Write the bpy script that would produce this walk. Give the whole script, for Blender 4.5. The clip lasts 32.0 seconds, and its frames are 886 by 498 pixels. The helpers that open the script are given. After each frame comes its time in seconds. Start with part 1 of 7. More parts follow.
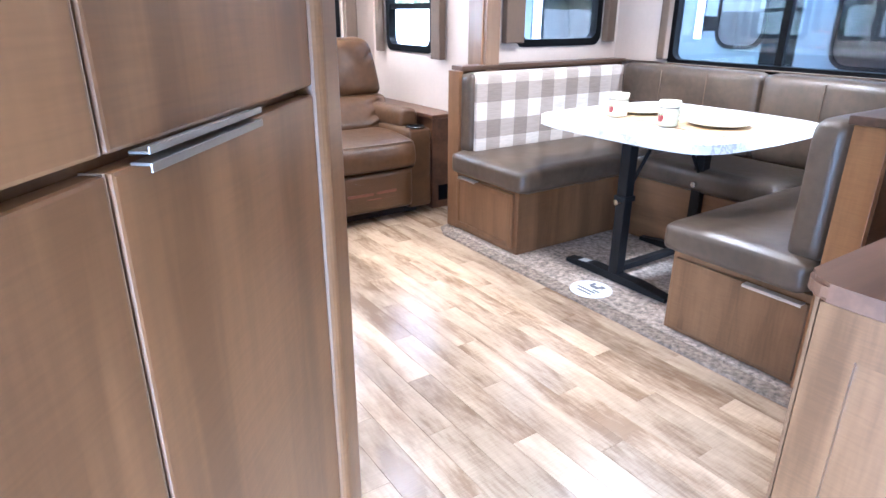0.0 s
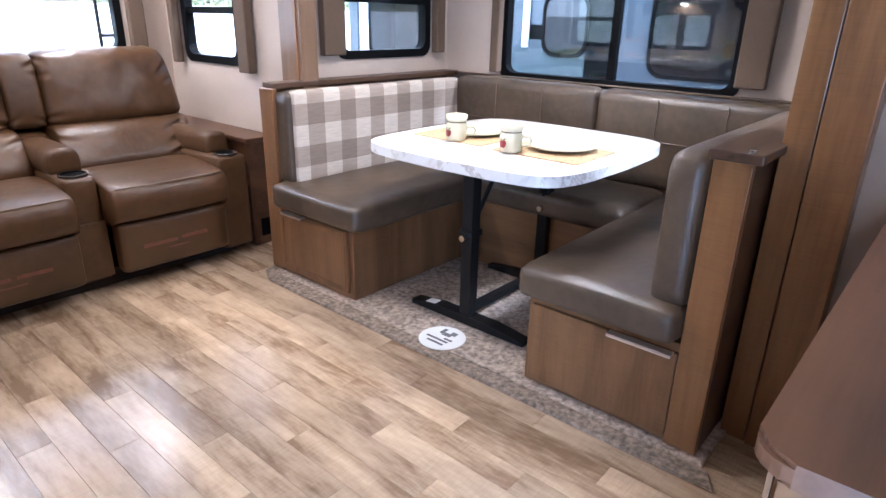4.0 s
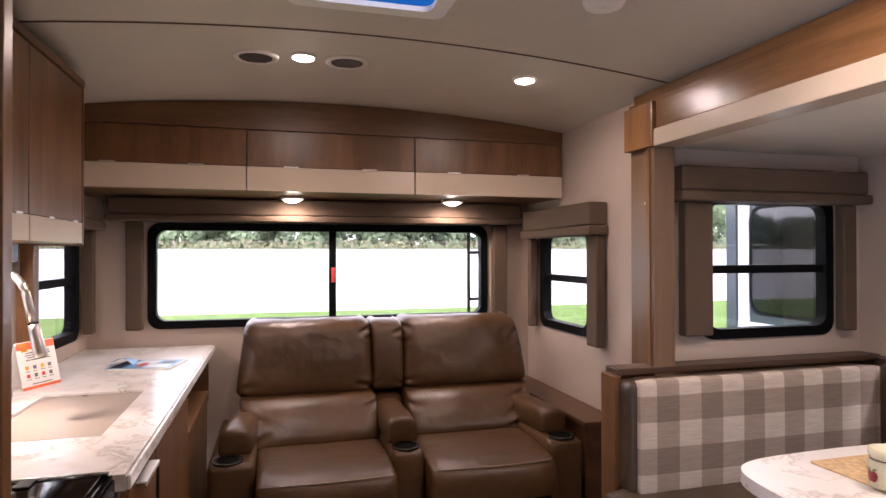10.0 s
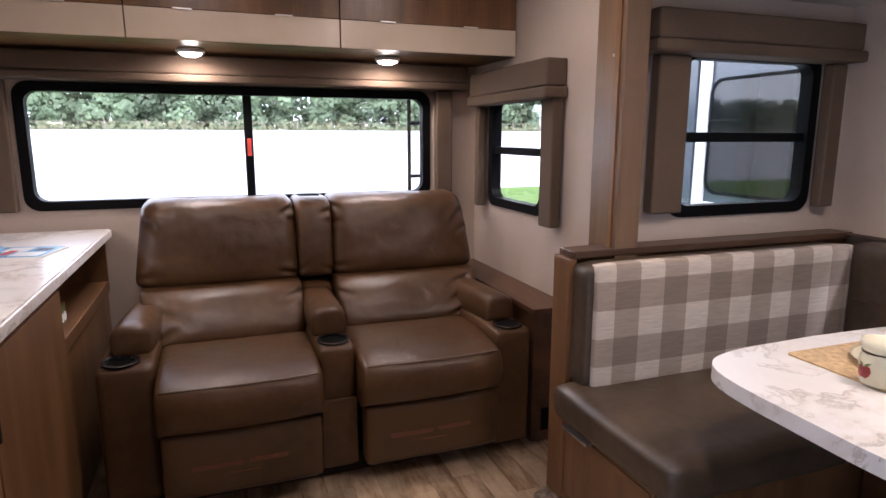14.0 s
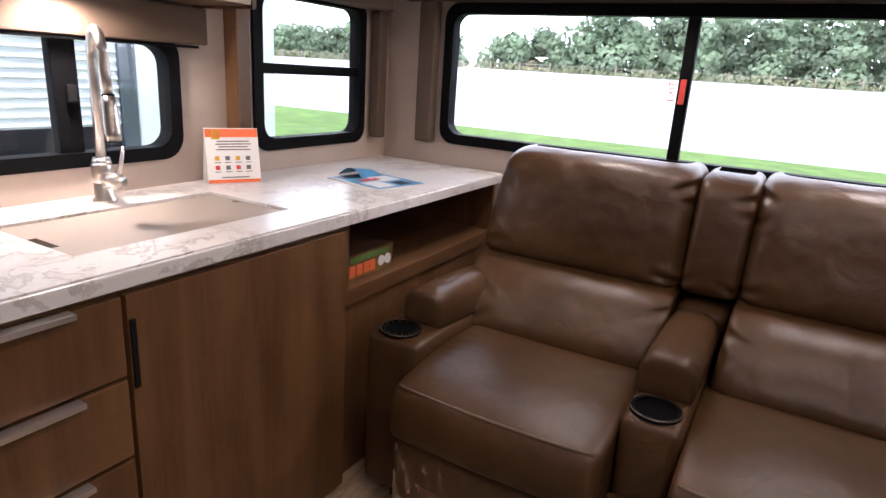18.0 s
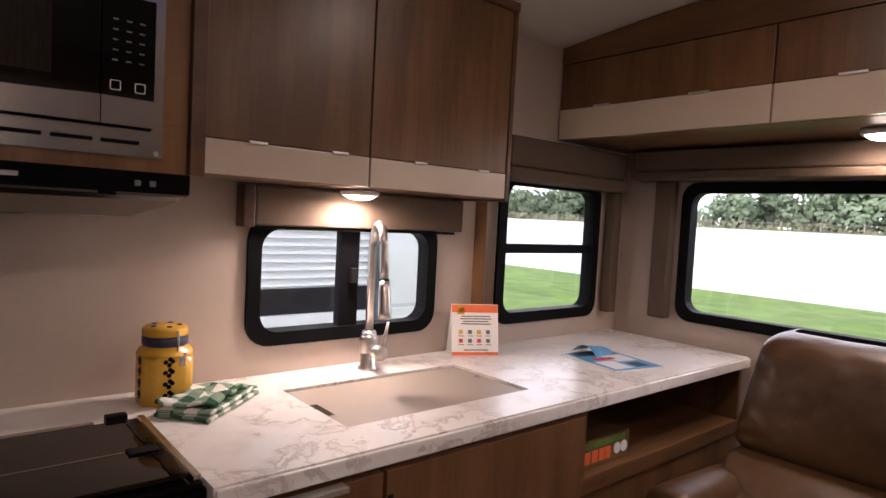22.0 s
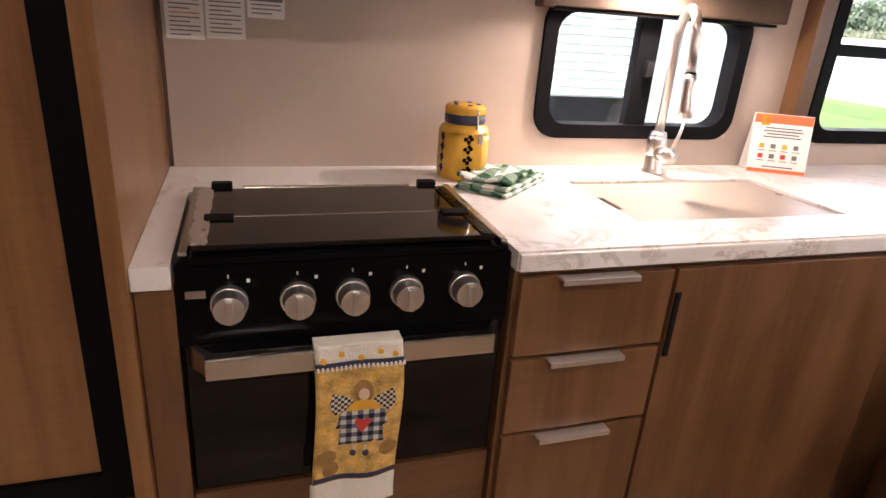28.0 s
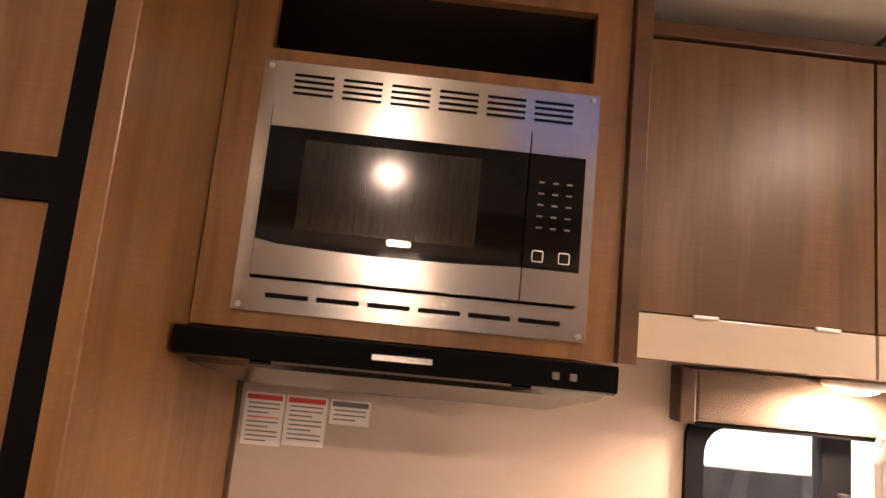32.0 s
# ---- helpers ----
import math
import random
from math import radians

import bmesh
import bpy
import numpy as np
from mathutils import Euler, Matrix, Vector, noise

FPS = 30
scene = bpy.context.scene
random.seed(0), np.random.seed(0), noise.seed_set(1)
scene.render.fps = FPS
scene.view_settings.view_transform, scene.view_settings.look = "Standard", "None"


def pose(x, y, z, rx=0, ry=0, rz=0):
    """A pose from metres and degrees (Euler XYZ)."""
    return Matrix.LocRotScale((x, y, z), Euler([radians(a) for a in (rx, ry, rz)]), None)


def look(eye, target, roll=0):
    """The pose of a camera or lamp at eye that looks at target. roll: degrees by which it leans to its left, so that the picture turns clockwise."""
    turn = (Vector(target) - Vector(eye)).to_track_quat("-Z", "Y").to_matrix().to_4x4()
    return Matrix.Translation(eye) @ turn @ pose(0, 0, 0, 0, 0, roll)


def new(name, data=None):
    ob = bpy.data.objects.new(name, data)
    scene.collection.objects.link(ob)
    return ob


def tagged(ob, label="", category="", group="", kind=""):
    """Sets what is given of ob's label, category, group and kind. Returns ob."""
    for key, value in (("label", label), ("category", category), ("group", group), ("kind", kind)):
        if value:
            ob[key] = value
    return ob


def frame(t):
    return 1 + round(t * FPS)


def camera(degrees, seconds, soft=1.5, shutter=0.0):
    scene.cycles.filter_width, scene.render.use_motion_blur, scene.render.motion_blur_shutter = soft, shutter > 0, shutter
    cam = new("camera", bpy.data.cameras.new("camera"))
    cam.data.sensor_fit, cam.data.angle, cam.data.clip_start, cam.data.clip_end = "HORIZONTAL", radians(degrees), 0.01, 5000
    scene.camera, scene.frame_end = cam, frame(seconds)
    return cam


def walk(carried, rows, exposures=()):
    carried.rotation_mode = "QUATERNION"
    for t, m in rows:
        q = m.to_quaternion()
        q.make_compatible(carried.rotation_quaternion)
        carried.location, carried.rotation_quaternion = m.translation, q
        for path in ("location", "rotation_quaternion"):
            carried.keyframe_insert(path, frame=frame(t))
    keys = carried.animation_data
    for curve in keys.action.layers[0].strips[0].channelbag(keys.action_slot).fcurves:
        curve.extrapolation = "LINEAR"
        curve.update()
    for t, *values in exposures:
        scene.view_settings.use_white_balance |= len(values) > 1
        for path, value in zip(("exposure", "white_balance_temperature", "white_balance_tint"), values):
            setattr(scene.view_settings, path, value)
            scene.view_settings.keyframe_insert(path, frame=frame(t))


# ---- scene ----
cam = camera(72.1, 32.0)
METRES, EYE, TILT, LEAN, TURN = 4.0, 1.45, 0.0, 0.0, -32.4
PATH = [
    (0, (0.446, 0.463, 1.179), (1.496, 2.005, 0.458), 0.3),
    (0.5, (0.469, 0.493, 1.181), (1.64, 1.956, 0.482), 1.9),
    (1, (0.491, 0.538, 1.19), (1.852, 1.83, 0.499), 1.9),
    (1.5, (0.588, 0.576, 1.179), (1.984, 1.876, 0.577), 1.3),
    (2, (0.758, 0.63, 1.186), (2.175, 1.934, 0.647), 2.1),
    (2.5, (0.812, 0.695, 1.164), (2.189, 1.95, 0.438), 3.9),
    (4.5, (0.776, 0.77, 1.236), (2.215, 1.989, 0.569), 0.2),
    (5, (0.776, 0.751, 1.26), (2.235, 2.009, 0.719), -0.3),
    (5.5, (0.823, 0.729, 1.299), (2.29, 2.032, 0.911), -1.0),
    (6, (0.838, 0.707, 1.326), (2.308, 2.047, 1.114), -0.7),
    (6.5, (0.853, 0.699, 1.341), (2.316, 2.061, 1.281), 0.1),
    (7, (0.911, 0.759, 1.338), (2.422, 2.069, 1.326), -0.1),
    (7.5, (0.972, 0.886, 1.352), (2.527, 2.144, 1.351), -0.8),
    (8, (1.009, 0.974, 1.355), (2.561, 2.235, 1.32), -0.7),
    (8.5, (1.038, 1.03, 1.352), (2.332, 2.556, 1.364), 0.1),
    (9, (1.093, 1.071, 1.365), (2.126, 2.783, 1.382), -0.1),
    (9.5, (1.129, 1.101, 1.368), (1.859, 2.963, 1.383), -0.2),
    (10, (1.149, 1.121, 1.367), (1.683, 3.049, 1.38), -0.1),
    (10.5, (1.172, 1.14, 1.351), (1.639, 3.082, 1.259), 0.2),
    (11, (1.188, 1.169, 1.315), (1.618, 3.092, 0.974), 1.1),
    (11.5, (1.209, 1.178, 1.289), (1.61, 3.087, 0.844), 1.3),
    (12, (1.237, 1.169, 1.288), (1.612, 3.081, 0.839), 1.1),
    (12.5, (1.272, 1.196, 1.286), (1.667, 3.107, 0.851), 0.4),
    (13, (1.277, 1.321, 1.303), (1.827, 3.211, 0.948), 0.5),
    (13.5, (1.281, 1.415, 1.301), (1.974, 3.262, 0.973), 0.2),
    (15.5, (1.64, 1.751, 1.297), (2.064, 3.623, 0.733), -0.1),
    (16, (1.711, 1.955, 1.275), (2.022, 3.861, 0.756), 0.8),
    (16.5, (1.751, 2.121, 1.298), (1.912, 4.044, 0.775), 1.7),
    (17, (1.781, 2.233, 1.283), (1.538, 4.136, 0.716), 2.1),
    (17.5, (1.849, 2.324, 1.267), (1.29, 4.169, 0.735), 4.7),
    (18, (1.86, 2.335, 1.261), (0.918, 4.008, 0.701), 3.7),
    (18.5, (1.854, 2.328, 1.25), (0.735, 3.875, 0.653), 3.7),
    (19, (1.857, 2.307, 1.262), (0.707, 3.869, 0.776), 3.7),
    (19.5, (1.87, 2.295, 1.308), (0.698, 3.896, 1.057), 3.0),
    (20, (1.868, 2.287, 1.346), (0.695, 3.907, 1.319), 2.5),
    (20.5, (1.866, 2.29, 1.353), (0.664, 3.889, 1.384), 2.2),
    (21, (1.828, 2.267, 1.365), (0.458, 3.722, 1.44), 2.4),
    (21.5, (1.8, 2.257, 1.37), (0.288, 3.562, 1.46), 2.4),
    (22, (1.799, 2.261, 1.334), (0.276, 3.553, 1.233), 3.0),
    (22.5, (1.794, 2.268, 1.299), (0.294, 3.538, 0.93), 3.7),
    (23, (1.789, 2.269, 1.261), (0.336, 3.515, 0.682), 4.0),
    (23.5, (1.785, 2.266, 1.232), (0.38, 3.484, 0.495), 4.3),
    (24, (1.782, 2.272, 1.222), (0.393, 3.463, 0.414), 5.1),
    (24.5, (1.768, 2.257, 1.216), (0.279, 3.282, 0.36), 5.8),
    (25, (1.745, 2.219, 1.21), (0.142, 3.022, 0.325), 6.1),
    (25.5, (1.732, 2.19, 1.207), (0.068, 2.812, 0.288), 5.8),
    (26, (1.732, 2.177, 1.224), (0.004, 2.79, 0.425), 5.4),
    (26.5, (1.737, 2.179, 1.237), (-0.037, 2.769, 0.525), 4.9),
    (28.5, (1.711, 2.174, 1.273), (-0.053, 2.781, 0.553), 4.1),
    (29, (1.687, 2.173, 1.306), (-0.166, 2.798, 0.884), 3.9),
    (29.5, (1.664, 2.178, 1.312), (-0.224, 2.83, 1.197), 3.2),
    (30, (1.656, 2.171, 1.341), (-0.23, 2.83, 1.441), 2.6),
    (30.5, (1.638, 2.161, 1.375), (-0.223, 2.849, 1.627), 2.2),
    (31, (1.587, 2.15, 1.391), (-0.238, 2.894, 1.732), 1.6),
    (31.5, (1.531, 2.218, 1.4), (-0.37, 2.729, 1.753), 2.3),
    (32, (1.481, 2.338, 1.408), (-0.498, 2.41, 1.69), 5.6),
]
walk(cam, [(t, look(eye, target, roll)) for t, eye, target, roll in PATH], exposures=[(0, 3.05, 4500, 11), (1, 2.7, 4500, 11), (2, 2.4, 4750, 13), (2.5, 2.35, 4750, 13), (4.5, 2.2, 4900, 16), (6, 1.9, 5700, 24), (8, 1.75, 6100, 29), (9, 1.5, 6200, 30), (10, 1.05, 6000, 28), (11, 0.87, 5850, 26), (13.5, 0.98, 5500, 22), (16, 1.2, 5600, 22), (17, 1.12, 5450, 20), (18, 0.88, 5500, 21), (19, 0.72, 5550, 22), (20, 0.38, 5900, 26), (21.5, 0.35, 6000, 28), (22, 0.42, 6000, 28), (23, 0.47, 5800, 24), (24, 1.12, 5850, 25), (24.5, 1.3, 5950, 26), (26, 1.66, 6200, 26), (29, 1.22, 5900, 23), (30, 1.15, 6400, 25), (31, 1.75, 6900, 27), (32, 2.1, 7300, 30)])

# ---- world, sun, large lights, exposure ----
world = bpy.data.worlds.new("overcast_sky")
scene.world = world
world.use_nodes = True
wn = world.node_tree.nodes
sky = wn.new("ShaderNodeTexSky")
sky.sky_type = 'NISHITA'
sky.sun_disc = False
sky.sun_elevation = radians(48)
sky.sun_rotation = radians(200)
sky.dust_density = 4.0
pale = wn.new("ShaderNodeHueSaturation")
pale.inputs["Saturation"].default_value = 0.5
world.node_tree.links.new(sky.outputs[0], pale.inputs["Color"])
world.node_tree.links.new(pale.outputs[0], wn["Background"].inputs[0])
wn["Background"].inputs[1].default_value = 0.15

sun_data = bpy.data.lights.new("sun", 'SUN')
sun_data.energy, sun_data.angle, sun_data.color = 1.5, radians(12), (1.0, 0.96, 0.9)
sun_ob = new("sun", sun_data)
sun_ob.matrix_world = look((0, 0, 20), (-4.6, 12.6, 5.1))
tagged(sun_ob, kind="structure")

LAMP = 1.0


def lamp(name, place, watts, size=0.05, colour=(1.0, 0.82, 0.62), kind='POINT', aim=None, spread=None):
    data = bpy.data.lights.new(name, kind)
    data.energy, data.color = watts * LAMP, colour
    if kind == 'AREA':
        data.shape, data.size = 'DISK', size
        if spread:
            data.spread = radians(spread)
    else:
        data.shadow_soft_size = size
    ob = new(name, data)
    ob.matrix_world = look(place, aim or (place[0], place[1] + 0.0001, place[2] - 1))
    return ob


# ---- materials ----
def material(name, colour, rough=0.5, metal=0.0, vary=0.12, scale=6.0, bump=0.0, bump_scale=80.0, spec=0.5, coat=0.0, stretch=(1, 1, 1), jitter=0.0, crease=0.0):
    """A surface whose colour varies at two scales, with fine relief."""
    m = bpy.data.materials.new(name)
    m.use_nodes = True
    nt = m.node_tree
    b = nt.nodes["Principled BSDF"]
    b.inputs["Metallic"].default_value = metal
    b.inputs["Specular IOR Level"].default_value = spec
    b.inputs["Coat Weight"].default_value = coat
    tc = nt.nodes.new("ShaderNodeTexCoord")
    mp = nt.nodes.new("ShaderNodeMapping")
    mp.inputs["Scale"].default_value = stretch
    nt.links.new(tc.outputs["Object"], mp.inputs["Vector"])
    n1 = nt.nodes.new("ShaderNodeTexNoise")
    n1.inputs["Scale"].default_value, n1.inputs["Detail"].default_value = scale, 4.0
    n2 = nt.nodes.new("ShaderNodeTexNoise")
    n2.inputs["Scale"].default_value, n2.inputs["Detail"].default_value = scale * 9, 3.0
    for n in (n1, n2):
        nt.links.new(mp.outputs[0], n.inputs["Vector"])
    add = nt.nodes.new("ShaderNodeMath")
    add.operation = 'MULTIPLY_ADD'
    nt.links.new(n2.outputs["Fac"], add.inputs[0])
    add.inputs[1].default_value = 0.45
    nt.links.new(n1.outputs["Fac"], add.inputs[2])
    ramp = nt.nodes.new("ShaderNodeValToRGB")
    lo, hi = [max(0, c * (1 - vary)) for c in colour], [min(1, c * (1 + vary)) for c in colour]
    ramp.color_ramp.elements[0].position, ramp.color_ramp.elements[0].color = 0.5, (*lo, 1)
    ramp.color_ramp.elements[1].position, ramp.color_ramp.elements[1].color = 0.95, (*hi, 1)
    nt.links.new(add.outputs[0], ramp.inputs[0])
    out = ramp.outputs[0]
    if jitter:
        info = nt.nodes.new("ShaderNodeObjectInfo")
        hsv = nt.nodes.new("ShaderNodeHueSaturation")
        mr = nt.nodes.new("ShaderNodeMapRange")
        mr.inputs["To Min"].default_value, mr.inputs["To Max"].default_value = 1 - jitter, 1 + jitter
        nt.links.new(info.outputs["Random"], mr.inputs["Value"])
        nt.links.new(mr.outputs[0], hsv.inputs["Value"])
        nt.links.new(out, hsv.inputs["Color"])
        out = hsv.outputs[0]
    nt.links.new(out, b.inputs["Base Color"])
    rr = nt.nodes.new("ShaderNodeMapRange")
    rr.inputs["To Min"].default_value, rr.inputs["To Max"].default_value = max(0.02, rough * 0.85), min(1, rough * 1.15)
    nt.links.new(n1.outputs["Fac"], rr.inputs["Value"])
    nt.links.new(rr.outputs[0], b.inputs["Roughness"])
    if bump:
        nb = nt.nodes.new("ShaderNodeTexNoise")
        nb.inputs["Scale"].default_value = bump_scale
        nt.links.new(mp.outputs[0], nb.inputs["Vector"])
        bp = nt.nodes.new("ShaderNodeBump")
        bp.inputs["Strength"].default_value, bp.inputs["Distance"].default_value = bump, 0.004
        nt.links.new(nb.outputs["Fac"], bp.inputs["Height"])
        if crease:
            nc = nt.nodes.new("ShaderNodeTexNoise")
            nc.inputs["Scale"].default_value, nc.inputs["Detail"].default_value, nc.inputs["Distortion"].default_value = 7.0, 3.0, 1.6
            nt.links.new(tc.outputs["Object"], nc.inputs["Vector"])
            bc = nt.nodes.new("ShaderNodeBump")
            bc.inputs["Strength"].default_value, bc.inputs["Distance"].default_value = crease, 0.02
            nt.links.new(nc.outputs["Fac"], bc.inputs["Height"])
            nt.links.new(bc.outputs[0], bp.inputs["Normal"])
        nt.links.new(bp.outputs[0], b.inputs["Normal"])
    return m


def wood(name, light, dark, grain=(14, 14, 0.9), rough=0.42, jitter=0.0, marks=0.06):
    """Printed wood grain: long streaks, fine pores, a few darker figures. grain: scale per axis, small along the grain."""
    m = bpy.data.materials.new(name)
    m.use_nodes = True
    nt = m.node_tree
    b = nt.nodes["Principled BSDF"]
    tc = nt.nodes.new("ShaderNodeTexCoord")
    info = nt.nodes.new("ShaderNodeObjectInfo")
    off = nt.nodes.new("ShaderNodeVectorMath")
    off.operation = 'MULTIPLY_ADD'
    nt.links.new(info.outputs["Random"], off.inputs[0])
    off.inputs[1].default_value = (7.3, 11.1, 5.7)
    nt.links.new(tc.outputs["Object"], off.inputs[2])
    mp = nt.nodes.new("ShaderNodeMapping")
    mp.inputs["Scale"].default_value = grain
    nt.links.new(off.outputs[0], mp.inputs["Vector"])
    n1 = nt.nodes.new("ShaderNodeTexNoise")
    n1.inputs["Scale"].default_value, n1.inputs["Detail"].default_value, n1.inputs["Distortion"].default_value = 0.6, 6.0, 0.8
    n2 = nt.nodes.new("ShaderNodeTexNoise")
    n2.inputs["Scale"].default_value, n2.inputs["Detail"].default_value = 6.0, 4.0
    n3 = nt.nodes.new("ShaderNodeTexNoise")
    n3.inputs["Scale"].default_value, n3.inputs["Detail"].default_value, n3.inputs["Distortion"].default_value = 0.5, 3.0, 1.2
    for n in (n1, n2, n3):
        nt.links.new(mp.outputs[0], n.inputs["Vector"])
    a = nt.nodes.new("ShaderNodeMath")
    a.operation = 'MULTIPLY_ADD'
    nt.links.new(n2.outputs["Fac"], a.inputs[0])
    a.inputs[1].default_value = 0.35
    nt.links.new(n1.outputs["Fac"], a.inputs[2])
    c = nt.nodes.new("ShaderNodeMath")
    c.operation = 'MULTIPLY_ADD'
    nt.links.new(n3.outputs["Fac"], c.inputs[0])
    c.inputs[1].default_value = 0.54
    nt.links.new(a.outputs[0], c.inputs[2])
    half = nt.nodes.new("ShaderNodeMath")
    half.operation = 'MULTIPLY'
    half.inputs[1].default_value = 0.5
    nt.links.new(c.outputs[0], half.inputs[0])
    ramp = nt.nodes.new("ShaderNodeValToRGB")
    e = ramp.color_ramp.elements
    e[0].position, e[0].color = 0.39, (*dark, 1)
    e[1].position, e[1].color = 0.62, (*light, 1)
    mid = ramp.color_ramp.elements.new(0.49)
    mid.color = (*[0.45 * d + 0.55 * l for d, l in zip(dark, light)], 1)
    nt.links.new(half.outputs[0], ramp.inputs[0])
    out = ramp.outputs[0]
    if jitter:
        hsv = nt.nodes.new("ShaderNodeHueSaturation")
        mr = nt.nodes.new("ShaderNodeMapRange")
        mr.inputs["To Min"].default_value, mr.inputs["To Max"].default_value = 1 - jitter, 1 + jitter
        nt.links.new(info.outputs["Random"], mr.inputs["Value"])
        nt.links.new(mr.outputs[0], hsv.inputs["Value"])
        nt.links.new(out, hsv.inputs["Color"])
        out = hsv.outputs[0]
    saw = nt.nodes.new("ShaderNodeTexNoise")
    saw.inputs["Scale"].default_value, saw.inputs["Detail"].default_value = 1.0, 3.0
    ms = nt.nodes.new("ShaderNodeMapping")
    ms.inputs["Scale"].default_value = [18 if g > 5 else 260 for g in grain]
    nt.links.new(off.outputs[0], ms.inputs["Vector"])
    nt.links.new(ms.outputs[0], saw.inputs["Vector"])
    blot = nt.nodes.new("ShaderNodeTexNoise")
    blot.inputs["Scale"].default_value, blot.inputs["Detail"].default_value = 5.0, 3.0
    nt.links.new(off.outputs[0], blot.inputs["Vector"])
    both = nt.nodes.new("ShaderNodeMath")
    both.operation = 'MULTIPLY'
    nt.links.new(saw.outputs["Fac"], both.inputs[0])
    nt.links.new(blot.outputs["Fac"], both.inputs[1])
    mark = nt.nodes.new("ShaderNodeMapRange")
    mark.inputs["From Min"].default_value, mark.inputs["From Max"].default_value = 0.16, 0.40
    mark.inputs["To Min"].default_value, mark.inputs["To Max"].default_value = 1 + 0.6 * marks, 1 - marks
    nt.links.new(both.outputs[0], mark.inputs["Value"])
    worn = nt.nodes.new("ShaderNodeHueSaturation")
    nt.links.new(mark.outputs[0], worn.inputs["Value"])
    nt.links.new(out, worn.inputs["Color"])
    nt.links.new(worn.outputs[0], b.inputs["Base Color"])
    b.inputs["Roughness"].default_value = rough
    bp = nt.nodes.new("ShaderNodeBump")
    bp.inputs["Strength"].default_value, bp.inputs["Distance"].default_value = 0.12, 0.002
    nt.links.new(a.outputs[0], bp.inputs["Height"])
    nt.links.new(bp.outputs[0], b.inputs["Normal"])
    return m


def marble(name):
    m = bpy.data.materials.new(name)
    m.use_nodes = True
    nt = m.node_tree
    b = nt.nodes["Principled BSDF"]
    tc = nt.nodes.new("ShaderNodeTexCoord")
    warp = nt.nodes.new("ShaderNodeTexNoise")
    warp.inputs["Scale"].default_value, warp.inputs["Detail"].default_value = 3.0, 5.0
    nt.links.new(tc.outputs["Object"], warp.inputs["Vector"])
    mix = nt.nodes.new("ShaderNodeVectorMath")
    mix.operation = 'MULTIPLY_ADD'
    nt.links.new(warp.outputs["Color"], mix.inputs[0])
    mix.inputs[1].default_value = (0.5, 0.5, 0.5)
    nt.links.new(tc.outputs["Object"], mix.inputs[2])
    n = nt.nodes.new("ShaderNodeTexNoise")
    n.inputs["Scale"].default_value, n.inputs["Detail"].default_value, n.inputs["Roughness"].default_value = 4.5, 8.0, 0.62
    nt.links.new(mix.outputs[0], n.inputs["Vector"])
    ramp = nt.nodes.new("ShaderNodeValToRGB")
    e = ramp.color_ramp.elements
    e[0].position, e[0].color = 0.36, (0.76, 0.72, 0.68, 1)
    e[1].position, e[1].color = 0.60, (0.80, 0.77, 0.74, 1)
    for p, col in ((0.465, (0.78, 0.75, 0.71, 1)), (0.495, (0.47, 0.42, 0.375, 1)), (0.52, (0.72, 0.66, 0.61, 1))):
        k = ramp.color_ramp.elements.new(p)
        k.color = col
    nt.links.new(n.outputs["Fac"], ramp.inputs[0])
    soft_mix = nt.nodes.new("ShaderNodeMix")
    soft_mix.data_type = 'RGBA'
    patch = nt.nodes.new("ShaderNodeTexNoise")
    patch.inputs["Scale"].default_value = 2.2
    nt.links.new(tc.outputs["Object"], patch.inputs["Vector"])
    pr = nt.nodes.new("ShaderNodeMapRange")
    pr.inputs["From Min"].default_value, pr.inputs["From Max"].default_value = 0.38, 0.54
    nt.links.new(patch.outputs["Fac"], pr.inputs["Value"])
    nt.links.new(pr.outputs[0], soft_mix.inputs["Factor"])
    soft_mix.inputs["A"].default_value = (0.79, 0.76, 0.73, 1)
    nt.links.new(ramp.outputs[0], soft_mix.inputs["B"])
    nt.links.new(soft_mix.outputs["Result"], b.inputs["Base Color"])
    b.inputs["Roughness"].default_value = 0.28
    return m


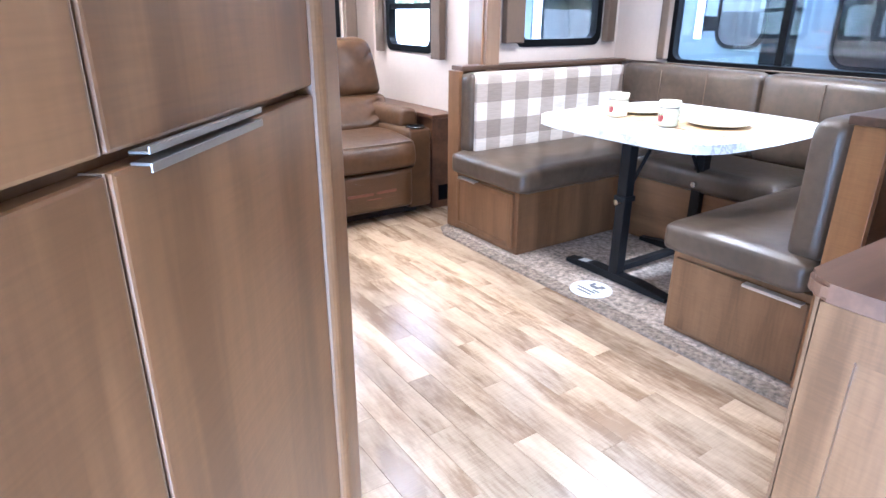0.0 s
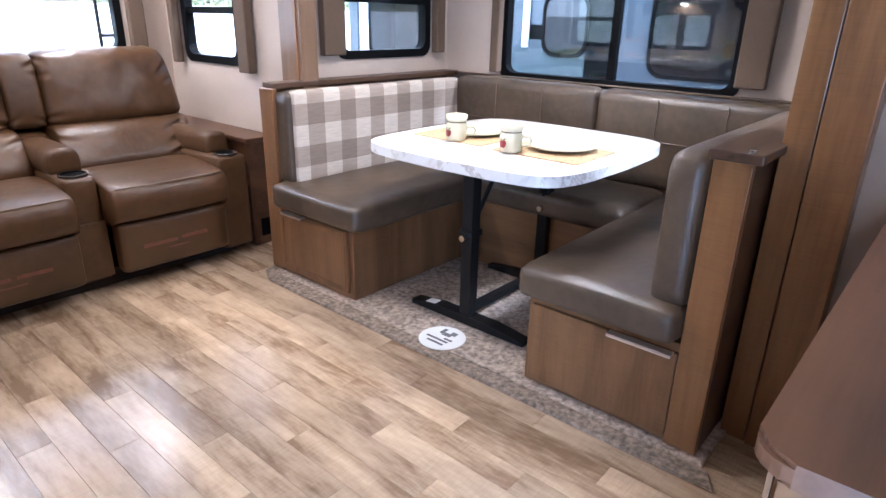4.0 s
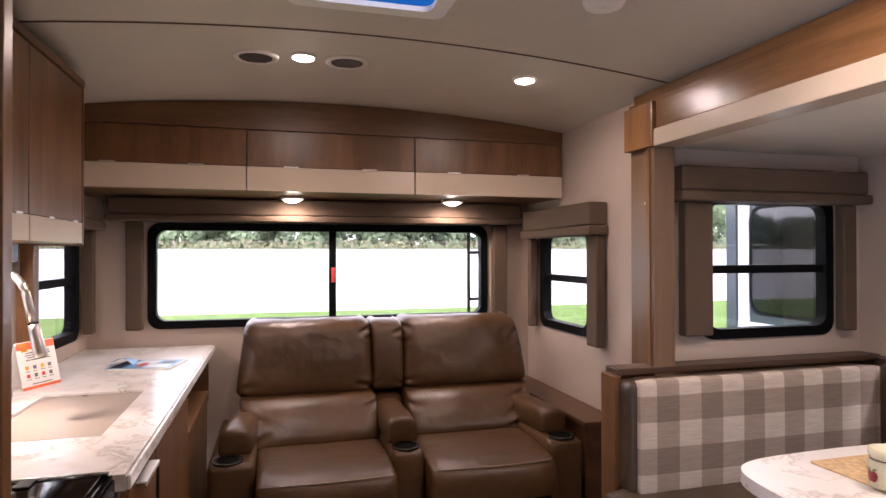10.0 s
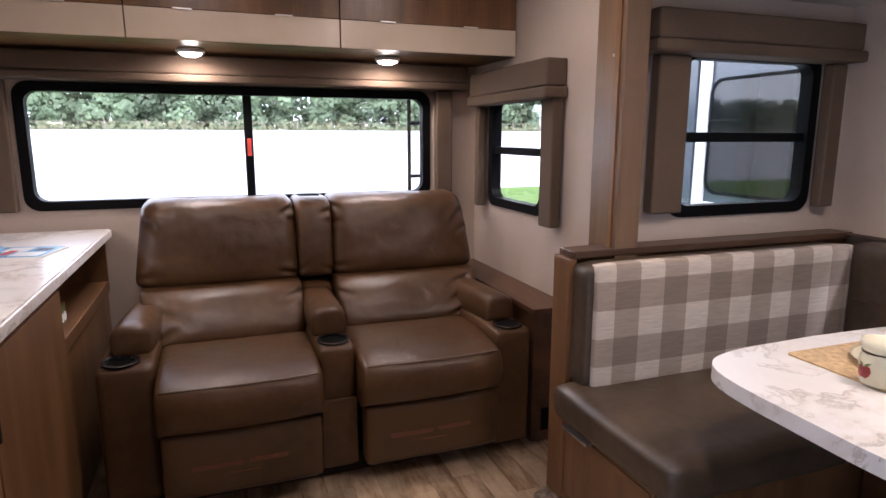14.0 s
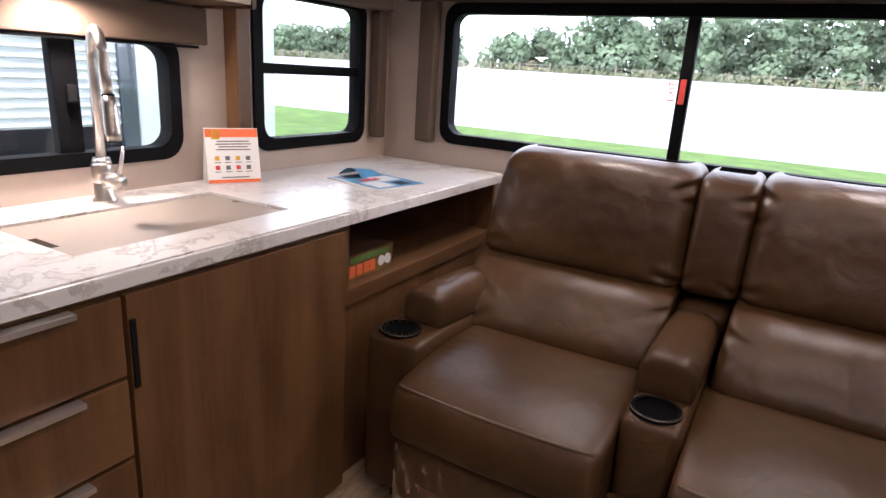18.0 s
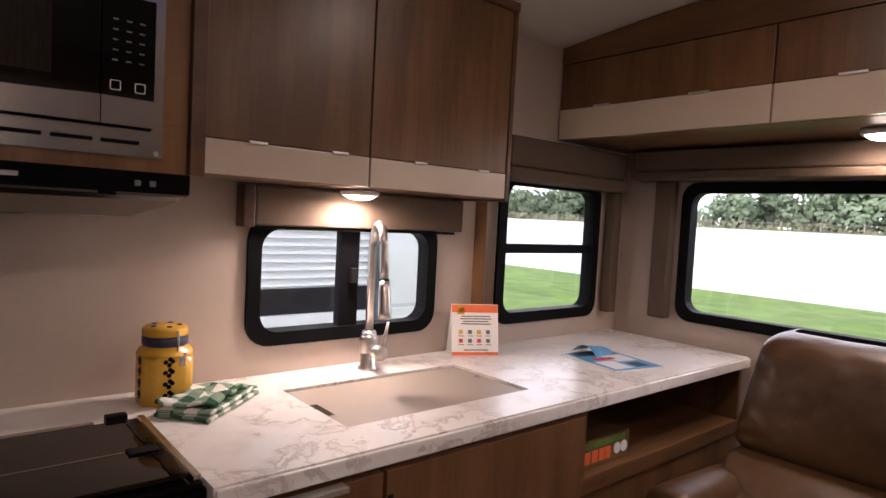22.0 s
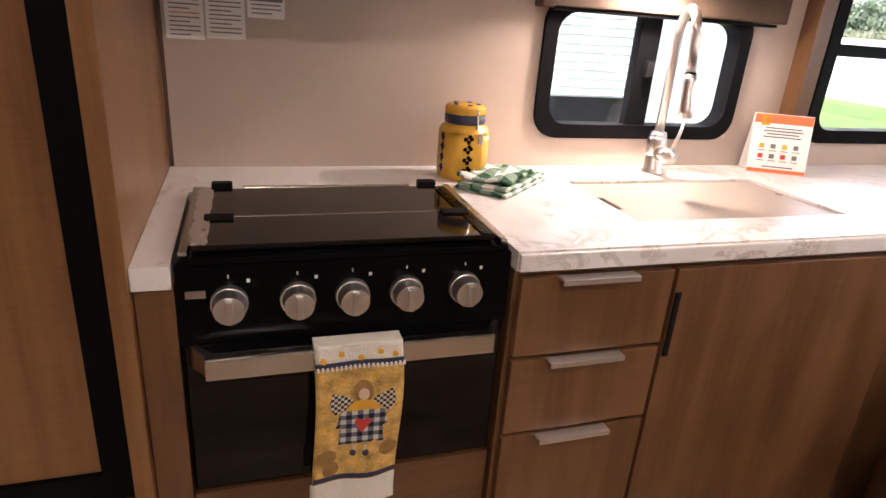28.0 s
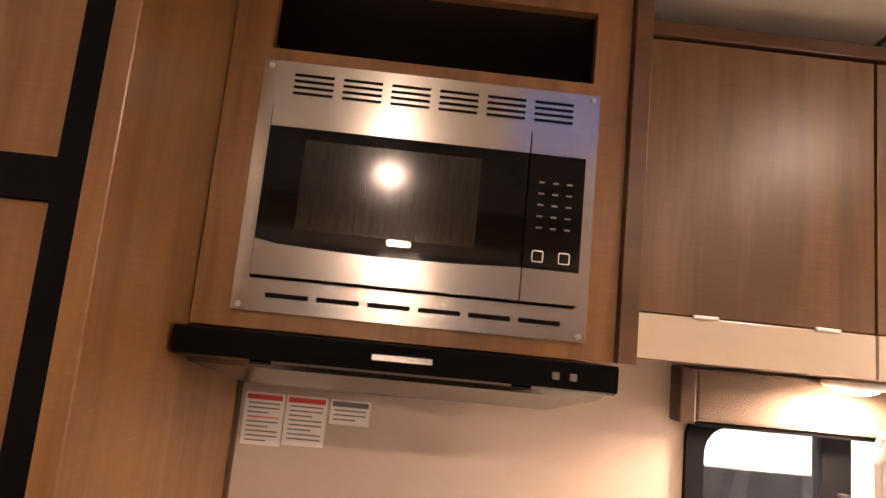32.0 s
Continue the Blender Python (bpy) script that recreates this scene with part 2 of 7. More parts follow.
def check(name, cell, colours, axes=(0, 2), rough=0.9, shift=(0.0, 0.0)):
    """Woven check of crossing bands: no band, one band, both bands."""
    m = bpy.data.materials.new(name)
    m.use_nodes = True
    nt = m.node_tree
    b = nt.nodes["Principled BSDF"]
    tc = nt.nodes.new("ShaderNodeTexCoord")
    sep = nt.nodes.new("ShaderNodeSeparateXYZ")
    nt.links.new(tc.outputs["Object"], sep.inputs[0])
    bands = []
    for a, s in zip(axes, shift):
        d = nt.nodes.new("ShaderNodeMath")
        d.operation = 'MULTIPLY_ADD'
        nt.links.new(sep.outputs[a], d.inputs[0])
        d.inputs[1].default_value, d.inputs[2].default_value = 0.5 / cell, 50 + s
        fr = nt.nodes.new("ShaderNodeMath")
        fr.operation = 'FRACT'
        nt.links.new(d.outputs[0], fr.inputs[0])
        g = nt.nodes.new("ShaderNodeMath")
        g.operation = 'GREATER_THAN'
        nt.links.new(fr.outputs[0], g.inputs[0])
        g.inputs[1].default_value = 0.5
        bands.append(g)
    s = nt.nodes.new("ShaderNodeMath")
    s.operation = 'ADD'
    nt.links.new(bands[0].outputs[0], s.inputs[0])
    nt.links.new(bands[1].outputs[0], s.inputs[1])
    h = nt.nodes.new("ShaderNodeMath")
    h.operation = 'MULTIPLY'
    nt.links.new(s.outputs[0], h.inputs[0])
    h.inputs[1].default_value = 0.5
    ramp = nt.nodes.new("ShaderNodeValToRGB")
    ramp.color_ramp.interpolation = 'CONSTANT'
    e = ramp.color_ramp.elements
    e[0].position, e[0].color = 0.0, (*colours[0], 1)
    e[1].position, e[1].color = 0.75, (*colours[2], 1)
    k = ramp.color_ramp.elements.new(0.25)
    k.color = (*colours[1], 1)
    nt.links.new(h.outputs[0], ramp.inputs[0])
    weave = nt.nodes.new("ShaderNodeTexNoise")
    weave.inputs["Scale"].default_value, weave.inputs["Detail"].default_value = 90.0, 4.0
    mp = nt.nodes.new("ShaderNodeMapping")
    mp.inputs["Scale"].default_value = (0.22, 1, 2.2)
    nt.links.new(tc.outputs["Object"], mp.inputs["Vector"])
    nt.links.new(mp.outputs[0], weave.inputs["Vector"])
    wr = nt.nodes.new("ShaderNodeMapRange")
    wr.inputs["To Min"].default_value, wr.inputs["To Max"].default_value = 0.72, 1.28
    nt.links.new(weave.outputs["Fac"], wr.inputs["Value"])
    hsv = nt.nodes.new("ShaderNodeHueSaturation")
    nt.links.new(wr.outputs[0], hsv.inputs["Value"])
    nt.links.new(ramp.outputs[0], hsv.inputs["Color"])
    nt.links.new(hsv.outputs[0], b.inputs["Base Color"])
    b.inputs["Roughness"].default_value = rough
    bp = nt.nodes.new("ShaderNodeBump")
    bp.inputs["Strength"].default_value, bp.inputs["Distance"].default_value = 0.25, 0.002
    nt.links.new(weave.outputs["Fac"], bp.inputs["Height"])
    nt.links.new(bp.outputs[0], b.inputs["Normal"])
    return m


def glass(name, tint=(0.96, 0.98, 0.97), rough=0.0):
    m = bpy.data.materials.new(name)
    m.use_nodes = True
    b = m.node_tree.nodes["Principled BSDF"]
    b.inputs["Base Color"].default_value = (*tint, 1)
    b.inputs["Roughness"].default_value = rough
    b.inputs["Transmission Weight"].default_value = 1.0
    b.inputs["IOR"].default_value = 1.45
    return m


def spotted(name, ground_colour, spot_colour):
    """A succulent's skin: green with raised pale dots."""
    m = bpy.data.materials.new(name)
    m.use_nodes = True
    nt = m.node_tree
    b = nt.nodes["Principled BSDF"]
    tc = nt.nodes.new("ShaderNodeTexCoord")
    v = nt.nodes.new("ShaderNodeTexVoronoi")
    v.inputs["Scale"].default_value = 130.0
    nt.links.new(tc.outputs["Object"], v.inputs["Vector"])
    n = nt.nodes.new("ShaderNodeTexNoise")
    n.inputs["Scale"].default_value = 30.0
    nt.links.new(tc.outputs["Object"], n.inputs["Vector"])
    base = nt.nodes.new("ShaderNodeValToRGB")
    base.color_ramp.elements[0].position, base.color_ramp.elements[0].color = 0.35, (*[c * 0.55 for c in ground_colour], 1)
    base.color_ramp.elements[1].position, base.color_ramp.elements[1].color = 0.70, (*[c * 1.9 for c in ground_colour], 1)
    nt.links.new(n.outputs["Fac"], base.inputs[0])
    r = nt.nodes.new("ShaderNodeMapRange")
    r.inputs["From Min"].default_value, r.inputs["From Max"].default_value = 0.34, 0.26
    nt.links.new(v.outputs["Distance"], r.inputs["Value"])
    mix = nt.nodes.new("ShaderNodeMix")
    mix.data_type = 'RGBA'
    nt.links.new(r.outputs[0], mix.inputs["Factor"])
    nt.links.new(base.outputs[0], mix.inputs["A"])
    mix.inputs["B"].default_value = (*spot_colour, 1)
    nt.links.new(mix.outputs["Result"], b.inputs["Base Color"])
    b.inputs["Roughness"].default_value = 0.38
    return m


def translucent(name, colour):
    """Milky plastic that glows with the daylight behind it."""
    m = bpy.data.materials.new(name)
    m.use_nodes = True
    nt = m.node_tree
    nt.nodes.remove(nt.nodes["Principled BSDF"])
    t = nt.nodes.new("ShaderNodeBsdfTranslucent")
    t.inputs["Color"].default_value = (*colour, 1)
    nt.links.new(t.outputs[0], nt.nodes["Material Output"].inputs[0])
    return m


def clear_film(name):
    """Thin clear plastic: see-through, with a shine that grows at grazing angles."""
    m = bpy.data.materials.new(name)
    m.use_nodes = True
    nt = m.node_tree
    nt.nodes.remove(nt.nodes["Principled BSDF"])
    see, shine, mix, fr = (nt.nodes.new(k) for k in ("ShaderNodeBsdfTransparent", "ShaderNodeBsdfGlossy", "ShaderNodeMixShader", "ShaderNodeFresnel"))
    shine.inputs["Roughness"].default_value = 0.06
    fr.inputs["IOR"].default_value = 1.28
    nt.links.new(fr.outputs[0], mix.inputs[0])
    nt.links.new(see.outputs[0], mix.inputs[1])
    nt.links.new(shine.outputs[0], mix.inputs[2])
    nt.links.new(mix.outputs[0], nt.nodes["Material Output"].inputs[0])
    return m


def glow(name, colour, strength):
    m = bpy.data.materials.new(name)
    m.use_nodes = True
    b = m.node_tree.nodes["Principled BSDF"]
    b.inputs["Base Color"].default_value = (0.9, 0.88, 0.82, 1)
    b.inputs["Emission Color"].default_value = (*colour, 1)
    b.inputs["Emission Strength"].default_value = strength
    return m


M_WOOD = wood("cabinet_wood", (0.196, 0.097, 0.0395), (0.110, 0.0515, 0.0197), grain=(15, 15, 1.5), rough=0.36, marks=0.12)
M_WOODX = wood("cabinet_wood_across", (0.196, 0.097, 0.0395), (0.110, 0.0515, 0.0197), grain=(1.5, 15, 15), marks=0.07)
M_WOODY = wood("cabinet_wood_along", (0.196, 0.097, 0.0395), (0.110, 0.0515, 0.0197), grain=(15, 1.5, 15), marks=0.07)
M_OAK = wood("oak_trim", (0.295, 0.146, 0.055), (0.178, 0.082, 0.029), grain=(16, 16, 1.3), rough=0.30, marks=0.10)
M_OAKPALE = wood("pale_oak_trim", (0.225, 0.142, 0.085), (0.155, 0.093, 0.053), grain=(16, 16, 1.3), rough=0.30)
M_OAKY = wood("oak_trim_along", (0.280, 0.138, 0.052), (0.165, 0.076, 0.027), grain=(16, 1.3, 16), rough=0.26, marks=0.08)
M_DARKTOP = wood("dark_wood_top", (0.115, 0.061, 0.033), (0.05, 0.026, 0.014), grain=(0.9, 12, 12), rough=0.38)
M_ENTRYTOP = wood("brown_wood_top", (0.165, 0.078, 0.038), (0.075, 0.034, 0.016), grain=(0.9, 12, 12), rough=0.46)
M_DARKTOPY = wood("dark_wood_and_shelf_shade", (0.150, 0.068, 0.030), (0.065, 0.028, 0.013), grain=(12, 0.9, 12), rough=0.35)
M_FLOOR = wood("plank_floor", (0.60, 0.445, 0.295), (0.245, 0.155, 0.088), grain=(13, 2.6, 13), rough=0.27, jitter=0.16, marks=0.12)
M_WALL = material("wall_vinyl", (0.49, 0.40, 0.33), 0.62, vary=0.04, bump=0.08, bump_scale=250)
M_CEIL = material("ceiling_panel", (0.60, 0.565, 0.49), 0.6, vary=0.03, bump=0.06, bump_scale=200)
M_CREAM = material("cream_laminate", (0.60, 0.50, 0.39), 0.22, vary=0.03)
M_LEATHER = material("brown_leather", (0.074, 0.0365, 0.0143), 0.38, vary=0.30, scale=3.0, bump=0.08, bump_scale=420, crease=0.18, spec=0.40)
M_VINYL = material("taupe_vinyl", (0.074, 0.050, 0.031), 0.35, vary=0.38, scale=3.5, bump=0.2, bump_scale=260, crease=0.12)
M_RUSSET = material("russet_print", (0.16, 0.058, 0.030), 0.6, vary=0.3, scale=60)
M_PIPING = material("seam_thread", (0.14, 0.095, 0.06), 0.6)
M_FABRIC = material("taupe_fabric", (0.098, 0.063, 0.039), 0.85, vary=0.12, scale=9, bump=0.4, bump_scale=420)
M_BLACK = material("black_frame", (0.0035, 0.0035, 0.004), 0.55, vary=0.2, spec=0.08)
M_BLACKMETAL = material("black_powdercoat", (0.009, 0.0085, 0.0085), 0.5, spec=0.2, vary=0.2, bump=0.1, bump_scale=300)
M_BLACKGLASS = material("black_glass", (0.004, 0.004, 0.0045), 0.06, vary=0.1, spec=0.22)
M_ENAMEL = material("black_enamel", (0.004, 0.004, 0.004), 0.14, vary=0.1, spec=0.09)
M_STEEL = material("brushed_steel", (0.56, 0.535, 0.50), 0.24, 1.0, vary=0.06, scale=20, stretch=(1, 0.05, 8))
steel_tree = M_STEEL.node_tree
steel_bsdf = steel_tree.nodes["Principled BSDF"]
steel_bsdf.inputs["Anisotropic"].default_value, steel_bsdf.inputs["Anisotropic Rotation"].default_value = 0.75, 0.25
steel_way = steel_tree.nodes.new("ShaderNodeTangent")
steel_way.direction_type, steel_way.axis = 'RADIAL', 'Z'
steel_tree.links.new(steel_way.outputs[0], steel_bsdf.inputs["Tangent"])
M_KNOB = material("turned_steel", (0.74, 0.72, 0.69), 0.36, 1.0, vary=0.05, scale=40)
M_CHROME = material("satin_nickel", (0.64, 0.60, 0.56), 0.29, 1.0, vary=0.03)
M_ALU = material("aluminium_pull", (0.80, 0.77, 0.74), 0.42, 1.0, vary=0.04, scale=30)
M_NICKEL = material("dull_nickel", (0.40, 0.37, 0.34), 0.42, 1.0, vary=0.05, scale=30)
M_MARBLE = marble("marble_laminate")
M_SINK = material("beige_composite", (0.35, 0.295, 0.24), 0.42, vary=0.05, scale=30)
M_DARK = material("dark_base_and_cavity_shade", (0.02, 0.015, 0.012), 0.8)
M_CARPET = material("speckled_carpet", (0.40, 0.315, 0.245), 0.95, vary=0.6, scale=55, bump=0.9, bump_scale=300)
M_CARPETEDGE = material("carpet_binding", (0.25, 0.19, 0.14), 0.95, vary=0.6, scale=55, bump=0.9, bump_scale=300)
M_PLAID = check("plaid_fabric", 0.0965, ((0.60, 0.52, 0.44), (0.37, 0.295, 0.235), (0.235, 0.182, 0.142)), shift=(0.008, -0.319))
M_GLASS = glass("window_glass")
M_GLASSDARK = glass("tinted_glass", (0.66, 0.73, 0.77))
M_WHITE = material("white_plastic", (0.80, 0.78, 0.74), 0.4, vary=0.03)
M_PAPER = material("paper_white", (0.80, 0.78, 0.74), 0.6, vary=0.03)
M_INK = material("grey_print", (0.16, 0.15, 0.15), 0.7)
M_RED = material("red_print", (0.62, 0.06, 0.04), 0.6)
M_ORANGE = material("orange_print", (0.80, 0.16, 0.05), 0.55)
M_YELLOW = material("yellow_glaze", (0.72, 0.40, 0.04), 0.22, vary=0.12)
M_NAVY = material("navy_print", (0.03, 0.035, 0.07), 0.5)
M_BLUE = material("blue_print", (0.10, 0.32, 0.55), 0.35, vary=0.3, scale=14)
M_GREEN = material("leaf_green", (0.13, 0.22, 0.055), 0.5, vary=0.3, scale=20)
M_GOLD = material("gold_pot", (0.55, 0.38, 0.13), 0.24, 1.0, vary=0.25, scale=14, bump=0.12, bump_scale=26)
M_SPOTTED = spotted("speckled_leaf", (0.055, 0.115, 0.028), (0.62, 0.70, 0.48))
M_LIT = glow("lamp_lens", (1.0, 0.86, 0.66), 30.0)
M_PLATE = material("cream_stoneware", (0.66, 0.62, 0.45), 0.25, vary=0.05)
M_PLATECREAM = material("buff_stoneware", (0.64, 0.58, 0.40), 0.25, vary=0.05)
M_STRAW = material("straw_mat", (0.52, 0.36, 0.19), 0.85, vary=0.3, scale=60, bump=0.6, bump_scale=300)
M_GINGHAM = check("green_gingham", 0.028, ((0.80, 0.79, 0.72), (0.24, 0.34, 0.25), (0.02, 0.085, 0.04)), axes=(0, 1))
M_TOWEL = material("ochre_towel", (0.60, 0.38, 0.10), 0.95, vary=0.5, scale=34, bump=0.6, bump_scale=400)
M_TOWELWHITE = material("white_towel", (0.74, 0.70, 0.60), 0.95, vary=0.08, scale=26, bump=0.6, bump_scale=400)
M_SKYBLUE = translucent("blue_skylight", (0.015, 0.12, 0.30))
M_GRASS = material("lawn_grass", (0.145, 0.26, 0.035), 0.9, vary=0.35, scale=1.5, bump=0.5, bump_scale=40)
M_ROAD = material("pale_concrete", (0.74, 0.74, 0.72), 0.9, vary=0.10, scale=0.5)
M_FOLIAGE = material("far_foliage", (0.21, 0.28, 0.165), 0.8, vary=0.65, scale=0.30)
M_BARK = material("bark", (0.10, 0.075, 0.055), 0.9, vary=0.3)
M_SIDING = material("white_siding", (0.84, 0.85, 0.86), 0.4, vary=0.03, scale=1)
M_GREYRV = material("slate_fibreglass", (0.078, 0.096, 0.119), 0.12, vary=0.06, scale=1)
M_RVGLASS = material("trailer_window_glass", (0.004, 0.004, 0.0045), 0.03, vary=0.1, spec=0.5)
M_RVWHITE = material("white_fibreglass", (0.86, 0.87, 0.88), 0.3, vary=0.03, scale=1)


# ---- builders ----
def thing(name, place=(0, 0, 0), label="", category="", group="", kind=""):
    ob = new(name)
    ob.location = place
    ob.empty_display_size = 0.05
    return tagged(ob, label, category, group, kind)


def spot(ob):
    """World place of a thing or part that is only moved, never turned."""
    v = Vector((0, 0, 0))
    while ob:
        v += ob.location
        ob = ob.parent
    return v


def part(name, bm, mat, parent=None, label="", smooth=False):
    """Links a bmesh, given in world metres, as ONE mesh object under a thing or a part."""
    me = bpy.data.meshes.new(name)
    bmesh.ops.recalc_face_normals(bm, faces=bm.faces)
    if smooth:
        for f in bm.faces:
            f.smooth = True
    bm.to_mesh(me)
    bm.free()
    me.materials.append(mat)
    ob = new(name, me)
    if parent:
        me.transform(Matrix.Translation(-spot(parent)))
        ob.parent = parent
    if label:
        ob["label"] = label
    return ob


def whole(name, bm, mat, label, category, group="", kind="", smooth=False, place=None):
    """A thing that is one single mesh."""
    ob = part(name, bm, mat, None, "", smooth)
    if place:
        ob.data.transform(Matrix.Translation(-Vector(place)))
        ob.location = place
    return tagged(ob, label, category, group, kind)


def box(x0, x1, y0, y1, z0, z1, bevel=0.0, bm=None, seg=2):
    tmp = bmesh.new()
    bmesh.ops.create_cube(tmp, size=1)
    bmesh.ops.transform(tmp, matrix=Matrix.LocRotScale(((x0 + x1) / 2, (y0 + y1) / 2, (z0 + z1) / 2), None, (abs(x1 - x0), abs(y1 - y0), abs(z1 - z0))), verts=tmp.verts)
    if bevel:
        bmesh.ops.bevel(tmp, geom=tmp.edges[:], offset=bevel, segments=seg, affect='EDGES', profile=0.6)
    if bm is None:
        return tmp
    return join(bm, tmp)


def join(bm, other):
    me = bpy.data.meshes.new("tmp")
    other.to_mesh(me)
    other.free()
    bm.from_mesh(me)
    bpy.data.meshes.remove(me)
    return bm


def cyl(centre, r0, r1, depth, axis='Z', seg=24, bm=None, caps=True):
    """A cone or cylinder whose middle is at centre, with r0 at its low end."""
    tmp = bmesh.new()
    bmesh.ops.create_cone(tmp, cap_ends=caps, segments=seg, radius1=r0, radius2=r1, depth=depth)
    turn = {'Z': Matrix.Identity(4), 'X': Matrix.Rotation(radians(90), 4, 'Y'), 'Y': Matrix.Rotation(radians(-90), 4, 'X')}[axis]
    bmesh.ops.transform(tmp, matrix=Matrix.Translation(centre) @ turn, verts=tmp.verts)
    return tmp if bm is None else join(bm, tmp)


def prism(points, axis, d0, d1, bevel=0.0):
    """Extrudes a flat outline. axis 'x': points are (y, z); 'y': (x, z); 'z': (x, y)."""
    bm = bmesh.new()
    put3 = {'x': lambda u, v, d: (d, u, v), 'y': lambda u, v, d: (u, d, v), 'z': lambda u, v, d: (u, v, d)}[axis]
    a = [bm.verts.new(put3(u, v, d0)) for u, v in points]
    b = [bm.verts.new(put3(u, v, d1)) for u, v in points]
    bm.faces.new(a)
    bm.faces.new(b[::-1])
    n = len(points)
    for i in range(n):
        bm.faces.new((a[i], a[(i + 1) % n], b[(i + 1) % n], b[i]))
    if bevel:
        es = [e for e in bm.edges if len(e.link_faces) == 2 and (e.verts[0] in a) == (e.verts[1] in a)]
        bmesh.ops.bevel(bm, geom=es, offset=bevel, segments=2, affect='EDGES')
    return bm


def rounded(u0, u1, v0, v1, r, seg=6):
    pts = []
    for cu, cv, a0 in ((u1 - r, v1 - r, 0), (u0 + r, v1 - r, 90), (u0 + r, v0 + r, 180), (u1 - r, v0 + r, 270)):
        for i in range(seg + 1):
            a = radians(a0 + 90 * i / seg)
            pts.append((cu + r * math.cos(a), cv + r * math.sin(a)))
    return pts


def ring(outer, inner, axis, d0, d1):
    """A frame between two outlines of equal length, from d0 to d1."""
    bm = bmesh.new()
    put3 = {'x': lambda u, v, d: (d, u, v), 'y': lambda u, v, d: (u, d, v), 'z': lambda u, v, d: (u, v, d)}[axis]
    loops = [[bm.verts.new(put3(u, v, d)) for u, v in pts] for pts, d in ((outer, d0), (outer, d1), (inner, d1), (inner, d0))]
    n = len(outer)
    for k in range(4):
        a, b = loops[k], loops[(k + 1) % 4]
        for i in range(n):
            bm.faces.new((a[i], a[(i + 1) % n], b[(i + 1) % n], b[i]))
    return bm


def soft(x0, x1, y0, y1, z0, z1, r=0.03, puff=(0, 0, 0), n=10, wrinkle=0.0, seed=0, tucks=()):
    """A stuffed cushion: a rounded box that bulges by puff along each axis, with slight creases.
    tucks: drawn-in folds of the front, each (x, z, x, z, width, depth), deepest at its first end."""
    bm = bmesh.new()
    bmesh.ops.create_cube(bm, size=2)
    bmesh.ops.subdivide_edges(bm, edges=bm.edges[:], cuts=n, use_grid_fill=True)
    c, h = Vector(((x0 + x1) / 2, (y0 + y1) / 2, (z0 + z1) / 2)), Vector(((x1 - x0) / 2, (y1 - y0) / 2, (z1 - z0) / 2))
    r = min(r, min(h) * 0.98)
    for v in bm.verts:
        q = v.co.copy()
        bulge = Vector([(1 if q[a] > 0 else -1) * puff[a] * (1 - min(1, abs(q[(a + 1) % 3])) ** 2) * (1 - min(1, abs(q[(a + 2) % 3])) ** 2) if abs(q[a]) > 0.99 else 0 for a in range(3)])
        edge = Vector([math.copysign(1 - (1 - abs(q[a])) ** 1.25, q[a]) for a in range(3)])
        p = Vector([edge[a] * h[a] for a in range(3)])
        core = Vector([max(-h[a] + r, min(h[a] - r, p[a])) for a in range(3)])
        d = p - core
        if d.length > 1e-6:
            p = core + d.normalized() * r if d.length > r or sum(abs(q[a]) > 0.99 for a in range(3)) else p
        if wrinkle:
            s = noise.noise(Vector((p.x * 9 + seed, p.y * 9, p.z * 9))) * wrinkle + noise.noise(Vector((p.x * 28 + seed, p.y * 28, p.z * 28))) * wrinkle * 0.35
            p += p.normalized() * s
        v.co = c + p + bulge
        for ax, az, bx, bz, w, deep in tucks:
            if v.co.y < c.y:
                ux, uz = bx - ax, bz - az
                k = max(0.0, min(1.0, ((v.co.x - ax) * ux + (v.co.z - az) * uz) / (ux * ux + uz * uz)))
                far = math.hypot(v.co.x - ax - k * ux, v.co.z - az - k * uz)
                v.co.y += (1 - k) * deep * (math.exp(-(far / w) ** 2) - 0.35 * math.exp(-((far - 2 * w) / w) ** 2))
    if n >= 20:
        for _ in range(4):
            bmesh.ops.smooth_vert(bm, verts=bm.verts[:], factor=0.5, use_axis_x=True, use_axis_y=True, use_axis_z=True)
    return bm


def tube(points, r, seg=10, bm=None, closed=False):
    """A round bar swept along points."""
    bm = bm or bmesh.new()
    pts = [Vector(p) for p in points]
    rings = []
    for i, p in enumerate(pts):
        d = (pts[min(i + 1, len(pts) - 1)] - pts[max(i - 1, 0)]).normalized()
        side = d.cross(Vector((0, 0, 1)) if abs(d.z) < 0.95 else Vector((0, 1, 0))).normalized()
        up = side.cross(d)
        rr = r[i] if isinstance(r, (list, tuple)) else r
        rings.append([bm.verts.new(p + side * rr * math.cos(2 * math.pi * k / seg) + up * rr * math.sin(2 * math.pi * k / seg)) for k in range(seg)])
    for a, b in zip(rings, rings[1:]):
        for k in range(seg):
            bm.faces.new((a[k], a[(k + 1) % seg], b[(k + 1) % seg], b[k]))
    bm.faces.new(rings[0][::-1])
    bm.faces.new(rings[-1])
    return bm


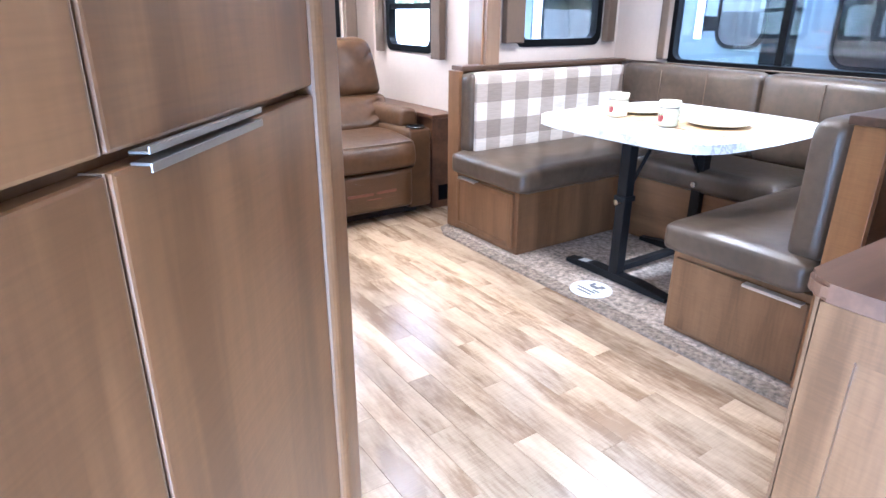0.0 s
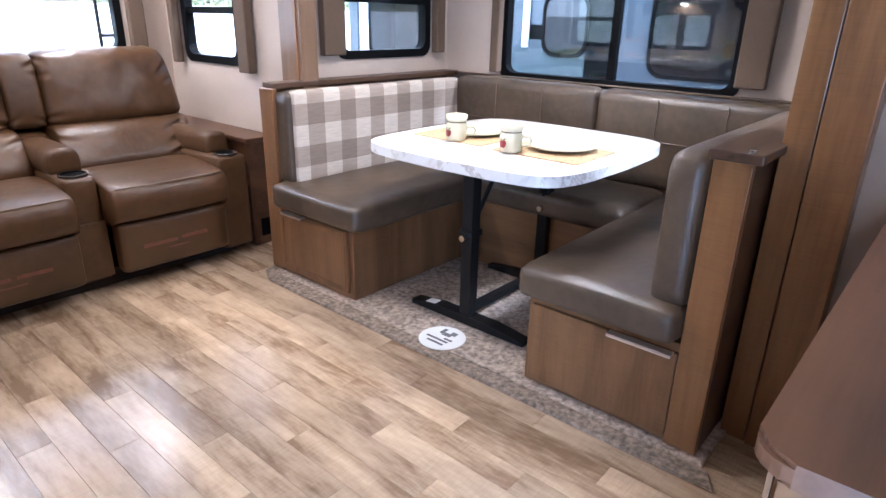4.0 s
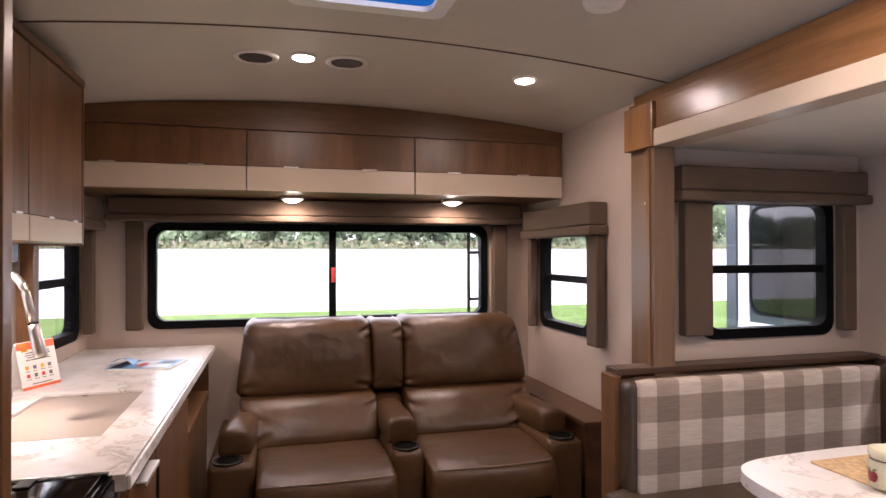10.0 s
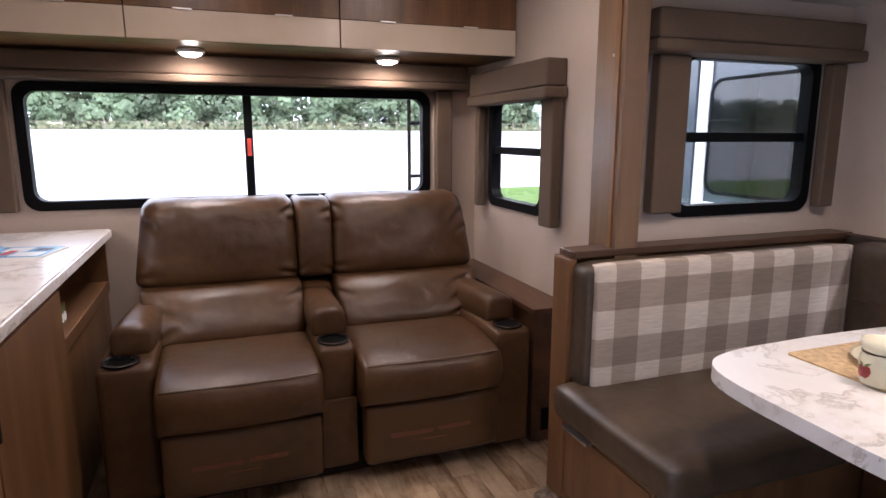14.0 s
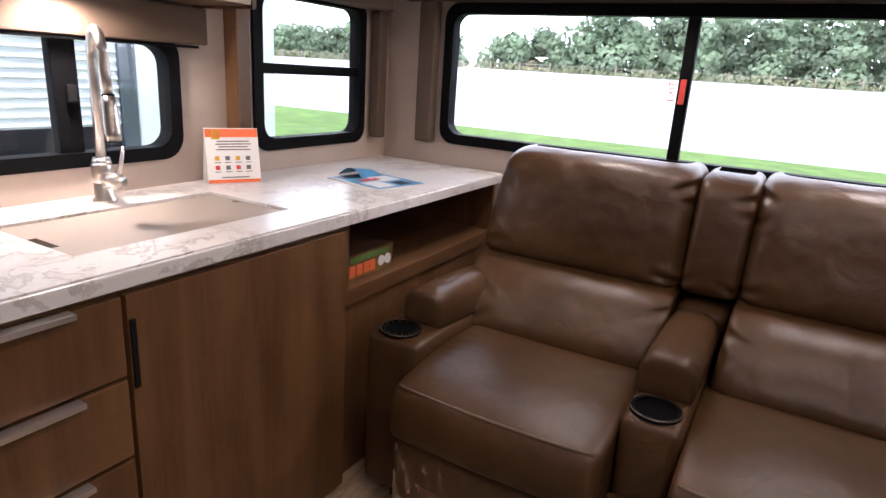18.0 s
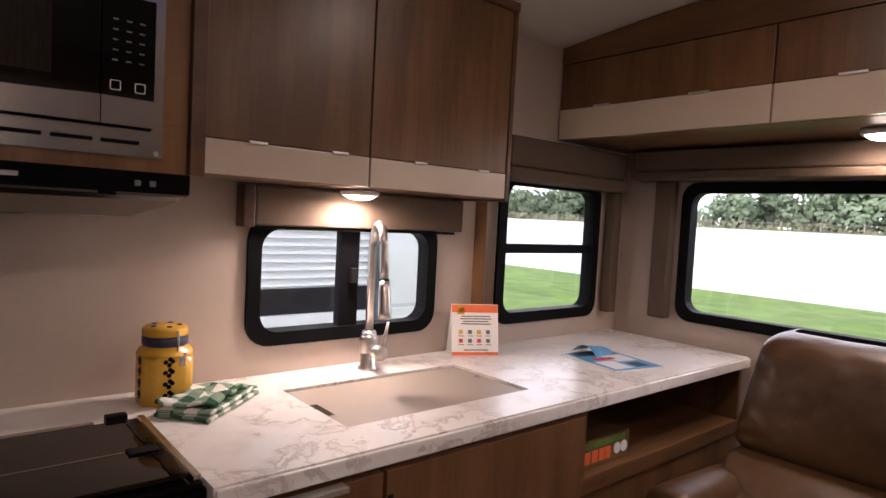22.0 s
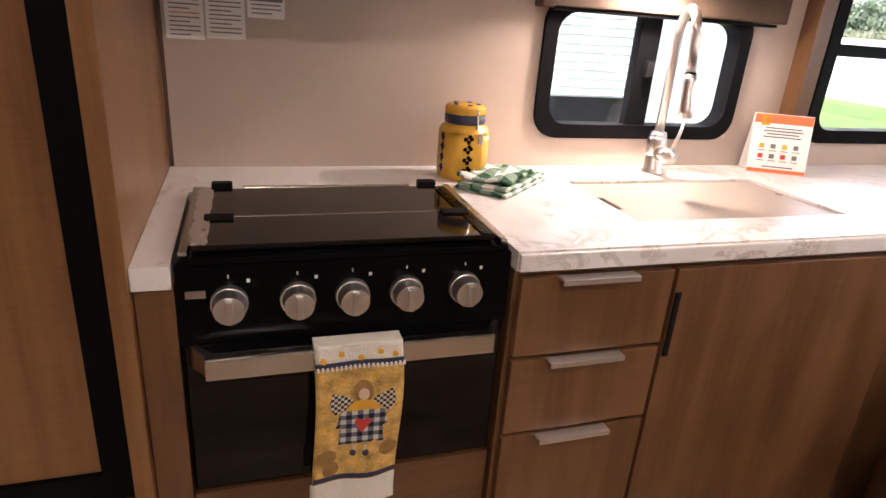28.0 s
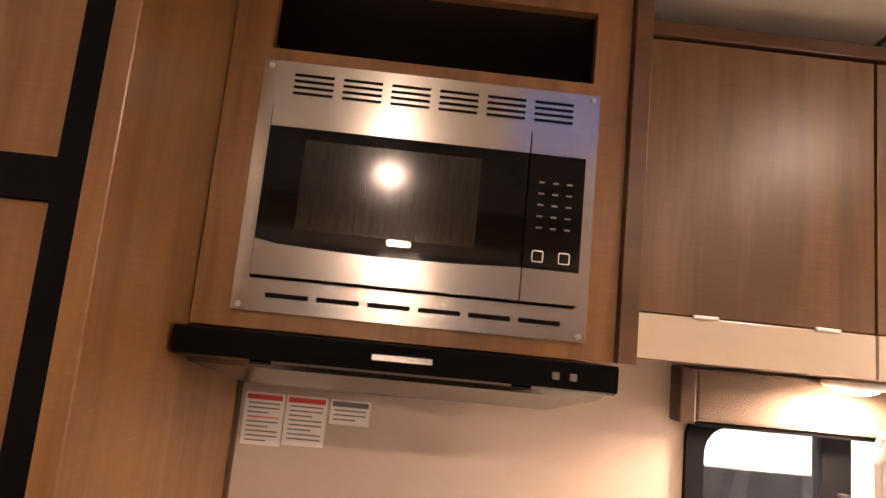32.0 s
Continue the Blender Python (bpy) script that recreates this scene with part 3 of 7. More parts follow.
def lathe(profile, centre, seg=28, caps=True):
    """Turns (radius, height) pairs round an upright axis."""
    bm = bmesh.new()
    rows = [[bm.verts.new((centre[0] + max(r, 0.0004) * math.cos(2 * math.pi * k / seg), centre[1] + max(r, 0.0004) * math.sin(2 * math.pi * k / seg), centre[2] + z)) for k in range(seg)] for r, z in profile]
    for a, b in zip(rows, rows[1:]):
        for k in range(seg):
            bm.faces.new((a[k], a[(k + 1) % seg], b[(k + 1) % seg], b[k]))
    if caps:
        bm.faces.new(rows[0][::-1])
        bm.faces.new(rows[-1])
    return bm


def sheet_wall(axis, d0, d1, u0, u1, v0, v1, holes=()):
    """A wall between d0 and d1 with rectangular openings that go through it."""
    us = sorted({u0, u1, *[h[0] for h in holes], *[h[1] for h in holes]})
    vs = sorted({v0, v1, *[h[2] for h in holes], *[h[3] for h in holes]})
    us, vs = [u for u in us if u0 <= u <= u1], [v for v in vs if v0 <= v <= v1]
    put3 = {'x': lambda u, v, d: (d, u, v), 'y': lambda u, v, d: (u, d, v), 'z': lambda u, v, d: (u, v, d)}[axis]

    def solid(i, j):
        if not (0 <= i < len(us) - 1 and 0 <= j < len(vs) - 1):
            return False
        cu, cv = (us[i] + us[i + 1]) / 2, (vs[j] + vs[j + 1]) / 2
        return not any(h[0] < cu < h[1] and h[2] < cv < h[3] for h in holes)
    bm = bmesh.new()
    made = {}

    def vert(i, j, k):
        if (i, j, k) not in made:
            made[i, j, k] = bm.verts.new(put3(us[i], vs[j], (d0, d1)[k]))
        return made[i, j, k]
    for i in range(len(us) - 1):
        for j in range(len(vs) - 1):
            if not solid(i, j):
                continue
            for k in (0, 1):
                bm.faces.new((vert(i, j, k), vert(i + 1, j, k), vert(i + 1, j + 1, k), vert(i, j + 1, k)))
            for di, dj, a, b in ((-1, 0, (i, j), (i, j + 1)), (1, 0, (i + 1, j), (i + 1, j + 1)), (0, -1, (i, j), (i + 1, j)), (0, 1, (i, j + 1), (i + 1, j + 1))):
                if not solid(i + di, j + dj):
                    bm.faces.new((vert(*a, 0), vert(*b, 0), vert(*b, 1), vert(*a, 1)))
    return bm


# ---- the large structure ----
XK, XR, YR, YF = 0.215, 2.68, 4.66, -1.3      # kitchen wall, slide-side wall, rear wall, front wall
XS, YS0, YS1, ZS = 3.73, 1.10, 3.30, 1.80     # slide-out: back wall, end walls, ceiling


def arch(x):
    return 2.028 + 0.082 * (1 - ((x - 1.4475) / 1.2325) ** 2)


floor = tagged(part("floor", box(XK - 0.05, XR, YF, YR + 0.05, -0.08, -0.006), M_DARK), "plank-look vinyl floor in pale worn oak", "floor", kind="structure")
slide_floor = tagged(part("slide_floor", box(XR + 0.001, XS + 0.05, YS0 - 0.05, YS1 + 0.05, -0.08, -0.006), M_DARK), "floor of the dinette slide-out", "floor", kind="structure")

wins = {
    "rear": ('y', 0.50, 2.41, 0.962, 1.532), "side": ('x', 3.85, 4.45, 0.94, 1.510), "kitchen_side": ('x', 3.86, 4.475, 0.948, 1.515),
    "sink": ('x', 2.915, 3.57, 0.955, 1.318), "end": ('y', 2.87, 3.57, 1.0, 1.615), "end_near": ('y', 2.87, 3.57, 1.0, 1.615), "dinette": ('x', 1.59, 2.89, 0.89, 1.645)}


def hole(k, inset=0.026):
    _, u0, u1, v0, v1 = wins[k]
    return (u0 + inset, u1 - inset, v0 + inset, v1 - inset)


T = 0.05
whole("wall_kitchen", sheet_wall('x', XK - T, XK, YF, YR, -0.08, 2.2, [hole("sink"), hole("kitchen_side"), (-0.25, 0.545, -0.08, 1.93)]), M_WALL, "beige vinyl-covered wall behind the kitchen counter", "wall", kind="structure")
whole("wall_rear", sheet_wall('y', YR, YR + T, XK - T, XR + T, -0.08, 2.2, [hole("rear")]), M_WALL, "beige rear wall with a wide window", "wall", kind="structure")
whole("wall_side", sheet_wall('x', XR, XR + T, YF, YR, -0.08, 2.2, [hole("side"), (YS0, YS1, -0.08, ZS)]), M_WALL, "beige side wall open to the dinette slide-out", "wall", kind="structure")
whole("wall_front", sheet_wall('y', YF - T, YF, XK - T, XR + T, -0.08, 2.2), M_WALL, "plain beige front wall", "wall", kind="structure")
whole("wall_slide_end", sheet_wall('y', YS1, YS1 + T, XR + T + 0.002, XS + T, -0.08, ZS + 0.1, [hole("end")]), M_WALL, "beige end wall of the slide-out with a small window", "wall", kind="structure")
whole("wall_slide_near", sheet_wall('y', YS0 - T, YS0, XR + T + 0.002, XS + T, -0.08, ZS + 0.1, [hole("end_near")]), M_WALL, "beige near end wall of the slide-out", "wall", kind="structure")
whole("wall_slide_back", sheet_wall('x', XS, XS + T, YS0, YS1, -0.08, ZS + 0.1, [hole("dinette")]), M_WALL, "beige back wall of the slide-out with a wide window", "wall", kind="structure")
whole("ceiling_slide", box(XR + 0.003, XS - 0.001, YS0 + 0.001, YS1 - 0.001, ZS, ZS + 0.04), M_CEIL, "flat off-white ceiling of the slide-out", "ceiling", kind="structure")

SKY = (1.215, 1.625, 2.55, 2.93)
xs = sorted({*[XK + (XR - XK) * i / 24 for i in range(25)], SKY[0], SKY[1]})
bm = bmesh.new()
ys = [YF, SKY[2], SKY[3], YR]
grid = {(i, j, k): bm.verts.new((x, y, arch(x) + 0.04 * k)) for i, x in enumerate(xs) for j, y in enumerate(ys) for k in (0, 1)}
for i in range(len(xs) - 1):
    for j in range(3):
        if j == 1 and xs[i] >= SKY[0] - 1e-6 and xs[i + 1] <= SKY[1] + 1e-6:
            continue
        for k in (0, 1):
            bm.faces.new((grid[i, j, k], grid[i + 1, j, k], grid[i + 1, j + 1, k], grid[i, j + 1, k]))
ceiling = whole("ceiling", bm, M_CEIL, "arched off-white ceiling with a cross seam", "ceiling", kind="structure", smooth=True)
bm = bmesh.new()
pts = [(XK + (XR - XK) * i / 24) for i in range(25)]
seam_top, seam_low = [(x, arch(x) + 0.002) for x in pts], [(x, arch(x) - 0.002) for x in pts[::-1]]
# the seam's shadow line is painted in with a dark colour
whole("ceiling_seam", prism(seam_top + seam_low, 'y', 3.178, 3.188), M_FABRIC, "thin joint across the ceiling panels, coloured dark as its shadow line", "trim", kind="structure")
vent = thing("roof_vent", (1.42, 2.74, 2.1), "roof vent with a translucent blue lid in a white frame", "roof vent")
part("frame", ring(rounded(SKY[0] - 0.03, SKY[1] + 0.03, SKY[2] - 0.03, SKY[3] + 0.03, 0.04), rounded(SKY[0] + 0.02, SKY[1] - 0.02, SKY[2] + 0.02, SKY[3] - 0.02, 0.03), 'z', 2.098, 2.114), M_WHITE, vent)
lid = part("lid", box(SKY[0] - 0.01, SKY[1] + 0.01, SKY[2] - 0.01, SKY[3] + 0.01, 2.117, 2.125), M_SKYBLUE, vent, "blue translucent lid")
lid.visible_shadow = False
part("curb", ring(rounded(SKY[0] - 0.012, SKY[1] + 0.012, SKY[2] - 0.012, SKY[3] + 0.012, 0.01), rounded(SKY[0], SKY[1], SKY[2], SKY[3], 0.01), 'z', 2.127, 2.16), M_WHITE, vent)

# posts and fascia round the slide-out
post = thing("slide_post", (2.63, 3.285, 0), "oak-grain upright trim beside the slide-out opening", "trim", "slide-out trim", "structure")
part("board", box(2.60, XR - 0.001, 3.262, 3.385, 0.0, 1.785, 0.004), M_OAKPALE, post)
part("inner_board", box(2.585, XR - 0.001, 3.20, 3.259, 0.0, 1.785, 0.004), M_OAKPALE, post)
part("bead", box(2.578, 2.584, 3.222, 3.238, 0.92, 1.785, 0.002), M_OAK, post)
part("corner_block", box(2.57, XR - 0.001, 3.192, 3.39, 1.786, 1.962, 0.005), M_OAK, post)
post = thing("slide_post", (2.63, 1.05, 0), "oak-grain upright trim beside the slide-out opening", "trim", "slide-out trim", "structure")
part("board", box(2.575, XR - 0.001, 0.95, 1.062, 0.0, 1.785, 0.004), M_OAK, post)
part("inner_board", box(2.585, XR - 0.001, 1.066, 1.14, 0.0, 1.785, 0.004), M_OAK, post)
part("corner_block", box(2.57, XR - 0.001, 0.945, 1.146, 1.786, 1.962, 0.005), M_OAK, post)
fascia = thing("slide_fascia", (2.63, 2.17, 1.78), "oak and cream fascia board over the slide-out", "trim", kind="structure")
part("oak_board", box(2.585, XR - 0.001, 1.148, 3.19, 1.853, 1.962, 0.003), M_OAKY, fascia)
part("cream_board", box(2.575, XR - 0.001, 1.148, 3.19, 1.783, 1.851, 0.004), M_CREAM, fascia)
part("crown", box(2.60, XR - 0.001, 0.9, 3.40, 1.964, 1.985, 0.004), M_OAKY, fascia)
part("cap_strip", box(2.625, XR - 0.001, 0.9, 3.40, 1.987, 2.028, 0.003), M_OAKY, fascia)

for x, y, z in ((2.597, 3.276, 1.566), (2.582, 1.076, 1.744)):
    whole("trim_stud", cyl((x, y, z), 0.006, 0.005, 0.006, 'X', 14), M_CHROME, "small bright screw cover on the slide-out trim", "screw cover", "slide-out trim")
whole("corner_trim", box(XK + 0.001, XK + 0.008, 2.004, 2.013, 0.877, 1.300, 0.002), M_DARKTOP, "thin dark wooden strip in the wall corner by the range", "trim", kind="structure")

# ---- windows ----
count = [0]


def window(key, d, out, split, at, label, dark=False, r=0.065, wide=0.02, f=0.042):
    """A black-framed window. d: the wall's inner face; out: +1 or -1, the way outdoors; split 'u' or 'v' at a place."""
    axis, u0, u1, v0, v1 = wins[key]
    count[0] += 1
    mid = ((u0 + u1) / 2, (v0 + v1) / 2)
    place = (d, mid[0], v0) if axis == 'x' else (mid[0], d, v0)
    w = thing(f"window_{count[0]}", place, label, "window", kind="structure")
    i, o = d - 0.012 * out, d + 0.045 * out
    part("window_frame", ring(rounded(u0, u1, v0, v1, r), rounded(u0 + f, u1 - f, v0 + f, v1 - f, r * 0.8), axis, i, o), M_BLACK, w)
    mk = (lambda a, b, c, e, p, q: box(p, q, a, b, c, e, 0.003)) if axis == 'x' else (lambda a, b, c, e, p, q: box(a, b, p, q, c, e, 0.003))
    p, q = sorted((d + 0.004 * out, d + 0.04 * out))
    g0, g1 = sorted((d + 0.018 * out, d + 0.022 * out))
    if split == 'u':
        part("mullion", mk(at - wide, at + wide, v0 + f - 0.01, v1 - f + 0.01, p, q), M_BLACK, w)
        cells = ((u0 + f - 0.008, at - 0.016, v0 + f - 0.008, v1 - f + 0.008), (at + 0.016, u1 - f + 0.008, v0 + f - 0.008, v1 - f + 0.008))
    else:
        part("mullion", mk(u0 + f - 0.01, u1 - f + 0.01, at - 0.018, at + 0.018, p, q), M_BLACK, w)
        cells = ((u0 + f - 0.008, u1 - f + 0.008, v0 + f - 0.008, at - 0.014), (u0 + f - 0.008, u1 - f + 0.008, at + 0.014, v1 - f + 0.008))
    for a, b, lo, hi in cells:
        ob = part("pane", box(g0, g1, a, b, lo, hi) if axis == 'x' else box(a, b, g0, g1, lo, hi), M_GLASSDARK if dark else M_GLASS, w)
        ob.visible_shadow = False
    return w


w_rear = window("rear", YR, 1, 'u', 1.472, "wide black-framed rear window in two panes")
part("exit_tag", box(1.462, 1.482, YR - 0.016, YR - 0.008, 1.20, 1.285, 0.002), M_RED, w_rear, "red emergency pull")
window("side", XR, 1, 'v', 1.225, "small black-framed window with a cross bar")
window("kitchen_side", XK, -1, 'v', 1.233, "small black-framed window with a cross bar")
w_sink = window("sink", XK, -1, 'u', 3.242, "black-framed slider window over the sink", r=0.068, wide=0.032, f=0.038)
part("latch", box(XK + 0.006, XK + 0.022, 3.232, 3.254, 1.125, 1.17, 0.004), M_BLACKMETAL, w_sink, "black slider latch")
window("end", YS1, 1, 'v', 1.295, "black-framed slide-out end window with a cross bar")
window("end_near", YS0, -1, 'v', 1.295, "black-framed slide-out end window with a cross bar", dark=True)
window("dinette", XS, 1, 'u', 2.215, "wide black-framed dinette window in two panes", dark=True)


def valance(axis, d, inn, u0, u1, z0, z1, depth, panels, label):
    """A padded fabric header with a wider lower lip, and upright fabric side panels. inn: +1 or -1, the way indoors."""
    place = (d, (u0 + u1) / 2, z0) if axis == 'x' else ((u0 + u1) / 2, d, z0)
    v = thing("window_valance", place, label, "valance", "fabric window valances")
    a, b = sorted((d + 0.002 * inn, d + depth * inn))
    c, e = sorted((d + 0.002 * inn, d + (depth + 0.012) * inn))

    def mk(p, q, s, t, lo, hi, bev):
        return box(p, q, s, t, lo, hi, bev, seg=3) if axis == 'x' else box(s, t, p, q, lo, hi, bev, seg=3)
    lip = z0 + (z1 - z0) * 0.3
    part("header", mk(a, b, u0 + 0.012, u1 - 0.012, lip, z1, 0.012), M_FABRIC, v)
    part("lip", mk(c, e, u0, u1, z0, lip - 0.001, 0.012), M_FABRIC, v)
    for pu0, pu1, pz in panels:
        g, h = sorted((d + 0.016 * inn, d + min(0.065, depth * 0.7) * inn))
        part("side_panel", mk(g, h, pu0, pu1, pz, z0 - 0.001, 0.010), M_FABRIC, v)
    return v


valance('y', YR, -1, 0.32, 2.60, 1.535, 1.655, 0.12, [(0.405, 0.485, 0.965), (2.43, 2.52, 0.965)], "brown fabric valance with side panels over the rear window")
valance('x', XR, -1, 3.69, 4.52, 1.45, 1.61, 0.10, [(3.70, 3.80, 0.915), (4.465, 4.515, 0.93)], "brown fabric valance with side panels at a small window")
valance('x', XK, 1, 3.80, 4.53, 1.483, 1.64, 0.10, [(4.50, 4.555, 0.965)], "brown fabric valance over the window by the counter")
sv = thing("window_valance", (XK, 3.27, 1.288), "flat taupe fabric valance over the sink window", "valance", "fabric window valances")
part("header", box(XK + 0.002, XK + 0.05, 2.915, 3.645, 1.29, 1.395, 0.006), M_FABRIC, sv)
part("end_cap", box(XK + 0.002, XK + 0.055, 2.88, 2.913, 1.285, 1.395, 0.004), M_DARKTOP, sv, "dark wooden end cap")
part("lift_cord", box(XK + 0.02, XK + 0.04, 2.916, 3.62, 1.280, 1.288, 0.002), M_BLACK, sv, "black bottom rail")
valance('y', YS1, -1, 2.69, 3.66, 1.575, 1.715, 0.12, [(2.755, 2.890, 1.025), (3.572, 3.645, 1.02)], "brown fabric valance with side panels at the slide-out end window")
valance('y', YS0, 1, 2.735, 3.60, 1.575, 1.715, 0.12, [(2.715, 2.835, 0.93), (3.45, 3.53, 0.93)], "brown fabric valance with side panels at the near end window")
valance('x', XS, -1, 1.43, 2.93, 1.61, 1.775, 0.11, [(1.475, 1.60, 0.95), (2.87, 2.925, 0.93)], "brown fabric valance with side panels over the dinette window")
stile = whole("wall_stile", box(XK + 0.001, XK + 0.06, 3.745, 3.80, 0.878, 1.66, 0.004), M_WOOD, "narrow wooden upright beside the counter window", "trim", kind="structure")

# ---- rear overhead cabinet ----
over = thing("overhead_cabinet", (1.45, 4.4, 1.665), "long wooden overhead cabinet with cream bottom strips", "cabinet")
YC = 4.17
top = [(XK + 0.005 + (XR - XK - 0.01) * i / 20) for i in range(21)]
part("body", prism([(XK + 0.005, 1.667), (XR - 0.005, 1.667)] + [(x, arch(x) - 0.004) for x in top[::-1]], 'y', YC + 0.02, YR - 0.002), M_WOODX, over)
part("header_board", prism([(XK + 0.005, 1.962), (XR - 0.005, 1.962)] + [(x, arch(x) - 0.004) for x in top[::-1]], 'y', YC, YC + 0.0195), M_WOODX, over)
for x0, x1 in ((0.222, 1.018), (1.023, 1.842), (1.847, 2.673)):
    door = part("door", box(x0, x1, YC, YC + 0.018, 1.785, 1.958, 0.002), M_WOOD, over)
    part("cream_strip", box(x0, x1, YC - 0.002, YC + 0.018, 1.668, 1.783, 0.002), M_CREAM, door, "cream laminate strip")
    for hx in (x0 + 0.25 * (x1 - x0), x0 + 0.72 * (x1 - x0)):
        part("pull", box(hx - 0.035, hx + 0.035, YC - 0.012, YC - 0.0025, 1.780, 1.787, 0.002), M_ALU, door)

# ---- lamps ----


def puck(name, place, r, watts, label, lens=M_LIT, tall=0.012):
    """A round surface lamp: a white rim, a glowing lens, and the light that leaves it downwards."""
    x, y, z = place
    t = thing(name, (x, y, z), label, "ceiling light", "round lamps")
    part("rim", lathe([(r, 0.0), (r, -tall * 0.6), (r * 0.9, -tall), (r * 0.8, -tall), (r * 0.8, 0.0)], (x, y, z), 28), M_WHITE, t, smooth=True)
    part("lens", lathe([(r * 0.79, -tall * 0.4), (r * 0.72, -tall * 1.2), (r * 0.4, -tall * 1.7), (0.0, -tall * 1.9)], (x, y, z), 28), lens, t, "lit lens", smooth=True)
    lamp("lamp", (x, y, z - tall * 2.4), watts, r * 1.5, kind='AREA')
    return t


puck("ceiling_light", (2.143, 3.443, arch(2.143) + 0.002), 0.05, 2.1, "round lit ceiling light with a white rim")
puck("ceiling_light", (1.253, 3.457, arch(1.253) + 0.002), 0.05, 1.8, "round lit ceiling light with a white rim")
puck("ceiling_light", (2.168, 2.175, arch(2.168) + 0.002), 0.05, 3.4, "round lit ceiling light with a white rim")
# unseen lamp, added as fill for the entry and pantry
puck("ceiling_light", (1.45, 0.1, arch(1.45) + 0.002), 0.05, 0.6, "round lit ceiling light with a white rim")
puck("slide_light", (2.872, 2.297, ZS), 0.062, 1.5, "lit twin dome lamp on the slide-out ceiling", tall=0.02)
puck("slide_light", (2.895, 2.168, ZS), 0.062, 1.5, "lit twin dome lamp on the slide-out ceiling", tall=0.02)
puck("under_cabinet_light", (1.24, 4.43, 1.666), 0.06, 2.2, "lit dome lamp under the overhead cabinet", tall=0.018)
puck("under_cabinet_light", (2.116, 4.415, 1.666), 0.06, 2.2, "lit dome lamp under the overhead cabinet", tall=0.018)
puck("under_cabinet_light", (0.33, 3.19, 1.398), 0.055, 3.9, "lit lamp under the kitchen wall cabinet", tall=0.014)
for x in (1.082, 1.42):
    z = arch(x) + 0.002
    v = thing("ceiling_vent", (x, 3.49, z), "round white ceiling air vent", "vent", "ceiling vents")
    part("rim", lathe([(0.085, 0), (0.083, -0.008), (0.065, -0.012), (0.062, -0.004), (0.062, 0.0)], (x, 3.49, z)), M_WHITE, v, smooth=True)
    part("core", cyl((x, 3.49, z - 0.004), 0.061, 0.061, 0.004), M_INK, v, "dark louvred core")
    for k in range(-4, 5):
        hw = math.sqrt(max(0.0, 0.06 ** 2 - (k * 0.012) ** 2))
        part("slat", box(x - hw, x + hw, 3.49 + k * 0.012 - 0.002, 3.49 + k * 0.012 + 0.002, z - 0.011, z - 0.0065), M_INK, v)
sd = thing("smoke_detector", (2.04, 2.64, arch(2.04)), "round white smoke detector on the ceiling", "smoke detector")
part("body", lathe([(0.06, 0.002), (0.06, -0.02), (0.052, -0.035), (0.03, -0.04), (0.0, -0.04)], (2.04, 2.64, arch(2.04))), M_WHITE, sd, smooth=True)
part("button", cyl((2.04, 2.64, arch(2.04) - 0.0425), 0.012, 0.012, 0.004), M_WHITE, sd)

# ---- out of doors ----
GZ = -0.78
ground = whole("ground", box(-400, 400, -300, 600, GZ - 1, GZ), M_GRASS, "mown green lawn reaching to the horizon", "ground", kind="structure")
whole("road", prism([(24.0, GZ - 0.5), (24.0, GZ + 0.012), (58.0, 1.75), (140.0, 1.9), (140.0, GZ - 0.5)], 'x', -400, 400), M_ROAD, "wide pale sunlit concrete road", "road", kind="structure")
whole("road_joint", prism([(43.0, 0.60), (43.0, 0.652), (43.25, 0.670), (43.25, 0.60)], 'x', -400, 400), M_SINK, "grey joint along the concrete road", "road", kind="structure")
whole("pavement", box(XR + 0.25, 200, -60, 12.0, GZ, GZ + 0.015), M_ROAD, "pale concrete lot between parked trailers", "pavement", kind="structure")
whole("pavement", box(-60, -1.4, -60, 4.6, GZ, GZ + 0.015), M_ROAD, "pale concrete lot beside the kitchen wall", "pavement", kind="structure")
rng = np.random.default_rng(4)


def foliage(name, centres, radii, leaves, size, label, mat=M_FOLIAGE):
    """Many small leaf clumps scattered over uneven mounds, as one sheet of foliage."""
    verts, faces = [], []
    for (cx, cy, cz), (rx, ry, rz) in zip(centres, radii):
        for _ in range(leaves):
            d = rng.normal(size=3)
            d /= np.linalg.norm(d)
            d[1] = -abs(d[1]) if rng.random() < 0.8 else d[1]
            k = 0.72 + 0.36 * rng.random()
            p = np.array((cx, cy, cz)) + d * np.array((rx, ry, rz)) * k
            if p[2] < GZ:
                continue
            nrm = d / np.array((rx, ry, rz))
            nrm = nrm / np.linalg.norm(nrm) + 0.30 * rng.normal(size=3)
            a = np.cross(nrm, rng.normal(size=3))
            b = np.cross(nrm, a)
            a, b = a / np.linalg.norm(a) * size * (0.5 + rng.random()), b / np.linalg.norm(b) * size * (0.5 + rng.random())
            i = len(verts)
            verts += [tuple(p - a), tuple(p + b), tuple(p + a), tuple(p - b)]
            faces.append((i, i + 1, i + 2, i + 3))
    me = bpy.data.meshes.new(name)
    me.from_pydata(verts, [], faces)
    me.materials.append(mat)
    return tagged(new(name, me), label, "woods", kind="stuff")


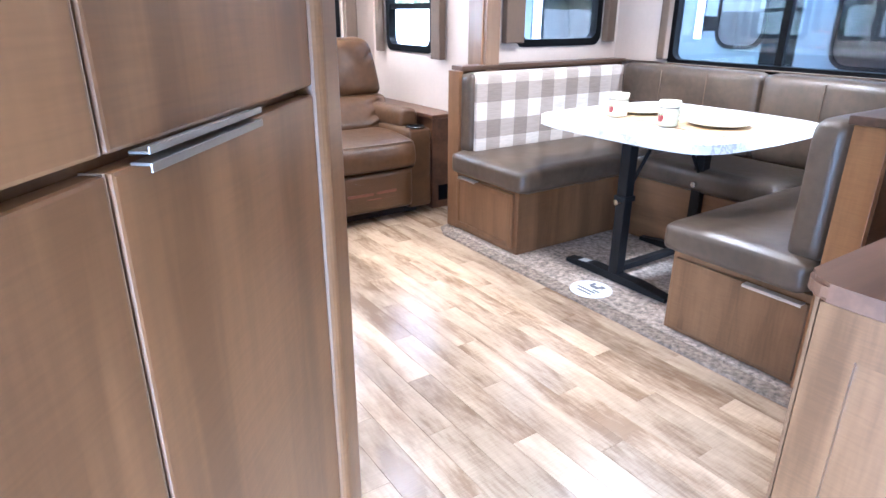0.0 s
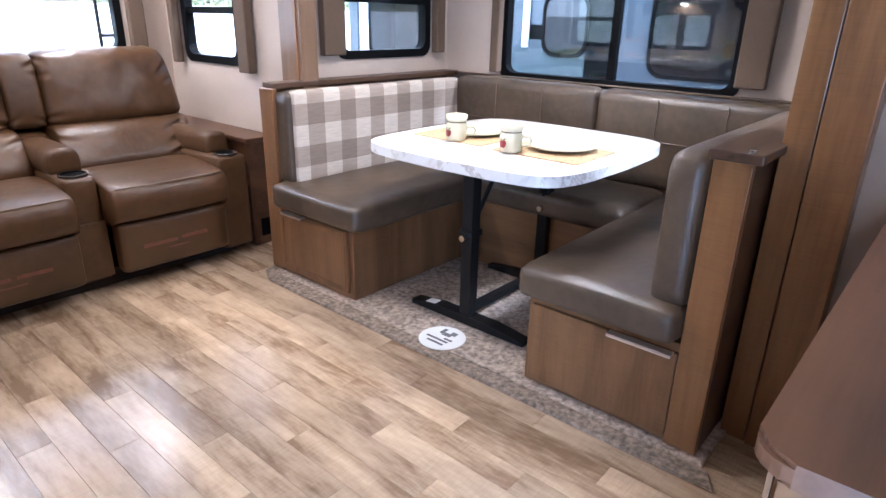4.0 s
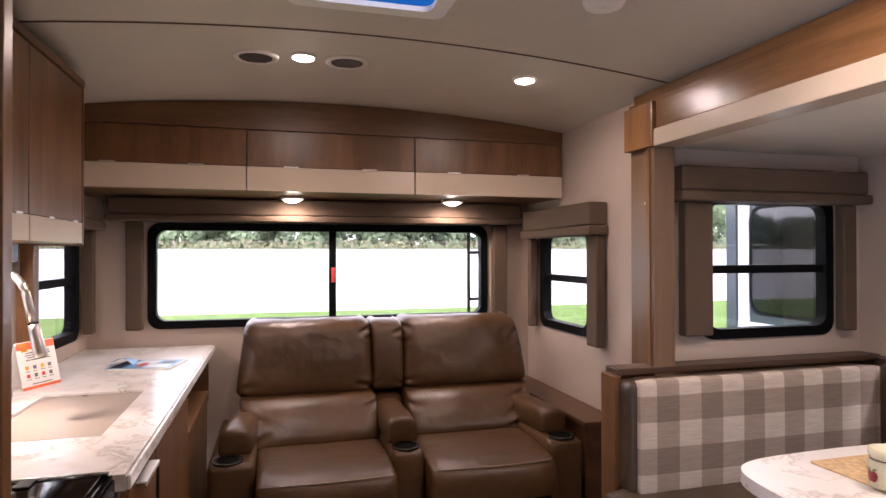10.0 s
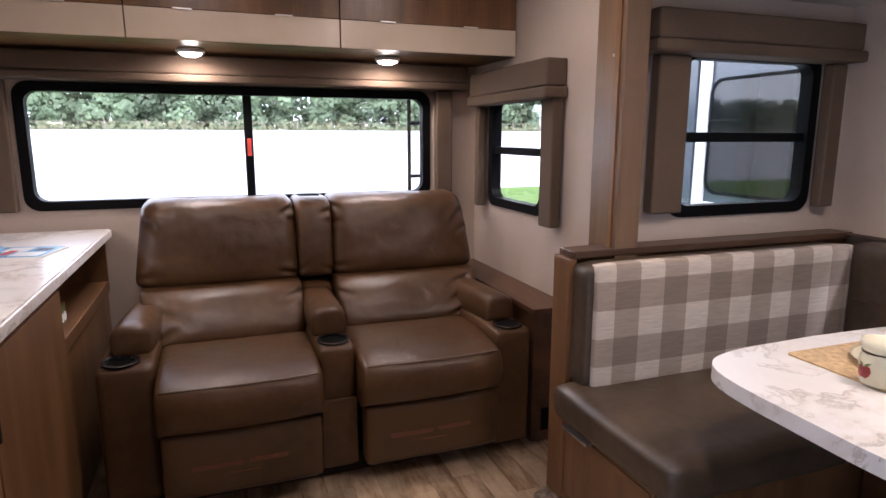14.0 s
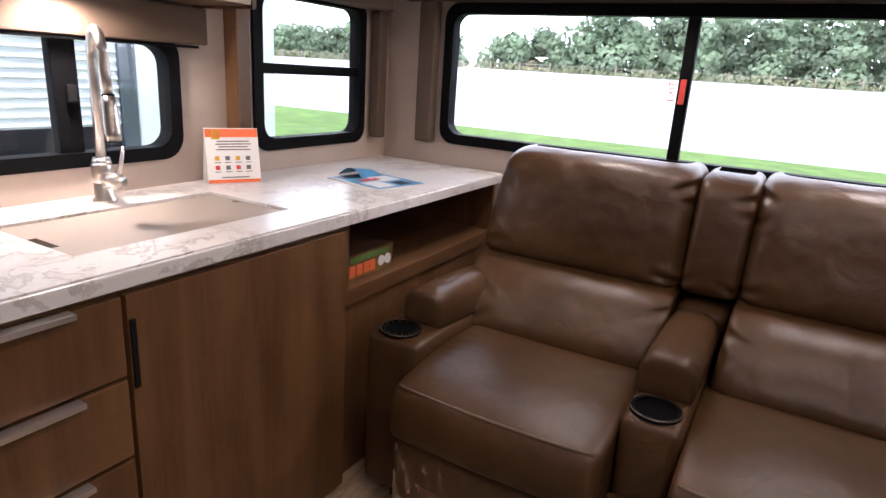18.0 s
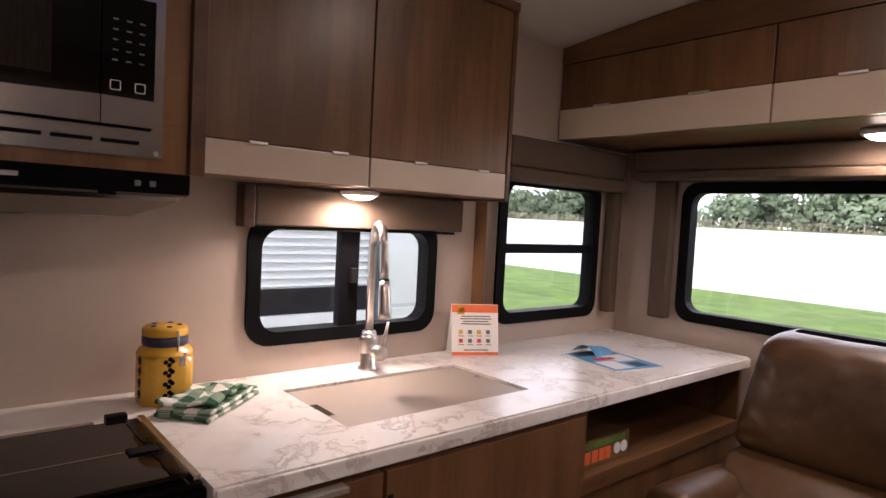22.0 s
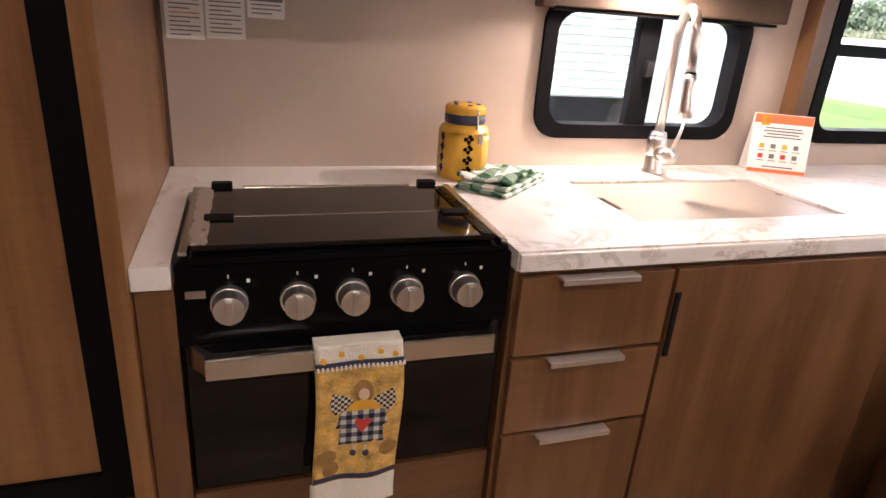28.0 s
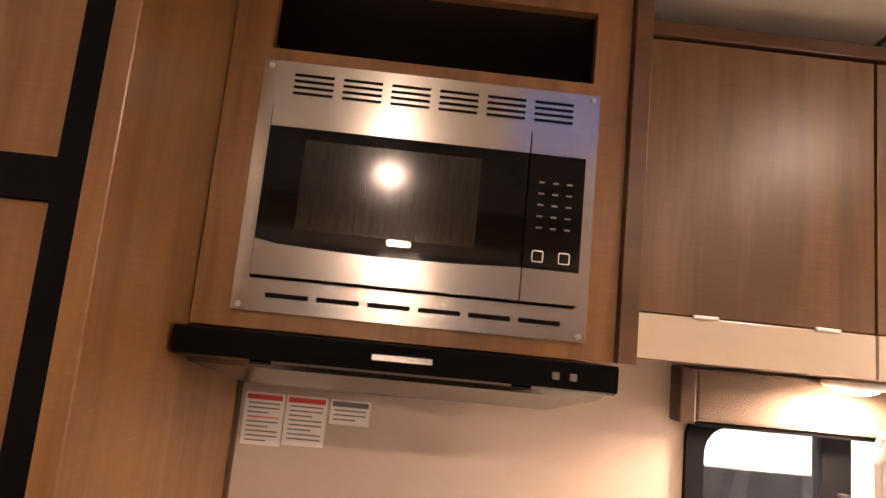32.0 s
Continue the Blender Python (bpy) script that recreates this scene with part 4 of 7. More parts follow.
cs, rs = [], []
for i in range(150):
    # one crown of many lobes for each tree, in two staggered rows, lower towards the west
    x = -75 + 150 * i / 149 + rng.uniform(-0.6, 0.6)
    if -33 < x < -27:
        continue
    h = rng.uniform(2.2, 3.8) if x < -18 else rng.uniform(4.2, 7.2)
    y0 = (62.5, 66.5)[i % 2] + rng.uniform(-0.8, 0.8)
    for k in range(10):
        u = k / 9
        wide = 1.7 * (1.0 - 0.5 * u)
        r = rng.uniform(0.8, 1.3)
        cs.append((x + rng.uniform(-wide, wide), y0 + rng.uniform(-1.0, 1.0), 1.7 + h * u + rng.uniform(-0.3, 0.3)))
        rs.append((r * 1.15, r, r * 0.85))
foliage("far_woods", cs, rs, 110, 0.20, "dense green tree line beyond the road")
cs = [(x, 59.5 + rng.uniform(-0.4, 0.6), 1.8) for x in np.linspace(-75, 75, 150)]
foliage("verge_weeds", cs, [(1.0, 0.6, rng.uniform(0.4, 0.9)) for _ in cs], 60, 0.14, "pale dry weeds along the far verge", material("dry_weeds", (0.28, 0.29, 0.16), 0.9, vary=0.3))
fence = thing("roadside_fence", (0, 58.8, 1.75), "low wire fence on grey posts beyond the road", "fence")
for i in range(40):
    x = -60 + 3.1 * i
    part("post", box(x - 0.05, x + 0.05, 58.75, 58.85, 1.7, 2.6), M_SINK, fence)
part("rail", box(-60, 62, 58.79, 58.81, 2.40, 2.43), M_SINK, fence)
whole("backdrop", box(-300, 300, 120.0, 120.5, GZ, 90), glow("bright_overcast_sky", (0.93, 0.97, 1.0), 1.7), "plain white overcast sky beyond the trees", "sky", kind="structure")


def trailer(name, x0, x1, y0, y1, side, body, label):
    t = thing(name, ((x0 + x1) / 2, (y0 + y1) / 2, GZ), label, "trailer")
    part("body", box(x0, x1, y0, y1, GZ + 0.55, GZ + 3.3, 0.06), body, t)
    return t


slate = trailer("parked_trailer", 5.6, 8.0, -6.0, 6.32, -1, M_GREYRV, "slate-grey travel trailer parked beside the slide-out")
part("pole", box(5.56, 5.60, 6.17, 6.30, GZ + 0.3, GZ + 3.2, 0.004), M_GREYRV, slate, "grey end post")
part("graphic_band", box(5.594, 5.599, 3.09, 3.37, 0.66, 2.4), M_BLACK, slate, "black graphic band")
part("graphic_band", box(5.594, 5.599, 3.78, 3.93, 1.05, 1.17), M_BLACK, slate, "black graphic band")
part("skirt", box(5.585, 5.599, -6.0, 6.32, GZ + 0.40, 0.695, 0.002), M_RVWHITE, slate, "white lower skirt")
part("corner_strip", box(5.57, 5.599, 3.94, 4.0, 0.98, GZ + 3.2, 0.004), M_RVWHITE, slate, "white upright strip")
part("end_strip", box(5.57, 5.599, 6.02, 6.15, GZ + 0.5, GZ + 3.2, 0.004), M_RVWHITE, slate, "white corner strip")
part("belt_line", box(5.588, 5.599, -6, 4.5, 1.433, 1.445), M_RVWHITE, slate, "thin pale belt line")
for y0, y1, z0, z1 in ((3.385, 3.77, 0.94, 1.406), (1.85, 2.80, 0.83, 1.70), (4.7, 5.98, 0.80, 1.78), (-2.5, -1.0, 0.9, 1.7)):
    wd = part("window", prism(rounded(y0, y1, z0, z1, 0.12), 'x', 5.583, 5.599), M_RVGLASS, slate, "dark rounded window")
    part("frame", ring(rounded(y0 - 0.03, y1 + 0.03, z0 - 0.03, z1 + 0.03, 0.14), rounded(y0, y1, z0, z1, 0.12), 'x', 5.578, 5.599), M_BLACK, wd)
for y in (-3.5, -2.7):
    wheel = part("wheel", cyl((5.72, y, GZ + 0.36), 0.36, 0.36, 0.22, 'X'), M_BLACK, slate, "black tyre")
    part("rim", cyl((5.60, y, GZ + 0.36), 0.2, 0.17, 0.03, 'X'), M_STEEL, wheel)
bm = bmesh.new()
for y in (3.80, 3.92):
    tube([(5.52, y, GZ + 2.2), (5.52, y, GZ + 3.3)], 0.014, 8, bm)
for k in range(5):
    tube([(5.52, 3.80, GZ + 2.25 + 0.22 * k), (5.52, 3.92, GZ + 2.25 + 0.22 * k)], 0.012, 8, bm)
part("ladder", bm, M_BLACKMETAL, slate, "black boarding ladder")
for y in (3.80, 3.92):
    for z in (GZ + 2.3, GZ + 3.0):
        part("bracket", box(5.52, 5.6, y - 0.01, y + 0.01, z - 0.01, z + 0.01), M_BLACKMETAL, slate)

white = thing("parked_trailer", (-4.0, 5.2, GZ), "white travel trailer with ribbed siding parked beside the kitchen", "trailer")
part("body", box(-5.2, -2.83, 3.4, 6.95, GZ + 0.62, GZ + 3.3, 0.03), M_SIDING, white)
for k in range(24):
    z = 0.70 + k * 0.067
    part("siding_rib", prism([(-2.83, z), (-2.80, z + 0.008), (-2.83, z + 0.062)], 'y', 3.4, 5.30), M_SIDING, white)
part("lower_band", box(-2.83, -2.815, 3.4, 5.30, 0.475, 0.69, 0.003), M_BLACKGLASS, white, "dark slate lower band")
part("lower_panel", box(-2.83, -2.818, 3.4, 5.30, GZ + 0.62, 0.375, 0.003), M_GREYRV, white, "slate lower panel")
part("end_strip", box(-2.83, -2.79, 5.31, 5.44, GZ + 0.62, GZ + 3.3, 0.004), M_GREYRV, white)
part("front_cap", box(-2.83, -2.80, 5.45, 6.95, 0.50, GZ + 3.3, 0.01), M_RVWHITE, white, "smooth white front cap")
part("cap_skirt", box(-2.83, -2.80, 5.45, 6.95, GZ + 0.62, 0.47, 0.01), M_RVWHITE, white)
part("trim_rail", box(-2.83, -2.795, 3.4, 5.30, 0.38, 0.47, 0.004), M_RVWHITE, white)
part("frame_rail", box(-2.9, -2.75, 3.4, 6.95, GZ + 0.42, GZ + 0.60, 0.01), M_BLACKMETAL, white, "black chassis rail")


def lettering(words, size, m, parent, mat, name="lettering", depth=0.0008):
    """Raised letters in the built-in font, as a mesh at the pose m."""
    cu = bpy.data.curves.new(name, 'FONT')
    cu.body, cu.size, cu.extrude, cu.align_x, cu.align_y = words, size, depth, 'CENTER', 'CENTER'
    tmp_ob = bpy.data.objects.new(name, cu)
    me = bpy.data.meshes.new_from_object(tmp_ob)
    bpy.data.objects.remove(tmp_ob)
    bpy.data.curves.remove(cu)
    me.transform(m)
    me.transform(Matrix.Translation(-spot(parent)))
    me.materials.clear()
    me.materials.append(mat)
    ob = new(name, me)
    ob.parent = parent
    return ob


lettering("EXIT", 0.034, Matrix.Translation((1.432, YR + 0.016, 1.242)) @ Matrix.Rotation(radians(90), 4, 'X') @ Matrix.Rotation(radians(90), 4, 'Z'), w_rear, M_RED)
# the open entry doorway beside the pantry
door = thing("door_1", (XK, 0.15, 0), "open entry doorway with a white metal frame", "door", kind="structure")
part("door_frame", ring([(-0.25, -0.07), (0.545, -0.07), (0.545, 1.93), (-0.25, 1.93)], [(-0.22, -0.05), (0.515, -0.05), (0.515, 1.90), (-0.22, 1.90)], 'x', XK - 0.055, XK + 0.012), M_WHITE, door)

sky_door = bpy.data.lights.new("doorway_daylight", 'AREA')
sky_door.shape, sky_door.size, sky_door.size_y, sky_door.energy, sky_door.color = 'RECTANGLE', 0.50, 1.0, 11.0, (0.68, 0.84, 1.0)
sky_ob = new("doorway_daylight", sky_door)
sky_ob.matrix_world = look((XK - 0.03, 0.27, 0.50), (XK + 1, 0.27, 0.52))
ladder = thing("rear_ladder", (2.4, 4.86, 0.2), "black ladder fixed outside the rear window", "ladder")
for x in (2.355, 2.66):
    part("rail", tube([(x, 4.86, -0.2), (x, 4.86, 2.25)], 0.011, 8), M_BLACKMETAL, ladder)
for k in range(7):
    part("rung", tube([(2.356, 4.86, 0.17 + 0.3 * k), (2.66, 4.86, 0.17 + 0.3 * k)], 0.010, 8), M_BLACKMETAL, ladder)
for x in (2.355, 2.66):
    for z in (0.55, 1.9):
        part("bracket", tube([(x, YR + T, z), (x, 4.86, z)], 0.009, 8), M_BLACKMETAL, ladder)


# ---- dinette ----
def pull_bar(cx, cy, z, length, axis, out, parent, d=0.022):
    """An aluminium edge pull: a flat tab bent over the top of a front. out: the way into the room."""
    if axis == 'y':
        a, b = sorted((cx, cx + d * out))
        bm = box(a, b, cy - length / 2, cy + length / 2, z, z + 0.005, 0.001)
        c, e = sorted((cx + (d - 0.004) * out, cx + d * out))
        box(c, e, cy - length / 2, cy + length / 2, z - 0.006, z + 0.004, 0.001, bm)
    else:
        a, b = sorted((cy, cy + d * out))
        bm = box(cx - length / 2, cx + length / 2, a, b, z, z + 0.005, 0.001)
        c, e = sorted((cy + (d - 0.004) * out, cy + d * out))
        box(cx - length / 2, cx + length / 2, c, e, z - 0.006, z + 0.004, 0.001, bm)
    return part("pull", bm, M_ALU, parent, "aluminium edge pull")


bench = thing("dinette_bench", (3.0, 2.98, 0), "dinette bench with taupe vinyl seat and plaid back cushion", "bench", "dinette benches")
part("base", box(2.41, XS - 0.004, 2.675, 3.215, 0.012, 0.352, 0.003), M_WOOD, bench)
door = part("door", box(2.392, 2.409, 2.705, 3.19, 0.04, 0.335, 0.004), M_WOOD, bench)
part("panel_rim", ring([(2.715, 0.05), (3.18, 0.05), (3.18, 0.325), (2.715, 0.325)], [(2.735, 0.07), (3.16, 0.07), (3.16, 0.305), (2.735, 0.305)], 'x', 2.388, 2.3915), M_WOOD, door)
pull_bar(2.392, 3.06, 0.335, 0.15, 'y', -1, door, 0.03)
part("seat_cushion", soft(2.345, 3.62, 2.585, 3.19, 0.356, 0.475, 0.035, (0.0, 0.006, 0.008), 12, 0.002), M_VINYL, bench, "taupe vinyl seat cushion", smooth=True)
part("back_board", box(2.435, XS - 0.004, 3.222, 3.296, 0.012, 0.892, 0.003), M_WOOD, bench)
part("top_cap", box(2.425, XS - 0.004, 3.195, 3.297, 0.894, 0.918, 0.004), M_DARKTOP, bench, "dark wooden cap rail")
part("end_board", box(2.405, 2.433, 3.195, 3.297, 0.012, 0.893, 0.003), M_WOOD, bench)
back = part("back_cushion", soft(2.42, 3.62, 3.105, 3.215, 0.455, 0.888, 0.03, (0.0, 0.0, 0.0), 10), M_VINYL, bench, "taupe vinyl back cushion", smooth=True)
part("plaid_face", soft(2.448, 3.60, 3.088, 3.14, 0.455, 0.892, 0.014, (0, 0.004, 0), 12), M_PLAID, back, "cream and taupe plaid fabric", smooth=True)

bench = thing("dinette_bench", (3.45, 2.2, 0), "dinette bench with taupe vinyl cushions under the window", "bench", "dinette benches")
part("base", box(3.17, XS - 0.004, 1.775, 2.665, 0.012, 0.352, 0.003), M_WOODY, bench)
part("seat_cushion", soft(3.12, 3.60, 1.79, 2.575, 0.356, 0.47, 0.035, (0.0, 0, 0.006), 10, 0.002), M_VINYL, bench, "taupe vinyl seat cushion", smooth=True)
for y0, y1 in ((1.26, 2.198), (2.204, 3.10)):
    b = part("back_cushion", soft(3.58, 3.715, y0, y1, 0.46, 0.905, 0.04, (0.012, 0, 0), 12, 0.003, y0), M_VINYL, bench, "taupe vinyl back cushion", smooth=True)
    for f in (0.33, 0.66):
        y = y0 + (y1 - y0) * f
        part("seam", box(3.564, 3.574, y - 0.0015, y + 0.0015, 0.70, 0.88, 0.001), M_PIPING, b)
    part("cross_seam", tube([(3.566, y0 + 0.05, 0.69), (3.5655, (y0 + y1) / 2, 0.69), (3.566, y1 - 0.05, 0.69)], 0.003, 6), M_DARKTOP, b)

bench = thing("dinette_bench", (3.0, 1.45, 0), "dinette bench with taupe vinyl cushions and wooden end board", "bench", "dinette benches")
part("base", box(2.41, XS - 0.004, 1.235, 1.765, 0.012, 0.345, 0.003), M_WOOD, bench)
drawer = part("drawer_front", box(2.392, 2.409, 1.25, 1.745, 0.035, 0.318, 0.004), M_WOOD, bench)
pull_bar(2.392, 1.36, 0.318, 0.2, 'y', -1, drawer, 0.03)
part("seat_cushion", soft(2.345, 3.58, 1.252, 1.79, 0.348, 0.462, 0.035, (0.0, 0.006, 0.008), 12, 0.002, 3), M_VINYL, bench, "taupe vinyl seat cushion", smooth=True)
part("back_cushion", soft(2.40, 3.58, 1.252, 1.375, 0.44, 0.895, 0.045, (0, 0.010, 0), 12, 0.003, 5), M_VINYL, bench, "taupe vinyl back cushion", smooth=True)
part("end_board", box(2.395, 2.425, 1.152, 1.248, 0.012, 0.89, 0.003), M_OAK, bench)
part("back_board", box(2.427, XS - 0.004, 1.152, 1.248, 0.012, 0.89, 0.003), M_DARKTOP, bench)
part("top_cap", box(2.375, XS - 0.004, 1.125, 1.258, 0.892, 0.918, 0.005), M_DARKTOP, bench, "dark wooden cap rail")
part("latch", cyl((2.40, 1.16, 0.921), 0.009, 0.009, 0.006), M_STEEL, bench)


def bowed(cx, cy, hx, hy, power, bow=0.065, n=96):
    pts = []
    for i in range(n):
        a = 2 * math.pi * i / n
        c, s = math.cos(a), math.sin(a)
        u, v = math.copysign(abs(c) ** (2 / power), c), math.copysign(abs(s) ** (2 / power), s)
        pts.append((cx + hx * u * (1 - bow * v * v), cy + hy * v * (1 - bow * u * u)))
    return pts


table = thing("dinette_table", (2.88, 2.18, 0.012), "white marble-look dinette table on black folding legs", "table")
part("tabletop", prism(bowed(2.895, 2.185, 0.495, 0.490, 8.0), 'z', 0.70, 0.738, 0.006), M_MARBLE, table, "white marble-look laminate top")
for x in (2.60, 3.16):
    leg = part("leg", box(x - 0.026, x + 0.026, 2.155, 2.207, 0.04, 0.66, 0.004), M_BLACKMETAL, table)
    part("collar", box(x - 0.034, x + 0.034, 2.148, 2.214, 0.40, 0.425, 0.003), M_BLACKMETAL, leg)
    part("knob", cyl((x - 0.045, 2.18, 0.40), 0.013, 0.013, 0.03, 'X'), M_STEEL, leg)
    foot = part("foot", prism([(1.885, 0.014), (2.475, 0.014), (2.475, 0.034), (2.32, 0.052), (2.04, 0.052), (1.885, 0.034)], 'x', x - 0.03, x + 0.03, 0.002), M_BLACKMETAL, table)
    part("bracket", box(x - 0.05, x + 0.05, 1.98, 2.39, 0.66, 0.699, 0.003), M_BLACKMETAL, table)
    s = 1 if x < 2.9 else -1
    part("brace", tube([(x + 0.02 * s, 2.18, 0.45), (x + 0.17 * s, 2.18, 0.66)], 0.009, 8), M_BLACKMETAL, table)
part("label", prism([(2.345, 0.0497), (2.400, 0.0433), (2.400, 0.0443), (2.345, 0.0507)], 'x', 2.578, 2.622), M_PAPER, table, "white paper label on the foot")
part("spreader", box(2.63, 3.13, 2.16, 2.20, 0.055, 0.085, 0.003), M_BLACKMETAL, table)


M_APPLE = material("apple_print", (0.22, 0.02, 0.02), 0.3, vary=0.3, scale=60)


def decal(cx, cy, r, turn, outline, z):
    """A thin painted patch on an upright cylinder; outline is (along the round, up) about a turn in degrees."""
    bm = bmesh.new()
    mid_u, mid_v = 0.0, sum(p[1] for p in outline) / len(outline)
    if max(p[0] for p in outline) * min(p[0] for p in outline) >= 0:
        mid_u = sum(p[0] for p in outline) / len(outline)

    def put(u, v):
        a = radians(turn) + u / r
        return bm.verts.new((cx + r * math.cos(a), cy + r * math.sin(a), z + v))
    hub = put(mid_u, mid_v)
    rims = [[put(mid_u + (u - mid_u) * k, mid_v + (v - mid_v) * k) for u, v in outline] for k in (0.5, 1.0)]
    n = len(outline)
    for i in range(n):
        bm.faces.new((hub, rims[0][i], rims[0][(i + 1) % n]))
        bm.faces.new((rims[0][i], rims[1][i], rims[1][(i + 1) % n], rims[0][(i + 1) % n]))
    return bm


def place_setting(cx, cy, mug):
    whole("place_mat", prism(rounded(cx - 0.17, cx + 0.14, cy - 0.21, cy + 0.16, 0.015), 'z', 0.7385, 0.742), M_STRAW, "tan woven place mat on the table", "place mat", "place mats")
    whole("plate", lathe([(0.06, 0.0), (0.075, 0.002), (0.128, 0.014), (0.133, 0.018), (0.126, 0.017), (0.075, 0.006), (0.0, 0.005)], (cx + 0.03, cy - 0.03, 0.7425), 36), M_PLATECREAM, "cream dinner plate on a place mat", "plate", "dinner plates", smooth=True)
    mx, my = mug
    m = thing("mug", (mx, my, 0.7425), "cream mug with a red apple motif", "mug", "mugs")
    part("cup", lathe([(0.036, 0), (0.041, 0.006), (0.044, 0.06), (0.038, 0.074), (0.038, 0.078), (0.044, 0.088), (0.044, 0.104), (0.040, 0.104), (0.037, 0.02), (0.0, 0.012)], (mx, my, 0.7425), 28), M_PLATE, m, smooth=True)
    part("band", lathe([(0.0395, 0.0745), (0.0405, 0.0745), (0.0405, 0.0775), (0.0395, 0.0775)], (mx, my, 0.7425)), M_DARKTOP, m)
    part("handle", tube([(mx + 0.025, my - 0.035, 0.80), (mx + 0.04, my - 0.058, 0.80), (mx + 0.043, my - 0.063, 0.785), (mx + 0.04, my - 0.058, 0.768), (mx + 0.025, my - 0.035, 0.765)], 0.006, 8), M_PLATE, m, smooth=True)
    part("apple", decal(mx, my, 0.0446, 168, [(0.0, 0.026), (0.008, 0.030), (0.015, 0.027), (0.018, 0.018), (0.015, 0.007), (0.007, 0.0), (0.0, 0.002), (-0.007, 0.0), (-0.015, 0.007), (-0.018, 0.018), (-0.015, 0.027), (-0.008, 0.030)], 0.760), M_APPLE, m, "painted red apple")
    part("leaf", decal(mx, my, 0.0450, 168, [(0.0, 0.028), (0.007, 0.036), (0.018, 0.038), (0.012, 0.031)], 0.760), M_GREEN, m)
    part("leaf", decal(mx, my, 0.0450, 168, [(0.0, 0.028), (-0.005, 0.036), (-0.014, 0.036), (-0.010, 0.031)], 0.760), M_GREEN, m)


place_setting(2.86, 2.43, (2.715, 2.365))
place_setting(2.84, 1.99, (2.69, 2.075))
whole('window_ledge', box(XS - 0.05, XS - 0.002, YS0 + 0.03, YS1 - 0.1, 0.906, 0.912, 0.002), M_FABRIC, 'thin padded ledge under the dinette window', 'trim', kind='structure')

carpet = thing("carpet", (2.8, 2.2, 0), "speckled grey-brown carpet with bound edge on the slide-out floor", "carpet", kind="structure")
part("pile", prism([(2.36, 1.12), (XS - 0.003, 1.12), (XS - 0.003, 3.296), (2.62, 3.296), (2.42, 3.27), (2.36, 3.16)], 'z', 0.0, 0.011, 0.003), M_CARPET, carpet)
part("binding", prism([(2.285, 1.06), (2.358, 1.10), (2.358, 3.16), (2.41, 3.275), (2.40, 3.30), (2.34, 3.27), (2.285, 3.16)], 'z', 0.0, 0.012, 0.004), M_CARPETEDGE, carpet, "brown bound carpet edge")
sticker = thing("floor_sticker", (2.42, 2.165, 0.0115), "round white printed sticker on the carpet", "sticker")
part("disc", cyl((2.42, 2.165, 0.0135), 0.095, 0.095, 0.002, seg=40), M_PAPER, sticker)
for dx, dy, w, h in ((0.045, 0.03, 0.02, 0.012), (0.05, -0.02, 0.014, 0.02), (0.03, 0.0, 0.012, 0.03), (-0.02, 0.01, 0.006, 0.08), (-0.045, 0.0, 0.006, 0.06), (0.0, -0.03, 0.006, 0.03)):
    part("print", box(2.42 + dx - w, 2.42 + dx + w, 2.165 + dy - h / 1.5, 2.165 + dy + h / 1.5, 0.0146, 0.0152), M_INK, sticker)

# ---- recliner sofa ----
M_FILM = clear_film("clear_film")
M_WELL = material("cup_well_black", (0.004, 0.004, 0.004), 0.95, vary=0.1, spec=0.05)
sofa = thing("recliner_sofa", (1.69, 4.05, 0.0), "brown leather two-seat recliner sofa with cup holders", "sofa")


def pad_roll(x0, x1, y0, y1, z0, z1, splay=0.0):
    """An armrest pad: flat below, rounded above, blunt in front; splay: sideways shift of its front end."""
    cx, w, h = (x0 + x1) / 2, (x1 - x0) / 2, z1 - z0
    prof = [(-0.92, 0.0), (-1.0, 0.12)] + [(-math.copysign(abs(math.cos(a)) ** 0.62, math.cos(a)), 0.42 + 0.58 * math.sin(a) ** 0.8) for a in [math.pi * k / 18 for k in range(19)]] + [(1.0, 0.12), (0.92, 0.0)]
    stations = ((y0 + 0.006, 0.0), (y0 + 0.002, 0.55), (y0 + 0.003, 0.80), (y0 + 0.008, 0.93), (y0 + 0.020, 1.0)) + tuple((y0 + 0.020 + (y1 - y0 - 0.034) * k / 10, 1.0 + 0.035 * math.sin(math.pi * k / 10)) for k in range(1, 11)) + ((y1, 0.9),)
    bm = bmesh.new()
    rows = [[bm.verts.new((cx + u * w * s + splay * (y1 - y) / (y1 - y0), y, z0 + h * (0.45 + (v - 0.45) * s) + 0.002 * s * noise.noise(Vector((u * 2, y * 24, cx * 9))))) for u, v in prof] for y, s in stations]
    n = len(prof)
    for a, b in zip(rows, rows[1:]):
        for k in range(n):
            bm.faces.new((a[k], a[(k + 1) % n], b[(k + 1) % n], b[k]))
    bm.faces.new(rows[-1])
    bmesh.ops.remove_doubles(bm, verts=bm.verts[:], dist=0.0002)
    return bm


def smooth_line(points, per=6):
    """Points along a curve that passes through all the given ones."""
    p = [Vector(q).to_3d() for q in points]
    p = [2 * p[0] - p[1]] + p + [2 * p[-1] - p[-2]]
    out = []
    for a, b, c, d in zip(p, p[1:], p[2:], p[3:]):
        for k in range(per):
            t = k / per
            out.append(0.5 * (2 * b + (c - a) * t + (2 * a - 5 * b + 4 * c - d) * t * t + (3 * b - a - 3 * c + d) * t ** 3))
    return out + [p[-2]]


